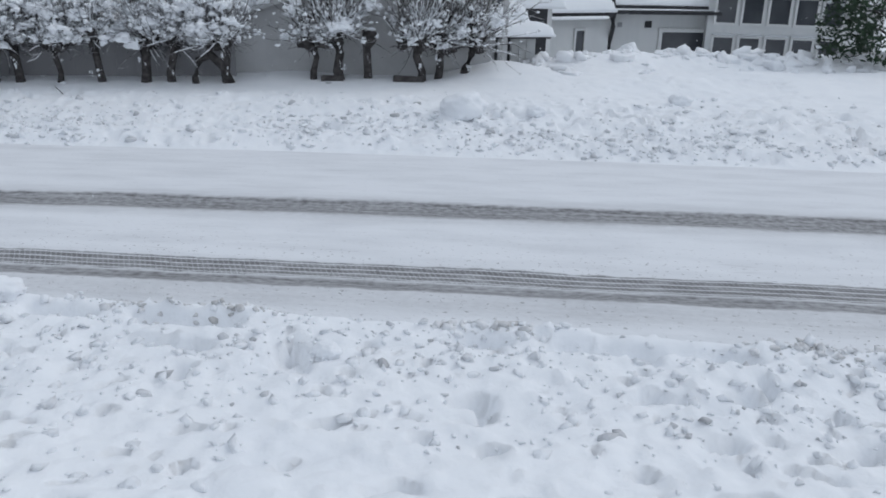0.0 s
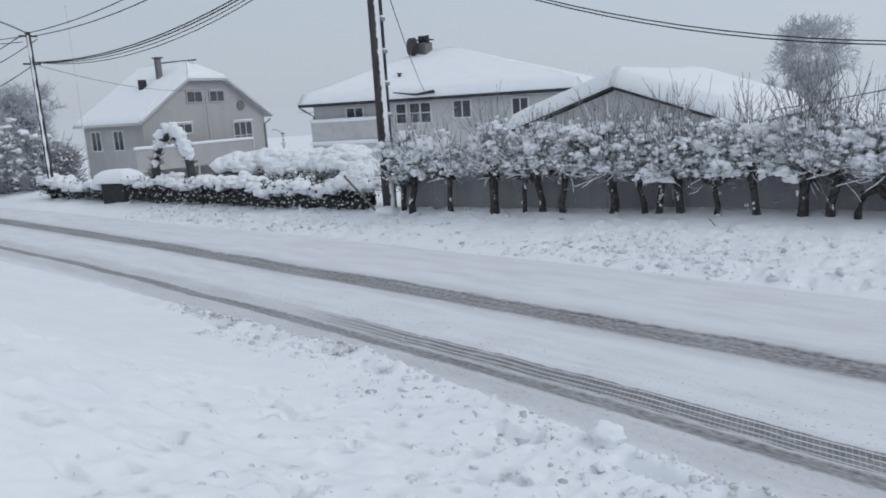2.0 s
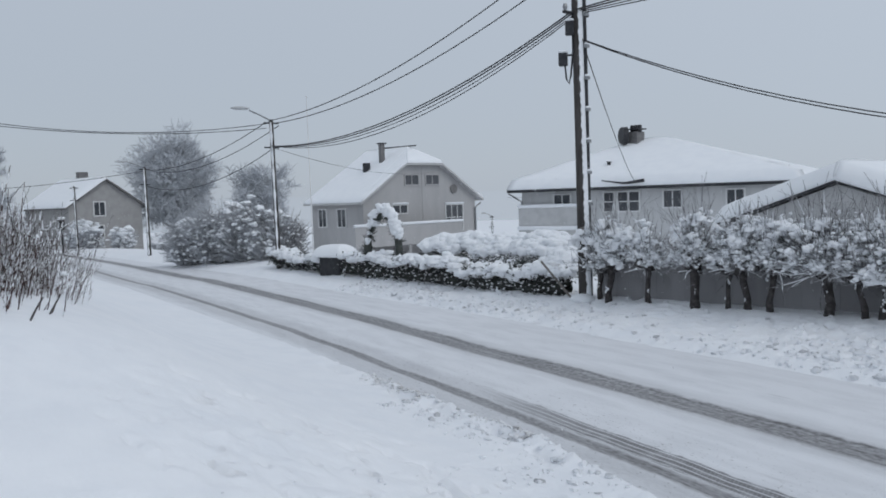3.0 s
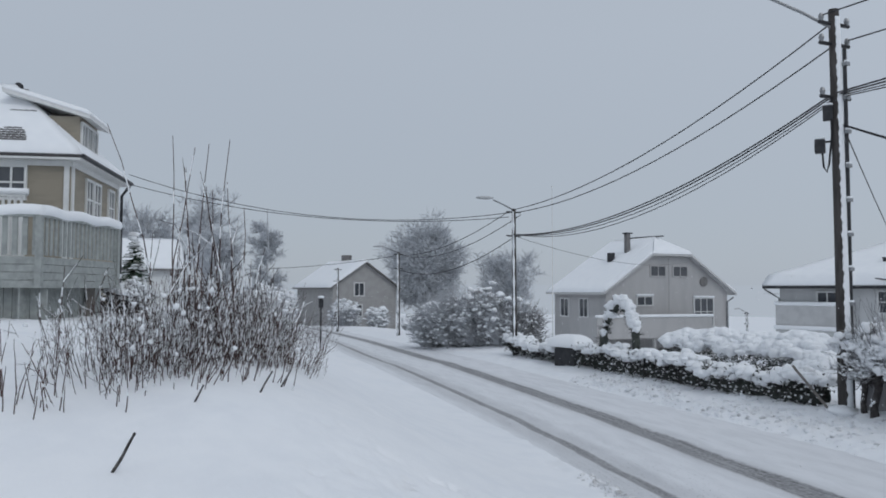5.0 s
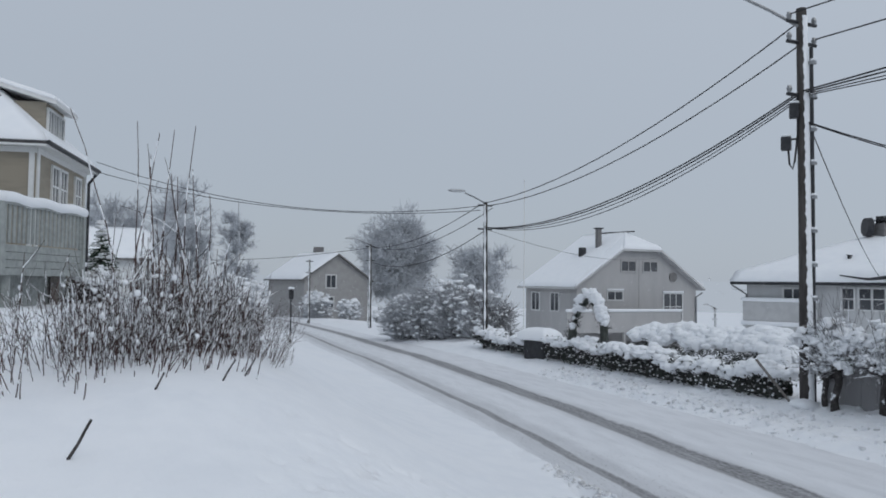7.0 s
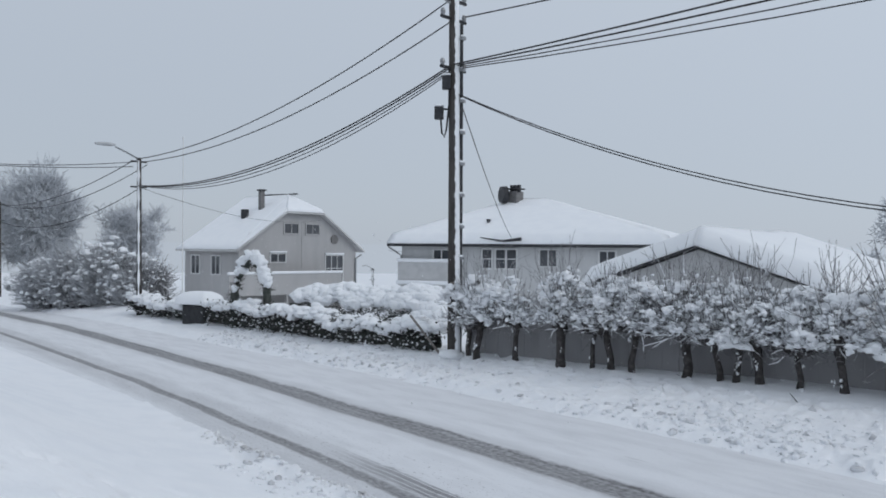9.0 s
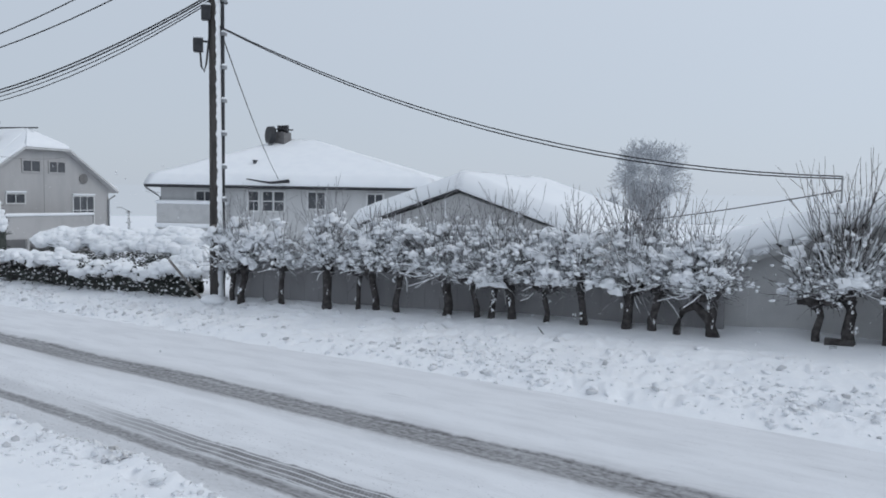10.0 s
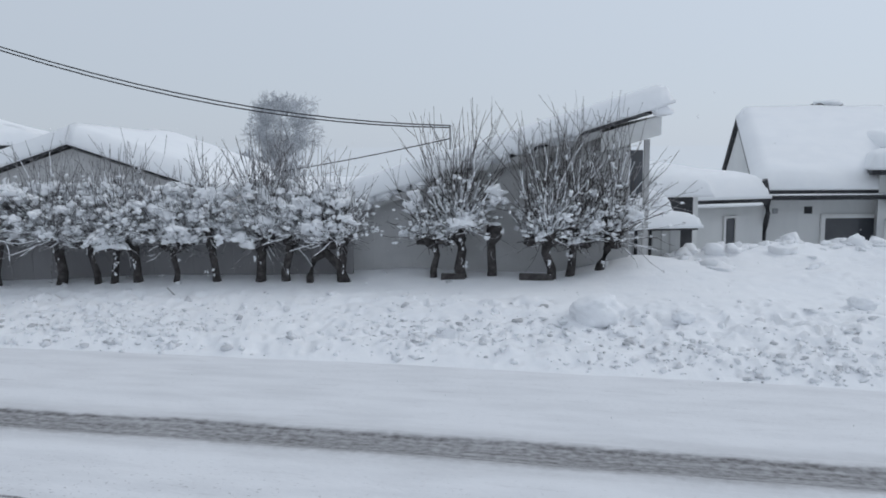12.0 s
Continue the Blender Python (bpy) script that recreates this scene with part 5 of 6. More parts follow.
def shrub(at, rx, ry, h, twigs=500, seed=0, mat=None, snow=30, label="", name="garden_shrub", tw=0.012, cap=0.12):
    """A rounded bush of twigs with snow on it."""
    rng = np.random.default_rng(seed)
    x, y = at
    g = gz(x, y) - 0.05
    t = thing(name, (x, y, g), label or "leafless garden shrub weighed down with snow", "shrub", "shrubs")
    s = Strands()
    spots = []
    for k in range(twigs):
        a, r = rng.uniform(0, math.tau), math.sqrt(rng.uniform(0, 1))
        p0 = (x + math.cos(a) * rx * r * 0.6, y + math.sin(a) * ry * r * 0.6, g + rng.uniform(0, h * 0.5))
        p = bend(rng, p0, (math.cos(a) * 0.8, math.sin(a) * 0.8, rng.uniform(0.4, 1.6)), h * rng.uniform(0.3, 0.62) * (1.1 - 0.4 * r), 3, 0.25, -0.02)
        s.add(p, tw, tw * 0.35)
        if rng.random() < 0.25:
            q = p[2]; c = rng.uniform(0.35, 1) * cap
            spots.append((q[0], q[1], q[2], c, c, c * 0.6))
    for k in range(snow):
        a, r = rng.uniform(0, math.tau), math.sqrt(rng.uniform(0, 1))
        c = rng.uniform(0.6, 1.6) * cap
        spots.append((x + math.cos(a) * rx * r, y + math.sin(a) * ry * r, g + h * (0.95 - 0.45 * r * r) + rng.normal(0, 0.05 * h), c * 1.3, c * 1.3, c * 0.65))
    s.link("branch_tangle", mat or TWIG, t, "")
    if spots:
        lumps("snow", spots, SNOW_SOFT, t, "snow on the branches", 0.35, seed=seed)
    return t


# ---- fence and the row of pollards ----
def fence():
    f = thing("garden_fence", (-5.5, 13.05, 0.0), "solid grey board fence behind the trees, snow along its foot", "fence")
    x0, x1 = -10.0, -0.95
    n = 59
    w = (x1 - x0) / n
    for k in range(n):
        x = x0 + (k + 0.5) * w
        dz = 0.02 * math.sin(k * 1.7)
        bm = bmesh.new()
        box(bm, (x - w / 2 + 0.0008, 13.0 + 0.006 * (k % 2), -0.1), (x + w / 2 - 0.0008, 13.028 + 0.006 * (k % 2), 1.03 + dz))
        part("board", bm, FENCE, f)
    for z in (0.35, 0.85):
        part("rail", box(bmesh.new(), (x0, 13.04, z), (x1, 13.10, z + 0.09)), FENCE, f)
    for k in range(6):
        x = x0 + 0.05 + k * 1.79
        part("post", box(bmesh.new(), (x - 0.05, 13.04, -0.5), (x + 0.05, 13.14, 1.06)), FENCE, f)
    spots = [(x, 13.03, 1.05 + random.uniform(0, 0.01), random.uniform(0.08, 0.16), 0.07, random.uniform(0.03, 0.06)) for x in np.arange(x0, x1, 0.11)]
    lumps("fence_snow", spots, SNOW_SOFT, f, "snow along the top of the boards", 0.2, seed=8)


fence()
Y = 12.62
ROW = [  # x, y, head, top, lean, shoots, snow, thick, spread
    (-9.45, Y, 0.98, 2.25, 0.06, 60, 36, 0.085, 0.9), (-9.72, Y + 0.1, 0.95, 1.75, -0.05, 34, 26, 0.06, 0.8), (-8.55, Y, 1.0, 2.0, 0.03, 40, 34, 0.065, 0.8),
    (-7.58, Y, 1.06, 2.35, 0.0, 70, 44, 0.10, 1.0), (-7.0, Y + 0.08, 1.0, 1.7, 0.05, 26, 30, 0.05, 0.7), (-6.6, Y, 1.05, 2.0, -0.08, 54, 70, 0.075, 1.0), (-6.2, Y, 1.06, 2.05, 0.06, 54, 70, 0.065, 1.0),
    (-5.28, Y, 1.05, 2.4, 0.02, 84, 80, 0.085, 1.25), (-4.72, Y, 1.02, 2.1, -0.06, 50, 56, 0.06, 1.0), (-4.48, Y - 0.03, 1.04, 2.2, 0.05, 50, 50, 0.065, 1.0),
    (-4.12, Y, 1.06, 2.42, -0.06, 70, 56, 0.085, 1.0), (-3.58, Y, 1.0, 2.05, 0.03, 50, 52, 0.055, 1.0), (-2.95, Y, 1.05, 2.35, -0.10, 50, 56, 0.075, 0.9),
    (-2.32, Y, 1.0, 2.75, 0.02, 92, 52, 0.085, 1.15), (-1.92, Y, 1.04, 2.7, 0.04, 78, 56, 0.075, 1.0), (-1.06, Y - 0.1, 1.05, 2.55, -0.10, 62, 56, 0.085, 1.0),
    (0.30, Y - 0.05, 0.95, 1.7, 0.0, 40, 20, 0.06, 0.9), (0.72, Y - 0.12, 1.05, 3.05, -0.04, 110, 32, 0.09, 1.2),
    (2.03, Y - 0.25, 1.02, 3.05, -0.05, 84, 24, 0.085, 1.1), (2.32, Y - 0.1, 0.98, 3.3, 0.03, 84, 24, 0.08, 1.1), (2.78, Y - 0.05, 1.0, 3.1, 0.16, 90, 24, 0.08, 1.4)]
for k, (x, y, hd, tp, ln, sh, sn, th, spd) in enumerate(ROW):
    pollard(x, y, hd, tp + (0.22 if -9.6 < x < -2.9 else 0.0), ln, sh, sn, th, spd, 100 + k * 7)


def stub_tree():
    x, y = 1.17, 12.6
    g = gz(x, y) - 0.1
    t = thing("tree_stump", (x, y, g), "bare pollard stump with a swollen top and no shoots", "tree stump")
    bm = bmesh.new()
    tube(bm, [(x, y, g), (x + 0.01, y, 0.5), (x - 0.01, y, 0.9), (x + 0.03, y, 1.02), (x + 0.05, y, 1.16), (x + 0.06, y, 1.2)], [0.085, 0.07, 0.065, 0.12, 0.13, 0.06], 9)
    part("trunk", bm, BARK, t, smooth=True)
    lumps("cap_snow", [(x + 0.04, y - 0.02, 1.21, 0.1, 0.09, 0.035), (x + 0.14, y - 0.05, 1.1, 0.04, 0.04, 0.05)], SNOW_SOFT, t, "cap of snow", 0.2, kind="")


def bent_limb():
    t = thing("bent_trunk", (-1.55, 12.5, 0.2), "dark trunk bowed over in an arch beside a pollard", "tree trunk")
    bm = bmesh.new()
    tube(bm, [(-1.55, 12.5, 0.1), (-1.55, 12.5, 0.45), (-1.48, 12.5, 0.72), (-1.3, 12.5, 0.80), (-1.12, 12.5, 0.62), (-1.0, 12.5, 0.35), (-0.97, 12.48, 0.05)], [0.06, 0.055, 0.06, 0.07, 0.07, 0.06, 0.06], 8)
    part("limb", bm, BARK, t, smooth=True)


stub_tree()
bent_limb()


# ---- poles, lamps and wires ----
def hang(a, b, sag, n=18):
    a, b = np.array(a, float), np.array(b, float)
    s = np.linspace(0, 1, n)[:, None]
    p = a * (1 - s) + b * s
    p[:, 2] -= (4 * sag * s * (1 - s))[:, 0]
    return p


def wire(name, a, b, sag, r=0.012, label="black overhead cable strung between poles"):
    s = Strands()
    s.add(hang(a, b, sag), r, r, 5)
    me = mesh_from(name, s.v, s.f)
    me.materials.append(WIRE)
    ob = new(name, me)
    return tagged(ob, label, "cable", "overhead cables")


P1, P2, P3 = (-10.12, 12.70), (-24.5, 14.12), (-43.6, 17.3)


def utility_pole():
    x, y = P1
    t = thing("utility_pole", (x, y, 0.1), "tall tarred wooden utility pole plastered with snow on one side", "utility pole")
    part("shaft", tube(bmesh.new(), [(x + 0.03, y, 0.0), (x, y, 3.5), (x - 0.04, y - 0.02, 7.55)], [0.125, 0.11, 0.09], 14), POLE_WOOD, t, smooth=True)
    # wind-driven snow on the side of the shaft
    V, F = [], []
    zs = np.linspace(0.35, 7.4, 160)
    for i, z in enumerate(zs):
        c = (x + 0.03 - 0.07 * z / 7.55, y - 0.02 * z / 7.55)
        r = 0.129 - 0.034 * z / 7.55
        lim = 0.80 + 0.10 * math.sin(z * 3.1) * math.sin(z * 17.7 + 1) + 0.08 * math.sin(z * 41)
        for k in range(7):
            a = radians(10) + (k / 6 - 0.5) * 2 * lim
            rr = r + 0.014 * (1 - abs(k / 3 - 1) ** 2)
            V.append((c[0] + math.cos(a) * rr, c[1] + math.sin(a) * rr, z))
    for i in range(len(zs) - 1):
        for k in range(6):
            F.append((i * 7 + k, i * 7 + k + 1, (i + 1) * 7 + k + 1, (i + 1) * 7 + k))
    part_mesh("blown_snow", mesh_from("blown_snow", V, F), SNOW_SOFT, t, "snow blown onto the shaft", True)
    q = (x + 0.13, y + 0.07)
    part("cable_pipe", tube(bmesh.new(), [(*q, 0.05), (q[0] - 0.01, q[1], 3.5), (q[0] - 0.03, q[1], 6.8)], 0.035, 8), DARK, t, "dark cable pipe")
    for z in np.arange(0.9, 6.8, 0.62):
        part("pipe_clamp", box(bmesh.new(), (q[0] - 0.06, q[1] - 0.05, z), (q[0] + 0.045, q[1] + 0.05, z + 0.06)), GALV, t)
        part("clamp_snow", box(bmesh.new(), (q[0] - 0.02, q[1] - 0.055, z + 0.06), (q[0] + 0.045, q[1] + 0.045, z + 0.10), None, 0.015), SNOW_SOFT, t)
    rt = Vector((0.79, 0.61, 0))
    for (dx, z, w, h) in ((-0.17, 5.63, 0.17, 0.27), (-0.31, 5.03, 0.18, 0.25)):
        c = Vector((x, y, z)) + rt * dx + Vector((0.05, -0.06, 0))
        m = Matrix.Translation(c) @ Matrix.Rotation(radians(38), 4, "Z")
        b = part("junction_box", box(bmesh.new(), (-w / 2, -0.08, -h / 2), (w / 2, 0.08, h / 2), m, 0.015), DARK, t, "dark junction box")
        part("box_snow", box(bmesh.new(), (-w / 2, -0.08, h / 2), (w / 2, 0.08, h / 2 + 0.04), m, 0.015), SNOW_SOFT, b)
    part("bracket", tube(bmesh.new(), [Vector((x, y, 5.12)), Vector((x, y, 5.12)) + rt * -0.32], 0.02, 6), DARK, t)
    lp = [Vector((x, y, 0)) + rt * a + Vector((0.05, -0.05, b)) for a, b in ((-0.28, 4.92), (-0.26, 4.65), (-0.21, 4.55), (-0.17, 4.7), (-0.12, 5.2), (-0.12, 5.9))]
    part("cable_loop", tube(bmesh.new(), lp, 0.018, 6), WIRE, t)
    for z in (7.28, 6.9, 5.92):
        arm = part("crossarm", tube(bmesh.new(), [(x - 0.05, y - 0.38, z), (x - 0.05, y + 0.38, z + 0.01)], 0.035, 6), DARK, t)
        for o in (-0.33, 0.33):
            part("insulator", tube(bmesh.new(), [(x - 0.05, y + o, z + 0.02), (x - 0.05, y + o, z + 0.10), (x - 0.05, y + o, z + 0.16)], [0.03, 0.05, 0.03], 8), GALV, arm)
    part("lamp_arm", tube(bmesh.new(), [(x, y, 7.15), (x - 0.3, y - 0.5, 7.5), (x - 0.62, y - 0.95, 7.8), (x - 0.9, y - 1.5, 7.95)], 0.03, 8), GALV, t)
    part("lamp_head", box(bmesh.new(), (-0.1, -0.35, -0.05), (0.1, 0.3, 0.06), pose(x - 1.05, y - 1.8, 7.97, 5, 0, -25), 0.03), GALV, t)
    part("number_plate_bar", box(bmesh.new(), (-0.05, -0.004, -0.09), (0.05, 0.004, 0.09), Matrix.Translation((x + 0.085, y - 0.12, 1.62)) @ Matrix.Rotation(radians(38), 4, "Z")), PLANK, t, "small weathered plate")
    lumps("foot_snow", [(x + 0.05, y - 0.1, gz(x, y) + 0.0, 0.3, 0.28, 0.12)], SNOW_SOFT, t, "snow at the foot", 0.2, kind="")
    k = thing("leaning_plank", (x - 0.7, y - 0.1, 0.3), "weathered plank leaning against the hedge by the pole", "plank")
    part("board", box(bmesh.new(), (-0.022, -0.02, -0.50), (0.022, 0.02, 0.48), Matrix.Translation((x - 0.42, y - 0.35, 0.66)) @ Matrix.Rotation(radians(38), 4, "Z") @ Matrix.Rotation(radians(-38), 4, "Y")), PLANK, k)


def lamp_pole(p, base, top, arm=True, name="street_lamp", r=0.08):
    x, y = p
    t = thing(name, (x, y, base), "slim dark street-lamp pole with cables and snow on its side" if arm else "thin dark utility pole half hidden by snowfall", "street lamp" if arm else "utility pole", "poles along the road")
    part("shaft", tube(bmesh.new(), [(x + 0.1, y, base), (x + 0.04, y, (base + top) / 2), (x, y, top)], [r * 1.15, r, r * 0.85], 10), POLE_WOOD, t, smooth=True)
    pts = [(x + 0.1 - 0.1 * s + r * 0.55, y - r * 0.65, base + 0.4 + (top - base - 0.5) * s) for s in np.linspace(0, 1, 20)]
    bm = tube(bmesh.new(), pts, [r * (0.42 + 0.2 * math.sin(i * 2.3)) for i in range(20)], 6)
    part("blown_snow", bm, SNOW_SOFT, t, "snow stuck to the shaft", True)
    for z in (top - 0.12, top - 0.95):
        part("crossarm", tube(bmesh.new(), [(x - 0.02, y - 0.28, z), (x - 0.02, y + 0.28, z)], 0.03, 6), DARK, t)
    if arm:
        part("lamp_arm", tube(bmesh.new(), [(x, y, top - 0.05), (x + 0.12, y - 0.5, top + 0.12), (x + 0.25, y - 0.95, top + 0.24)], 0.025, 6), GALV, t)
        bm = bmesh.new()
        bmesh.ops.create_uvsphere(bm, u_segments=14, v_segments=8, radius=1, matrix=pose(x + 0.38, y - 1.35, top + 0.28, 3, 0, 16) @ Matrix.Diagonal((0.11, 0.42, 0.06, 1)))
        h = part("lamp_head", bm, LAMPGLASS, t, "grey lamp bowl", True)
    return t


utility_pole()
lamp_pole(P2, 0.1, 5.25)
lamp_pole(P3, -0.6, 4.6, True, r=0.09)
lamp_pole((-57.3, 17.9), -0.9, 4.0, False, "far_pole")
lamp_pole((-49.3, 49.8), -3.0, 0.75, True)
lamp_pole((26.0, 9.0), 0.1, 8.7, False, "roadside_pole", 0.1)
for dy, z1, z2, sg in ((-0.12, 7.26, 5.20, 0.56), (0.08, 6.95, 5.12, 0.57)):
    wire("upper_cable", (P1[0] - 0.05, P1[1] + dy, z1), (P2[0], P2[1] + dy * 0.8, z2), sg, 0.014)
for k, (dy, z1, sg) in enumerate(((-0.06, 5.99, 0.70), (-0.02, 5.97, 0.74), (0.03, 5.95, 0.80), (0.06, 5.93, 0.88))):
    wire("bundled_cable", (P1[0] - 0.05, P1[1] + dy, z1), (P2[0], P2[1] + dy * 0.8, 4.35), sg, 0.016 if k < 2 else 0.011)
    wire("bundled_cable", (P1[0] - 0.05, P1[1] + dy, z1), (26, 9.0 + dy * 9, 7.9 - 0.1 * k), 0.55 + 0.12 * k, 0.016 if k < 2 else 0.011)
for dy, z1 in ((-0.33, 7.4), (0.33, 7.02)):
    wire("upper_cable", (P1[0] - 0.05, P1[1] + dy, z1), (26, 9.0 + dy, 8.6), 0.9, 0.014)
MAST = (0.62, 14.6, 2.74)
for o in (0.0, 0.035):
    wire("service_cable", (P1[0] + 0.06, P1[1], 5.42 - o * 0.4), (MAST[0], MAST[1], MAST[2] - o), 0.62 + o, 0.011)
wire("service_cable", (P1[0] + 0.08, P1[1], 5.42), (-23.6, 33.9, 2.98), 0.25, 0.012, "thin black service cable running to the roof bracket")
wire("service_cable", (MAST[0], MAST[1], MAST[2] - 0.22), (-4.0, 18.9, 1.75), 0.05, 0.01, "thin black service cable between two roofs")
wire("service_cable", (P2[0], P2[1], 4.3), (-39.4, 35.0, 4.2), 0.5, 0.008, "thin black service cable running to a gable")
wire("service_cable", (P2[0], P2[1] - 0.2, 5.1), (-30.9, 1.9, 6.5), 0.80, 0.012, "black cable crossing to the ochre house")
wire("service_cable", (P2[0], P2[1] - 0.2, 4.95), (-30.9, 1.9, 6.15), 0.60, 0.012, "black cable crossing to the ochre house")
for dy, z2, z3, sg in ((-0.28, 5.1, 4.45, 0.5), (0.28, 5.05, 4.4, 0.6), (0.0, 4.25, 3.6, 0.7)):
    wire("road_cable", (P2[0], P2[1] + dy, z2), (P3[0], P3[1] + dy, z3), sg, 0.014)
wire("road_cable", (P3[0], P3[1], 4.4), (-75, 8, 4.6), 0.6, 0.016)
wire("road_cable", (-39.2, 41.2, 2.3), (-30.7, 36.5, 2.45), 0.1, 0.01, "thin cable between the two houses")
m_ = thing("roof_mast", (*MAST[:2], 1.9), "thin steel service mast on the low roof", "mast")
part("shaft", tube(bmesh.new(), [(*MAST[:2], 1.7), MAST], 0.016, 8), GALV, m_)
fp = thing("flagpole", (-37.9, 24.2, -0.9), "tall thin pale flagpole in the garden", "flagpole")
part("shaft", tube(bmesh.new(), [(-37.9, 24.2, -0.9), (-37.93, 24.2, 4), (-37.97, 24.2, 8.1)], [0.035, 0.03, 0.02], 10), TRIM, fp)
part("knob", tube(bmesh.new(), [(-37.97, 24.2, 8.1), (-37.97, 24.2, 8.2)], 0.04, 8), TRIM, fp)

sp_ = thing("roadside_marker", (-28.8, 8.45, 0.3), "dark roadside post with a small box sign and snow cap", "road sign")
part("post", tube(bmesh.new(), [(-28.8, 8.45, 0.0), (-28.8, 8.45, 2.0)], 0.032, 8), DARK, sp_)
part("sign_box", box(bmesh.new(), (-28.88, 8.37, 1.72), (-28.72, 8.53, 2.08), None, 0.03), DARK, sp_)
part("cap_snow", box(bmesh.new(), (-28.9, 8.35, 2.08), (-28.7, 8.55, 2.17), None, 0.03), SNOW_SOFT, sp_, "cap of snow", True)


# ---- hedge, bin, arch and garden shrubs ----
def hedge(line, h, depth, seed, leaves, label):
    rng = np.random.default_rng(seed)
    line = np.array(line, float)
    seg = np.hypot(*np.diff(line, axis=0).T)
    cum = np.concatenate([[0], np.cumsum(seg)])
    at = lambda s: np.array([np.interp(s, cum, line[:, 0]), np.interp(s, cum, line[:, 1])])
    mid_ = at(cum[-1] / 2)
    t = thing("hedge", (mid_[0], mid_[1], 0.2), label, "hedge", "hedges")
    # dark twig mass
    s = Strands()
    V, F, spots = [], [], []
    n_t = leaves
    for k in range(n_t):
        c = at(rng.uniform(0, cum[-1]))
        g = 0.25
        x, y = c[0] + rng.normal(0, 0.06), c[1] + rng.uniform(-depth / 2, depth / 2)
        z = g + rng.uniform(0, 1) ** 0.8 * h
        p = bend(rng, (x, y, z), rng.normal(0, 1, 3) + (0, -0.5, 0.4), rng.uniform(0.06, 0.2), 2, 0.3)
        s.add(p, 0.010, 0.004)
        # a leaf
        a = rng.normal(0, 1, 3); a /= np.linalg.norm(a)
        b = np.cross(a, rng.normal(0, 1, 3)); b /= np.linalg.norm(b)
        L_, B_ = rng.uniform(0.03, 0.06), rng.uniform(0.015, 0.03)
        o = len(V)
        q = p[-1]
        V.extend([tuple(q - a * L_), tuple(q + b * B_ + a * 0.3 * L_), tuple(q + a * L_), tuple(q - b * B_ + a * 0.3 * L_)])
        F.append((o, o + 1, o + 2, o + 3))
        if rng.random() < 0.34:
            r = rng.uniform(0.008, 0.026)
            spots.append((x, y - rng.uniform(0.02, 0.08), z, r * 1.3, r, r * 0.8))
    s.link("branch_tangle", BARK, t, "dark tangled twigs")
    part_mesh("leaf_mass", mesh_from("leaf_mass", V, F), LEAF, t, "small dark leaves", False, "stuff")
    core = Strands()
    pts = [(*at(u), 0.2 + h * 0.42) for u in np.linspace(0, cum[-1], 40)]
    core.add(pts, h * 0.36, h * 0.36, 8)
    core.link("core", LEAF, t, "dense dark inside", "")
    for u in np.arange(0, cum[-1], 0.08):
        c = at(u)
        for k in range(4):
            r = rng.uniform(0.07, 0.145)
            wave = 0.10 * math.sin(u * 1.3 + seed) * math.sin(u * 0.47) + 0.05 * math.sin(u * 3.7)
            spots.append((c[0] + rng.normal(0, 0.05), c[1] + rng.uniform(-0.60, 0.40) * depth, 0.27 + h + wave + rng.normal(-0.03, 0.05), r * 1.15, r * 1.1, r * rng.uniform(0.5, 0.85)))
    lumps("hedge_snow", spots, SNOW_SOFT, t, "thick lumpy snow on the hedge", 0.3, seed=seed)


hedge([(-10.75, 12.95), (-13.3, 13.0), (-15.2, 13.25), (-17.6, 13.5), (-19.7, 13.68)], 0.50, 0.55, 71, 4200, "dark garden hedge buried under thick lumpy snow")
hedge([(-21.0, 13.85), (-21.9, 13.95), (-24.9, 14.3)], 0.38, 0.6, 72, 1600, "low dark hedge capped with snow by the lamp pole")


def bin_():
    t = thing("storage_bin", (-20.35, 13.7, 0.3), "dark roadside bin with a domed cap of snow", "bin")
    m = pose(-20.35, 13.7, 0, 0, 0, 12)
    part("body", box(bmesh.new(), (-0.42, -0.28, 0.1), (0.42, 0.28, 0.70), m, 0.03), DARK, t)
    part("lid", box(bmesh.new(), (-0.46, -0.32, 0.70), (0.46, 0.32, 0.74), m, 0.02), DARK, t)
    c = [m @ Vector(v) for v in ((-0.50, -0.36, 0.74), (0.50, -0.36, 0.74), (0.50, 0.36, 0.74), (-0.50, 0.36, 0.74))]
    snow_sheet("lid_snow", c, 0.34, t, n=14, edge=0.35, over=0.10, seed=75, label="domed cap of snow")


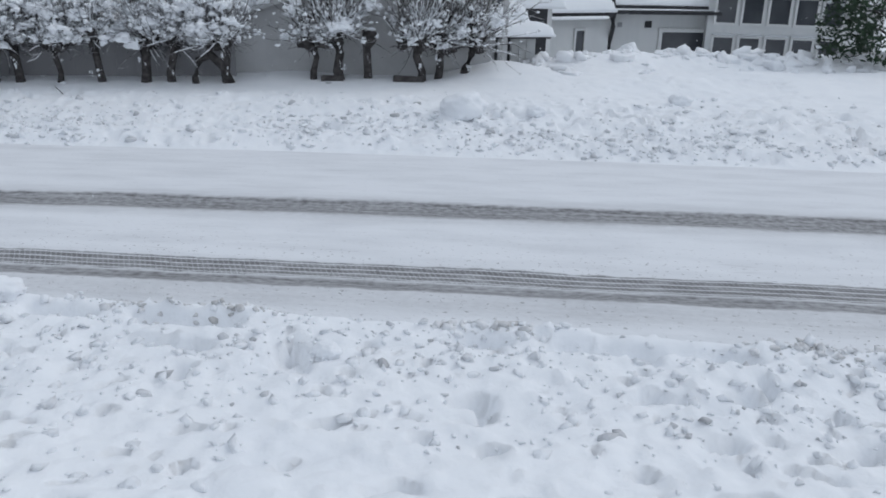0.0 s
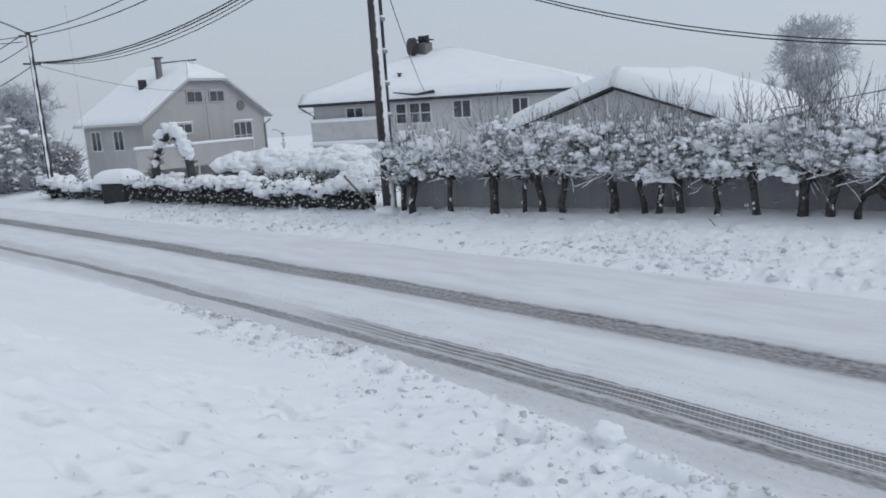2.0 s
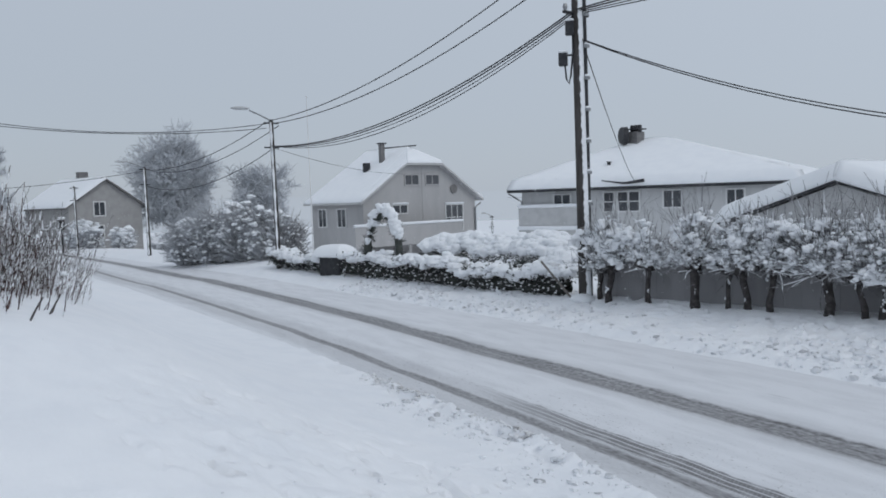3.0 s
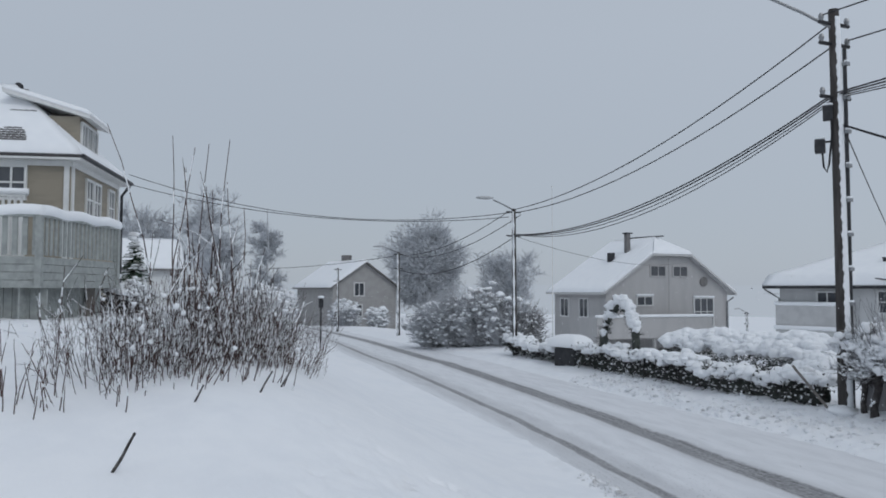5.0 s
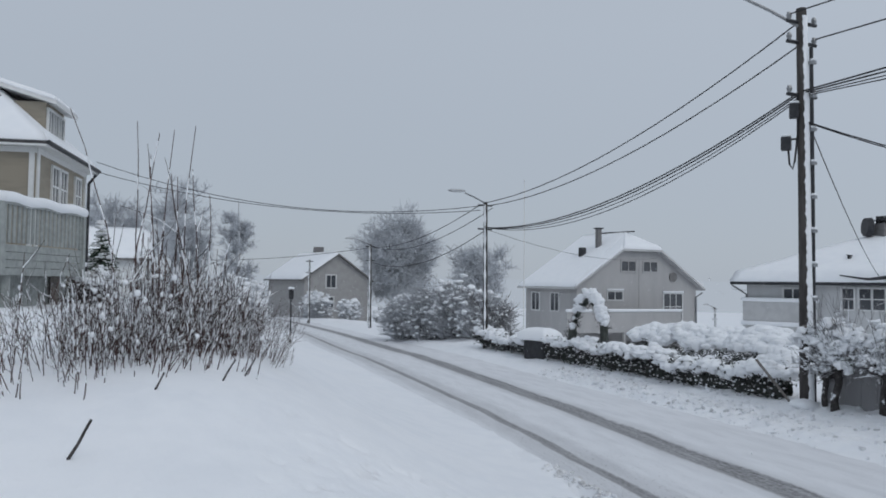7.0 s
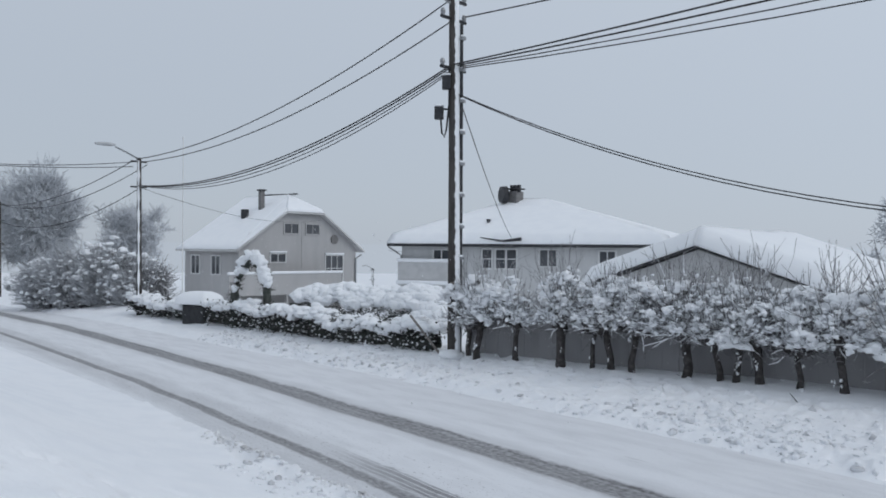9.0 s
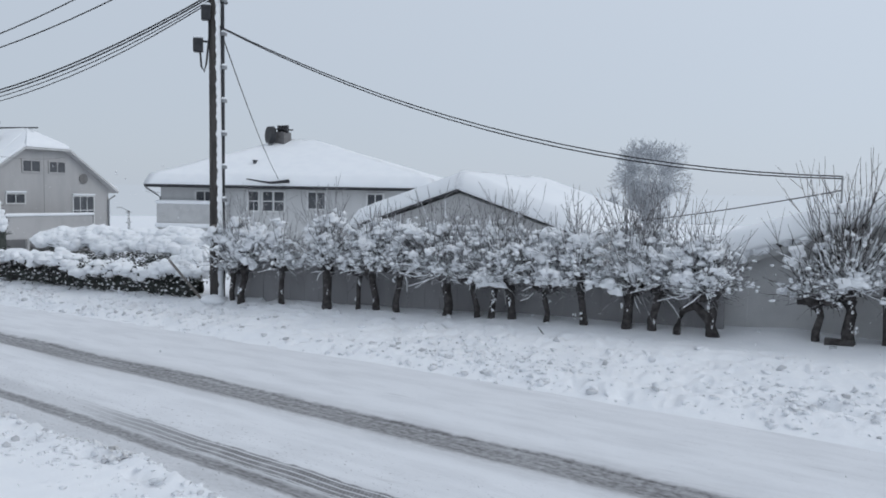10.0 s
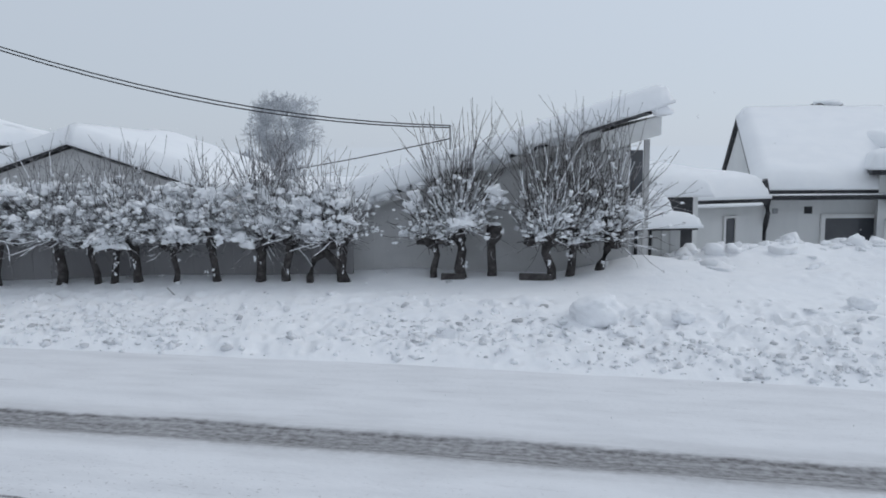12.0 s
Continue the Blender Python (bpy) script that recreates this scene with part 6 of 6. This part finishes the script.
def arch():
    t = thing("garden_arch", (-17.65, 13.5, 0.3), "clipped evergreen garden arch loaded with snow", "arch")
    rng = np.random.default_rng(76)
    pts = np.array([(-18.25, 13.4, 0.2), (-18.3, 13.42, 1.1), (-18.1, 13.45, 1.7), (-17.7, 13.5, 2.05), (-17.35, 13.55, 1.85), (-17.15, 13.6, 1.4), (-17.1, 13.6, 0.2)])
    part("frame", tube(bmesh.new(), pts.tolist(), [0.09, 0.12, 0.13, 0.12, 0.12, 0.11, 0.08], 8), LEAF, t)
    s, spots = Strands(), []
    for k in range(700):
        u = rng.uniform(0, 5.999); i = int(u)
        p = pts[i] * (1 - (u - i)) + pts[i + 1] * (u - i)
        q = bend(rng, p, rng.normal(0, 1, 3), rng.uniform(0.1, 0.27), 2, 0.3)
        s.add(q, 0.012, 0.005)
        if i in (1, 2, 3, 4) and rng.random() < 0.26:
            r = rng.uniform(0.06, 0.15)
            off = 0.1 if i >= 3 else 0.02
            if i < 3 and rng.random() < 0.8:
                continue
            spots.append((p[0] + off + rng.normal(0, 0.06), p[1] - 0.05, p[2] + (0.12 if i < 4 else 0) + rng.normal(0, 0.05), r, r, r * 0.9))
    s.link("foliage", LEAF, t, "dark foliage")
    lumps("arch_snow", spots, SNOW_SOFT, t, "heavy snow on the arch", 0.3, seed=77)


bin_()
arch()


def mound(x, y, rx, ry, z, h, seed):
    """A garden shrub pressed into a snow mound, leaves showing below."""
    rng = np.random.default_rng(seed)
    t = thing("snowed_shrub", (x, y, 0.0), "garden shrub buried in rounded snow with leaves showing", "shrub", "shrubs")
    spots, s = [], Strands()
    for k in range(320):
        a, r = rng.uniform(0, math.tau), math.sqrt(rng.uniform(0, 1))
        c = rng.uniform(0.07, 0.19)
        spots.append((x + math.cos(a) * rx * r, y + math.sin(a) * ry * r, z + h * (1 - r * r) * 0.8 + rng.normal(0.03, 0.04), c * 1.3, c * 1.2, c * 0.75))
    for k in range(420):
        a, r = rng.uniform(0, math.tau), rng.uniform(0.5, 1.1)
        p = (x + math.cos(a) * rx * r, y + math.sin(a) * ry * r, z - rng.uniform(0, 0.9))
        s.add(bend(rng, p, (math.cos(a), math.sin(a), rng.uniform(-0.3, 0.8)), rng.uniform(0.1, 0.3), 2, 0.3), 0.014, 0.005)
    s.link("branch_tangle", LEAF, t, "dark leafy twigs")
    lumps("snow", spots, SNOW_SOFT, t, "rounded snow", 0.25, seed=seed)


for k, (x, y, rx, ry, z, h) in enumerate(((-18.2, 17.6, 1.4, 0.9, 0.75, 0.5), (-16.4, 17.2, 1.2, 0.9, 0.75, 0.45), (-14.6, 16.8, 1.2, 0.8, 0.8, 0.55), (-20.2, 18.2, 1.0, 0.8, 0.7, 0.4), (-13.0, 16.0, 0.9, 0.7, 0.55, 0.35))):
    mound(x, y, rx, ry, z, h, 80 + k)

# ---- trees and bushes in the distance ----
frost_tree((-71.5, 31.2), 9.9, 4.8, -2.0, 0.45, 4200, 201, label="large round-crowned bare tree pale with rime and painted haze", tw=0.035, trunk_share=0.18, cloud=(6000, 4.6, 5.0, 4.9))
frost_tree((-69.0, 38.5), 6.6, 4.2, -2.2, 0.22, 3600, 202, label="smaller rimed tree greyed as if half lost in snowfall", tw=0.04)
frost_tree((-77, 33.5), 7.5, 3.5, -2.0, 0.25, 1200, 208, label="smaller rimed tree greyed as if half lost in snowfall", tw=0.04)
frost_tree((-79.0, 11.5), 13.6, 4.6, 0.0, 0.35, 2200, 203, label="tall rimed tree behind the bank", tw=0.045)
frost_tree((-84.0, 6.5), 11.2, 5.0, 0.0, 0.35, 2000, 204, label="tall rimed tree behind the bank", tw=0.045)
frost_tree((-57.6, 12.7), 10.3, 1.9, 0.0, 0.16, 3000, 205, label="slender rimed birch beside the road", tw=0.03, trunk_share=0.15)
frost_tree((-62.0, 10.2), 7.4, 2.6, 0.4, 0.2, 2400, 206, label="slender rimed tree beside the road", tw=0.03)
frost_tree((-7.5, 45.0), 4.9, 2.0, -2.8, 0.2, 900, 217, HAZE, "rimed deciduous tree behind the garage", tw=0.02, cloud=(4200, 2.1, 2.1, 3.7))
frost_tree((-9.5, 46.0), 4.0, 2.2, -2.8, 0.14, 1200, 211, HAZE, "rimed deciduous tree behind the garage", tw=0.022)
for k, (x, y, rx, ry, h) in enumerate(((-32.6, 14.9, 1.3, 1.2, 2.3), (-31.0, 15.2, 1.3, 1.2, 2.8), (-29.4, 15.6, 1.2, 1.1, 2.7), (-28.0, 15.9, 0.9, 1.0, 2.1), (-33.8, 15.2, 1.0, 1.0, 1.7))):
    shrub((x, y), rx, ry, h, 1000, 220 + k, FROST, 10, "dense dark frosted bush beside the lamp pole", "frosted_bush", 0.02, 0.10)
    shrub((x + 0.3, y + 0.4), rx, ry, h * 0.95, 700, 240 + k, RIMED, 0, "dark bare bush among frosted ones", "bare_bush", 0.018, 0.06)
for k, (x, y, h) in enumerate(((-46, 10.6, 1.8), (-50, 11.2, 2.2), (-55, 12.2, 2.2), (-43, 9.0, 1.6), (-66, 21.5, 2.4), (-64, 23.5, 2.0), (-40, 20.5, 1.6), (-59, 14.0, 3.0), (-62, 14.6, 3.4), (-53, 11.6, 2.6), (-69, 22.0, 2.6), (-67, 28.0, 2.2))):
    shrub((x, y), 1.3, 1.2, h, 420, 260 + k, FROST, 26, "roadside bush thick with snow", "snowy_bush", 0.022, 0.16)


def spruce(x, y, base, h, r, seed, mat, label, n=260, snow=70):
    rng = np.random.default_rng(seed)
    t = thing("spruce", (x, y, base), label, "conifer")
    part("trunk", tube(bmesh.new(), [(x, y, base), (x, y, base + h * 0.95)], [0.09 * h / 3, 0.01], 7), BARK, t)
    s, spots = Strands(), []
    for k in range(n):
        f = rng.uniform(0.05, 1) ** 0.8
        a = rng.uniform(0, math.tau)
        ln = r * (1.05 - f) * rng.uniform(0.7, 1.1)
        p = bend(rng, (x, y, base + h * f), (math.cos(a), math.sin(a), -0.25), ln, 3, 0.08, 0.03)
        s.add(p, 0.03, 0.008)
        for q in range(5):
            i = rng.integers(1, 4)
            s.add(bend(rng, p[i], (math.cos(a + rng.choice((-0.9, 0.9))), math.sin(a + rng.choice((-0.9, 0.9))), -0.3), ln * 0.35, 2, 0.1), 0.022, 0.006)
        if rng.random() < snow / n:
            c = rng.uniform(0.05, 0.12) * (r / 0.8)
            spots.append((*p[2], c * 1.5, c * 1.2, c * 0.5))
    s.link("needle_mass", mat, t, "dark needled branches")
    lumps("snow", spots, SNOW_SOFT, t, "snow on the branches", 0.3, seed=seed)


spruce(-33.5, 2.3, 1.9, 2.7, 0.9, 301, GREEN, "small dark spruce dusted with snow beside the house")
shrub((-30.5, 1.9), 0.9, 0.8, 1.0, 300, 303, LEAF, 30, "dark clipped bush under snow beside the house", "garden_bush", 0.02, 0.12)
shrub((-19.0, -0.6), 0.8, 0.5, 0.9, 260, 304, BARK, 34, "snowy shrub under the balcony", "garden_bush", 0.012, 0.07)
shrub((-18.2, -2.4), 0.8, 0.6, 1.0, 260, 305, LEAF, 20, "snowy shrub under the balcony", "garden_bush", 0.014, 0.07)
shrub((-21.0, 1.2), 0.9, 0.6, 1.1, 260, 306, BARK, 34, "snowy shrub beside the balcony", "garden_bush", 0.012, 0.07)


def laurel(x, y, rx, ry, h, seed):
    """The big dark evergreen by the glazed wing."""
    rng = np.random.default_rng(seed)
    g = gz(x, y)
    t = thing("evergreen_bush", (x, y, g), "tall dark glossy evergreen bush flecked with snow", "evergreen bush")
    part("trunk", tube(bmesh.new(), [(x, y, g - 0.1), (x, y, g + h * 0.7)], [0.12, 0.04], 8), BARK, t)
    V, F, spots = [], [], []
    s = Strands()
    for k in range(60):
        a = rng.uniform(0, math.tau)
        s.add(bend(rng, (x, y, g + rng.uniform(0.2, h * 0.6)), (math.cos(a), math.sin(a), 0.7), rx * rng.uniform(0.6, 1.0), 4, 0.15), 0.03, 0.008, 4)
    for k in range(9000):
        a, zf = rng.uniform(0, math.tau), rng.uniform(0.02, 1)
        rr = math.sqrt(max(0.05, 1 - (zf * 1.05 - 0.35) ** 2 / 0.55)) * rng.uniform(0.55, 1.0) ** 0.5 * (1 + 0.18 * math.sin(a * 5 + zf * 9))
        c = np.array((x + math.cos(a) * rx * rr, y + math.sin(a) * ry * rr, g + h * zf))
        d = rng.normal(0, 1, 3) + (math.cos(a), math.sin(a), 0.2); d /= np.linalg.norm(d)
        b = np.cross(d, rng.normal(0, 1, 3)); b /= np.linalg.norm(b)
        L_, B_ = rng.uniform(0.05, 0.09), rng.uniform(0.02, 0.035)
        o = len(V)
        V.extend([tuple(c - d * L_), tuple(c + b * B_), tuple(c + d * L_), tuple(c - b * B_)])
        F.append((o, o + 1, o + 2, o + 3))
        if rng.random() < 0.012:
            r = rng.uniform(0.04, 0.09)
            spots.append((*c, r * 1.3, r * 1.2, r * 0.6))
    s.link("branch_tangle", BARK, t, "")
    part_mesh("leaf_mass", mesh_from("leaf_mass", V, F), GREEN, t, "dark green leaves", False, "stuff")
    lumps("snow", spots, SNOW_SOFT, t, "flecks of snow", 0.3, seed=seed)


laurel(12.2, 13.6, 1.7, 1.4, 3.6, 311)


# ---- the thicket on the garden bank ----
def thicket():
    rng = np.random.default_rng(401)
    t = thing("twig_thicket", (-8.2, 1.4, 1.0), "leafless thicket of thin reddish stems crusted with snow", "thicket")
    stems, fine, crust, spots = Strands(), Strands(), Strands(), []

    def stem(x, y, h, lean, r=0.007, parts=3):
        g = gz(x, y) - 0.05
        p = bend(rng, (x, y, g), (lean[0] + rng.normal(0, 0.10), lean[1] + rng.normal(0, 0.10), 1.0), h, 6, 0.05, 0.02)
        stems.add(p, r, r * 0.4)
        for i in range(len(p) - 1):
            if rng.random() < 0.7:
                a, b = sorted(rng.uniform(0, 1, 2))
                q = np.array([p[i] * (1 - a) + p[i + 1] * a, p[i] * (1 - b) + p[i + 1] * b]) + (r * 0.9, -r * 0.5, 0.002)
                if np.linalg.norm(q[1] - q[0]) > 0.03:
                    crust.add(q, r * (1.35 if r < 0.009 else 0.85), r * 0.8)
        for k in range(parts):
            i = rng.integers(1, 6)
            q = bend(rng, p[i], (p[i] - p[i - 1]) / np.linalg.norm(p[i] - p[i - 1]) + rng.normal(0, 0.45, 3), h * rng.uniform(0.15, 0.4), 3, 0.12, 0.05)
            fine.add(q, r * 0.6, r * 0.25)
            if rng.random() < 0.7:
                crust.add(q[:3] + (0.0, -0.002, 0.006), r * 0.9, r * 0.4)

    # dense body: runs from beside the viewer away along the bank
    for k in range(880):
        s_ = rng.uniform(0, 1)
        x = -7.35 - 4.1 * s_ + np.clip(rng.normal(0, 0.42), -0.7, 0.7)
        y = 0.55 + 2.2 * s_ + np.clip(rng.normal(0, 0.40), -0.65, 0.65)
        away = np.array((x + 8.4, y - 1.3)) * 0.14
        stem(x, y, rng.uniform(0.42, 0.92) * (0.85 + 0.3 * math.sin(s_ * 3.1)), 1.6 * away + np.array((0.05, 0.08)), rng.uniform(0.003, 0.0058), 4)
    # taller canes
    for k in range(44):
        s_ = rng.uniform(0.3, 0.95)
        x, y = -7.4 - 3.6 * s_ + rng.normal(0, 0.3), 0.35 + 2.1 * s_ + rng.normal(0, 0.3)
        stem(x, y, rng.uniform(0.95, 1.5), (rng.normal(0, 0.05), rng.normal(-0.03, 0.06)), rng.uniform(0.007, 0.011), 2)
    for x, y, h in ((-8.75, 0.72, 2.35), (-8.8, 0.98, 2.1), (-8.7, 1.06, 2.0), (-8.9, 1.32, 2.05), (-8.6, 0.80, 1.9), (-8.5, 1.5, 1.5), (-9.0, 1.02, 1.8), (-9.2, 1.7, 1.5), (-8.8, 1.15, 1.75), (-8.95, 1.25, 1.6), (-8.7, 1.4, 1.65), (-9.0, 1.6, 1.7)):
        stem(x + 0.08, y + 0.2, h * 1.2, (0.0, -0.04), 0.010, 1)
    # sparse front stalks
    for k in range(24):
        x, y = -6.7 + rng.normal(0, 0.22), rng.uniform(-0.45, 0.55)
        stem(x, y, rng.uniform(0.25, 0.75), (0.02, 0.02), 0.006, 0)
    for k in range(16):
        x, y = rng.uniform(-8.2, -7.0), 0.0
        y = 0.9 + (-6.8 - x) * 0.9 + rng.normal(0, 0.15)
        stem(x, y, rng.uniform(0.15, 0.4), (0.3, 0.25), 0.007, 0)
    for k in range(150):
        s_ = rng.uniform(0, 1)
        x, y = -7.1 - 4.2 * s_ + rng.normal(0, 0.4), 0.4 + 2.3 * s_ + rng.normal(0, 0.38)
        r = rng.uniform(0.010, 0.026)
        spots.append((x, y, gz(x, y) + rng.uniform(0.15, 0.8), r * 1.2, r * 1.1, r * 1.2))
    stems.link("stem_tangle", REDTWIG, t, "thin dark red stems")
    fine.link("twig_tangle", TWIG, t, "fine dark twigs")
    crust.link("snow_crust", SNOW_SOFT, t, "snow crusted on the stems")
    lumps("lodged_snow", spots, SNOW_SOFT, t, "snow lodged among the stems", 0.35, small=True, seed=402)


thicket()


def lone_stick(x, y, h, lean, r=0.012, name="lone_stick"):
    g = gz(x, y)
    rng = np.random.default_rng(int(abs(x) * 100))
    t = thing(name, (x, y, g), "single dark twig poking out of the snow", "twig", "lone twigs")
    s = Strands()
    s.add(bend(rng, (x, y, g - 0.05), lean, h, 4, 0.05), r, r * 0.7, 6)
    s.link("stem", BARK, t, "", "")



lone_stick(-5.4, 0.36, 0.34, (0.25, 0.55, 1.0))
lone_stick(-7.0, 1.62, 0.26, (0.1, 0.5, 1.0), 0.01)
lone_stick(-7.75, 1.98, 0.25, (0.1, 0.5, 1.0), 0.01)
lone_stick(-6.5, 1.0, 0.2, (0.1, 0.4, 1.0), 0.01)
lone_stick(-3.35, 11.9, 0.2, (-0.5, 0, 0.6), 0.008)


# ---- crumbled snow thrown up by the plough ----
def clods():
    rng = np.random.default_rng(501)
    def scatter(n, x0, x1, pick, r0, r1, edge, keep=None):
        xs_ = rng.uniform(x0, x1, n)
        off = pick(n)
        ys_ = edge(xs_) + off
        ok = vnoise(xs_ * 0.9, ys_ * 0.9, 61) + 0.5 * vnoise(xs_ * 3, ys_ * 3, 67) > rng.uniform(0.25, 1.1, n)
        if keep is not None:
            ok &= keep(xs_, ys_)
        xs_, ys_ = xs_[ok], ys_[ok]
        zs_ = ground_z(xs_, ys_)
        r = r0 * (r1 / r0) ** (rng.uniform(0, 1, len(xs_)) ** 2.2)
        return [(a, b, c + q * 0.1, q * rng.uniform(0.9, 1.5), q * rng.uniform(0.8, 1.2), q * rng.uniform(0.55, 0.95)) for a, b, c, q in zip(xs_, ys_, zs_, r)]
    near = scatter(4200, -7, 5, lambda n: -rng.gamma(1.6, 0.75, n), 0.008, 0.040, near_edge, lambda a, b: (a > -3.6 - 0.3 * b) | (near_edge(a) - b < 0.8))
    ridge = scatter(1700, -9, 5, lambda n: rng.normal(-0.14, 0.07, n), 0.009, 0.040, near_edge, lambda a, b: vnoise(a * 1.1, a * 0 + 3.3, 5) > 0.25 + 0.05 * np.abs(a))
    far = scatter(7000, -18, 9, lambda n: rng.gamma(2.2, 0.42, n), 0.012, 0.06, far_edge)
    mid = scatter(500, -14, 7, lambda n: rng.uniform(-2.2, 0.1, n), 0.008, 0.03, far_edge)
    for k, (nm, sp_l, lb) in enumerate((("snow_crumbs", near, "crumbled snow clods on the near verge"), ("slush_ridge", ridge, "thin ridge of dirty slush crumbs along the road edge"), ("ploughed_snow", far + mid, "ploughed snow clods along the far verge"))):
        ob = lumps(nm, sp_l, SLUSH if nm == "slush_ridge" else CLOD, None, lb, 0.45, True, "stuff", 510 + k)
        ob["category"] = "snow clods"


clods()


def snow_pile():
    """Loose blocks on the ploughed heap by the long house."""
    rng = np.random.default_rng(531)
    spots = []
    for k in range(260):
        x, y = rng.uniform(4.2, 13.0), 14.4 + rng.normal(0, 0.7) + (0.8 if k % 3 == 0 else 0)
        r = 0.05 * (3.6 ** (rng.uniform(0, 1) ** 1.6))
        spots.append((x, y, gz(x, y) - r * 0.05, r * rng.uniform(1, 1.4), r, r * rng.uniform(0.7, 1.0)))
    ob = lumps("heaped_snow", spots, SNOW, None, "heaped blocks of ploughed snow beside the white house", 0.5, False, "stuff", 532)
    ob["category"] = "snow heap"


snow_pile()


def boulder(x, y, r, seed):
    """A broken block of ploughed snow, one uneven mass."""
    g = gz(x, y)
    bm = bmesh.new()
    bmesh.ops.create_icosphere(bm, subdivisions=4, radius=1)
    for v in bm.verts:
        d = v.co.normalized()
        k = 1 + 0.28 * noise.noise(d * 1.7 + Vector((seed, 0, 0))) + 0.22 * abs(noise.noise(d * 4.1 + Vector((0, seed, 0)))) + 0.10 * noise.noise(d * 9.0)
        v.co = Vector((d.x * 1.15, d.y, d.z * 0.8)) * (r * k)
    bmesh.ops.translate(bm, verts=bm.verts, vec=(x, y, g + r * 0.35))
    ob = part("snow_boulder", bm, SNOW, None, "big crumbling lump of ploughed snow on the verge", True)
    tagged(ob, category="snow lump", group="snow lumps")


boulder(2.25, 10.15, 0.27, 601)
boulder(3.25, 9.95, 0.11, 602)
boulder(5.6, 10.3, 0.14, 603)
boulder(-0.1, 3.3, 0.07, 604)
boulder(-2.1, 4.45, 0.10, 605)


def foot_board(x, y, z, w, name="dark_board"):
    t = thing(name, (x, y, z), "dark wet board half buried in snow beside a trunk", "board", "buried boards")
    part("plank", box(bmesh.new(), (-w / 2, -0.05, -0.09), (w / 2, 0.05, 0.07), pose(x, y, z, -12, 2, -4), 0.01), BARK, t)


foot_board(1.80, 12.28, gz(1.8, 12.28) + 0.02, 0.50)
foot_board(0.58, 12.42, gz(0.58, 12.42) + 0.01, 0.36)


def falling_snow():
    """Flakes hanging in the air over the road and gardens."""
    rng = np.random.default_rng(701)
    V, F = [], []
    for k in range(3600):
        a, d = radians(rng.uniform(48, 192)), 3.5 + 24 * rng.uniform(0, 1) ** 0.6
        c = np.array((math.cos(a) * d, math.sin(a) * d, rng.uniform(0.5, 2.6)))
        if c[2] < gz(c[0], c[1]) + 0.3:
            continue
        r = rng.uniform(0.004, 0.0085)
        p = PEB_V[[0, 3, 7, 11]] * r * rng.uniform(0.7, 1.3, 3)
        o = len(V)
        V.extend((p + c).tolist())
        F.extend([(o, o + 1, o + 2), (o, o + 2, o + 3), (o, o + 3, o + 1), (o + 1, o + 3, o + 2)])
    ob = part_mesh("falling_snow", mesh_from("falling_snow", V, F), SNOW_SOFT, None, "loose snowflakes drifting down over the road", True, "stuff")
    ob["category"] = "snowfall"


falling_snow()
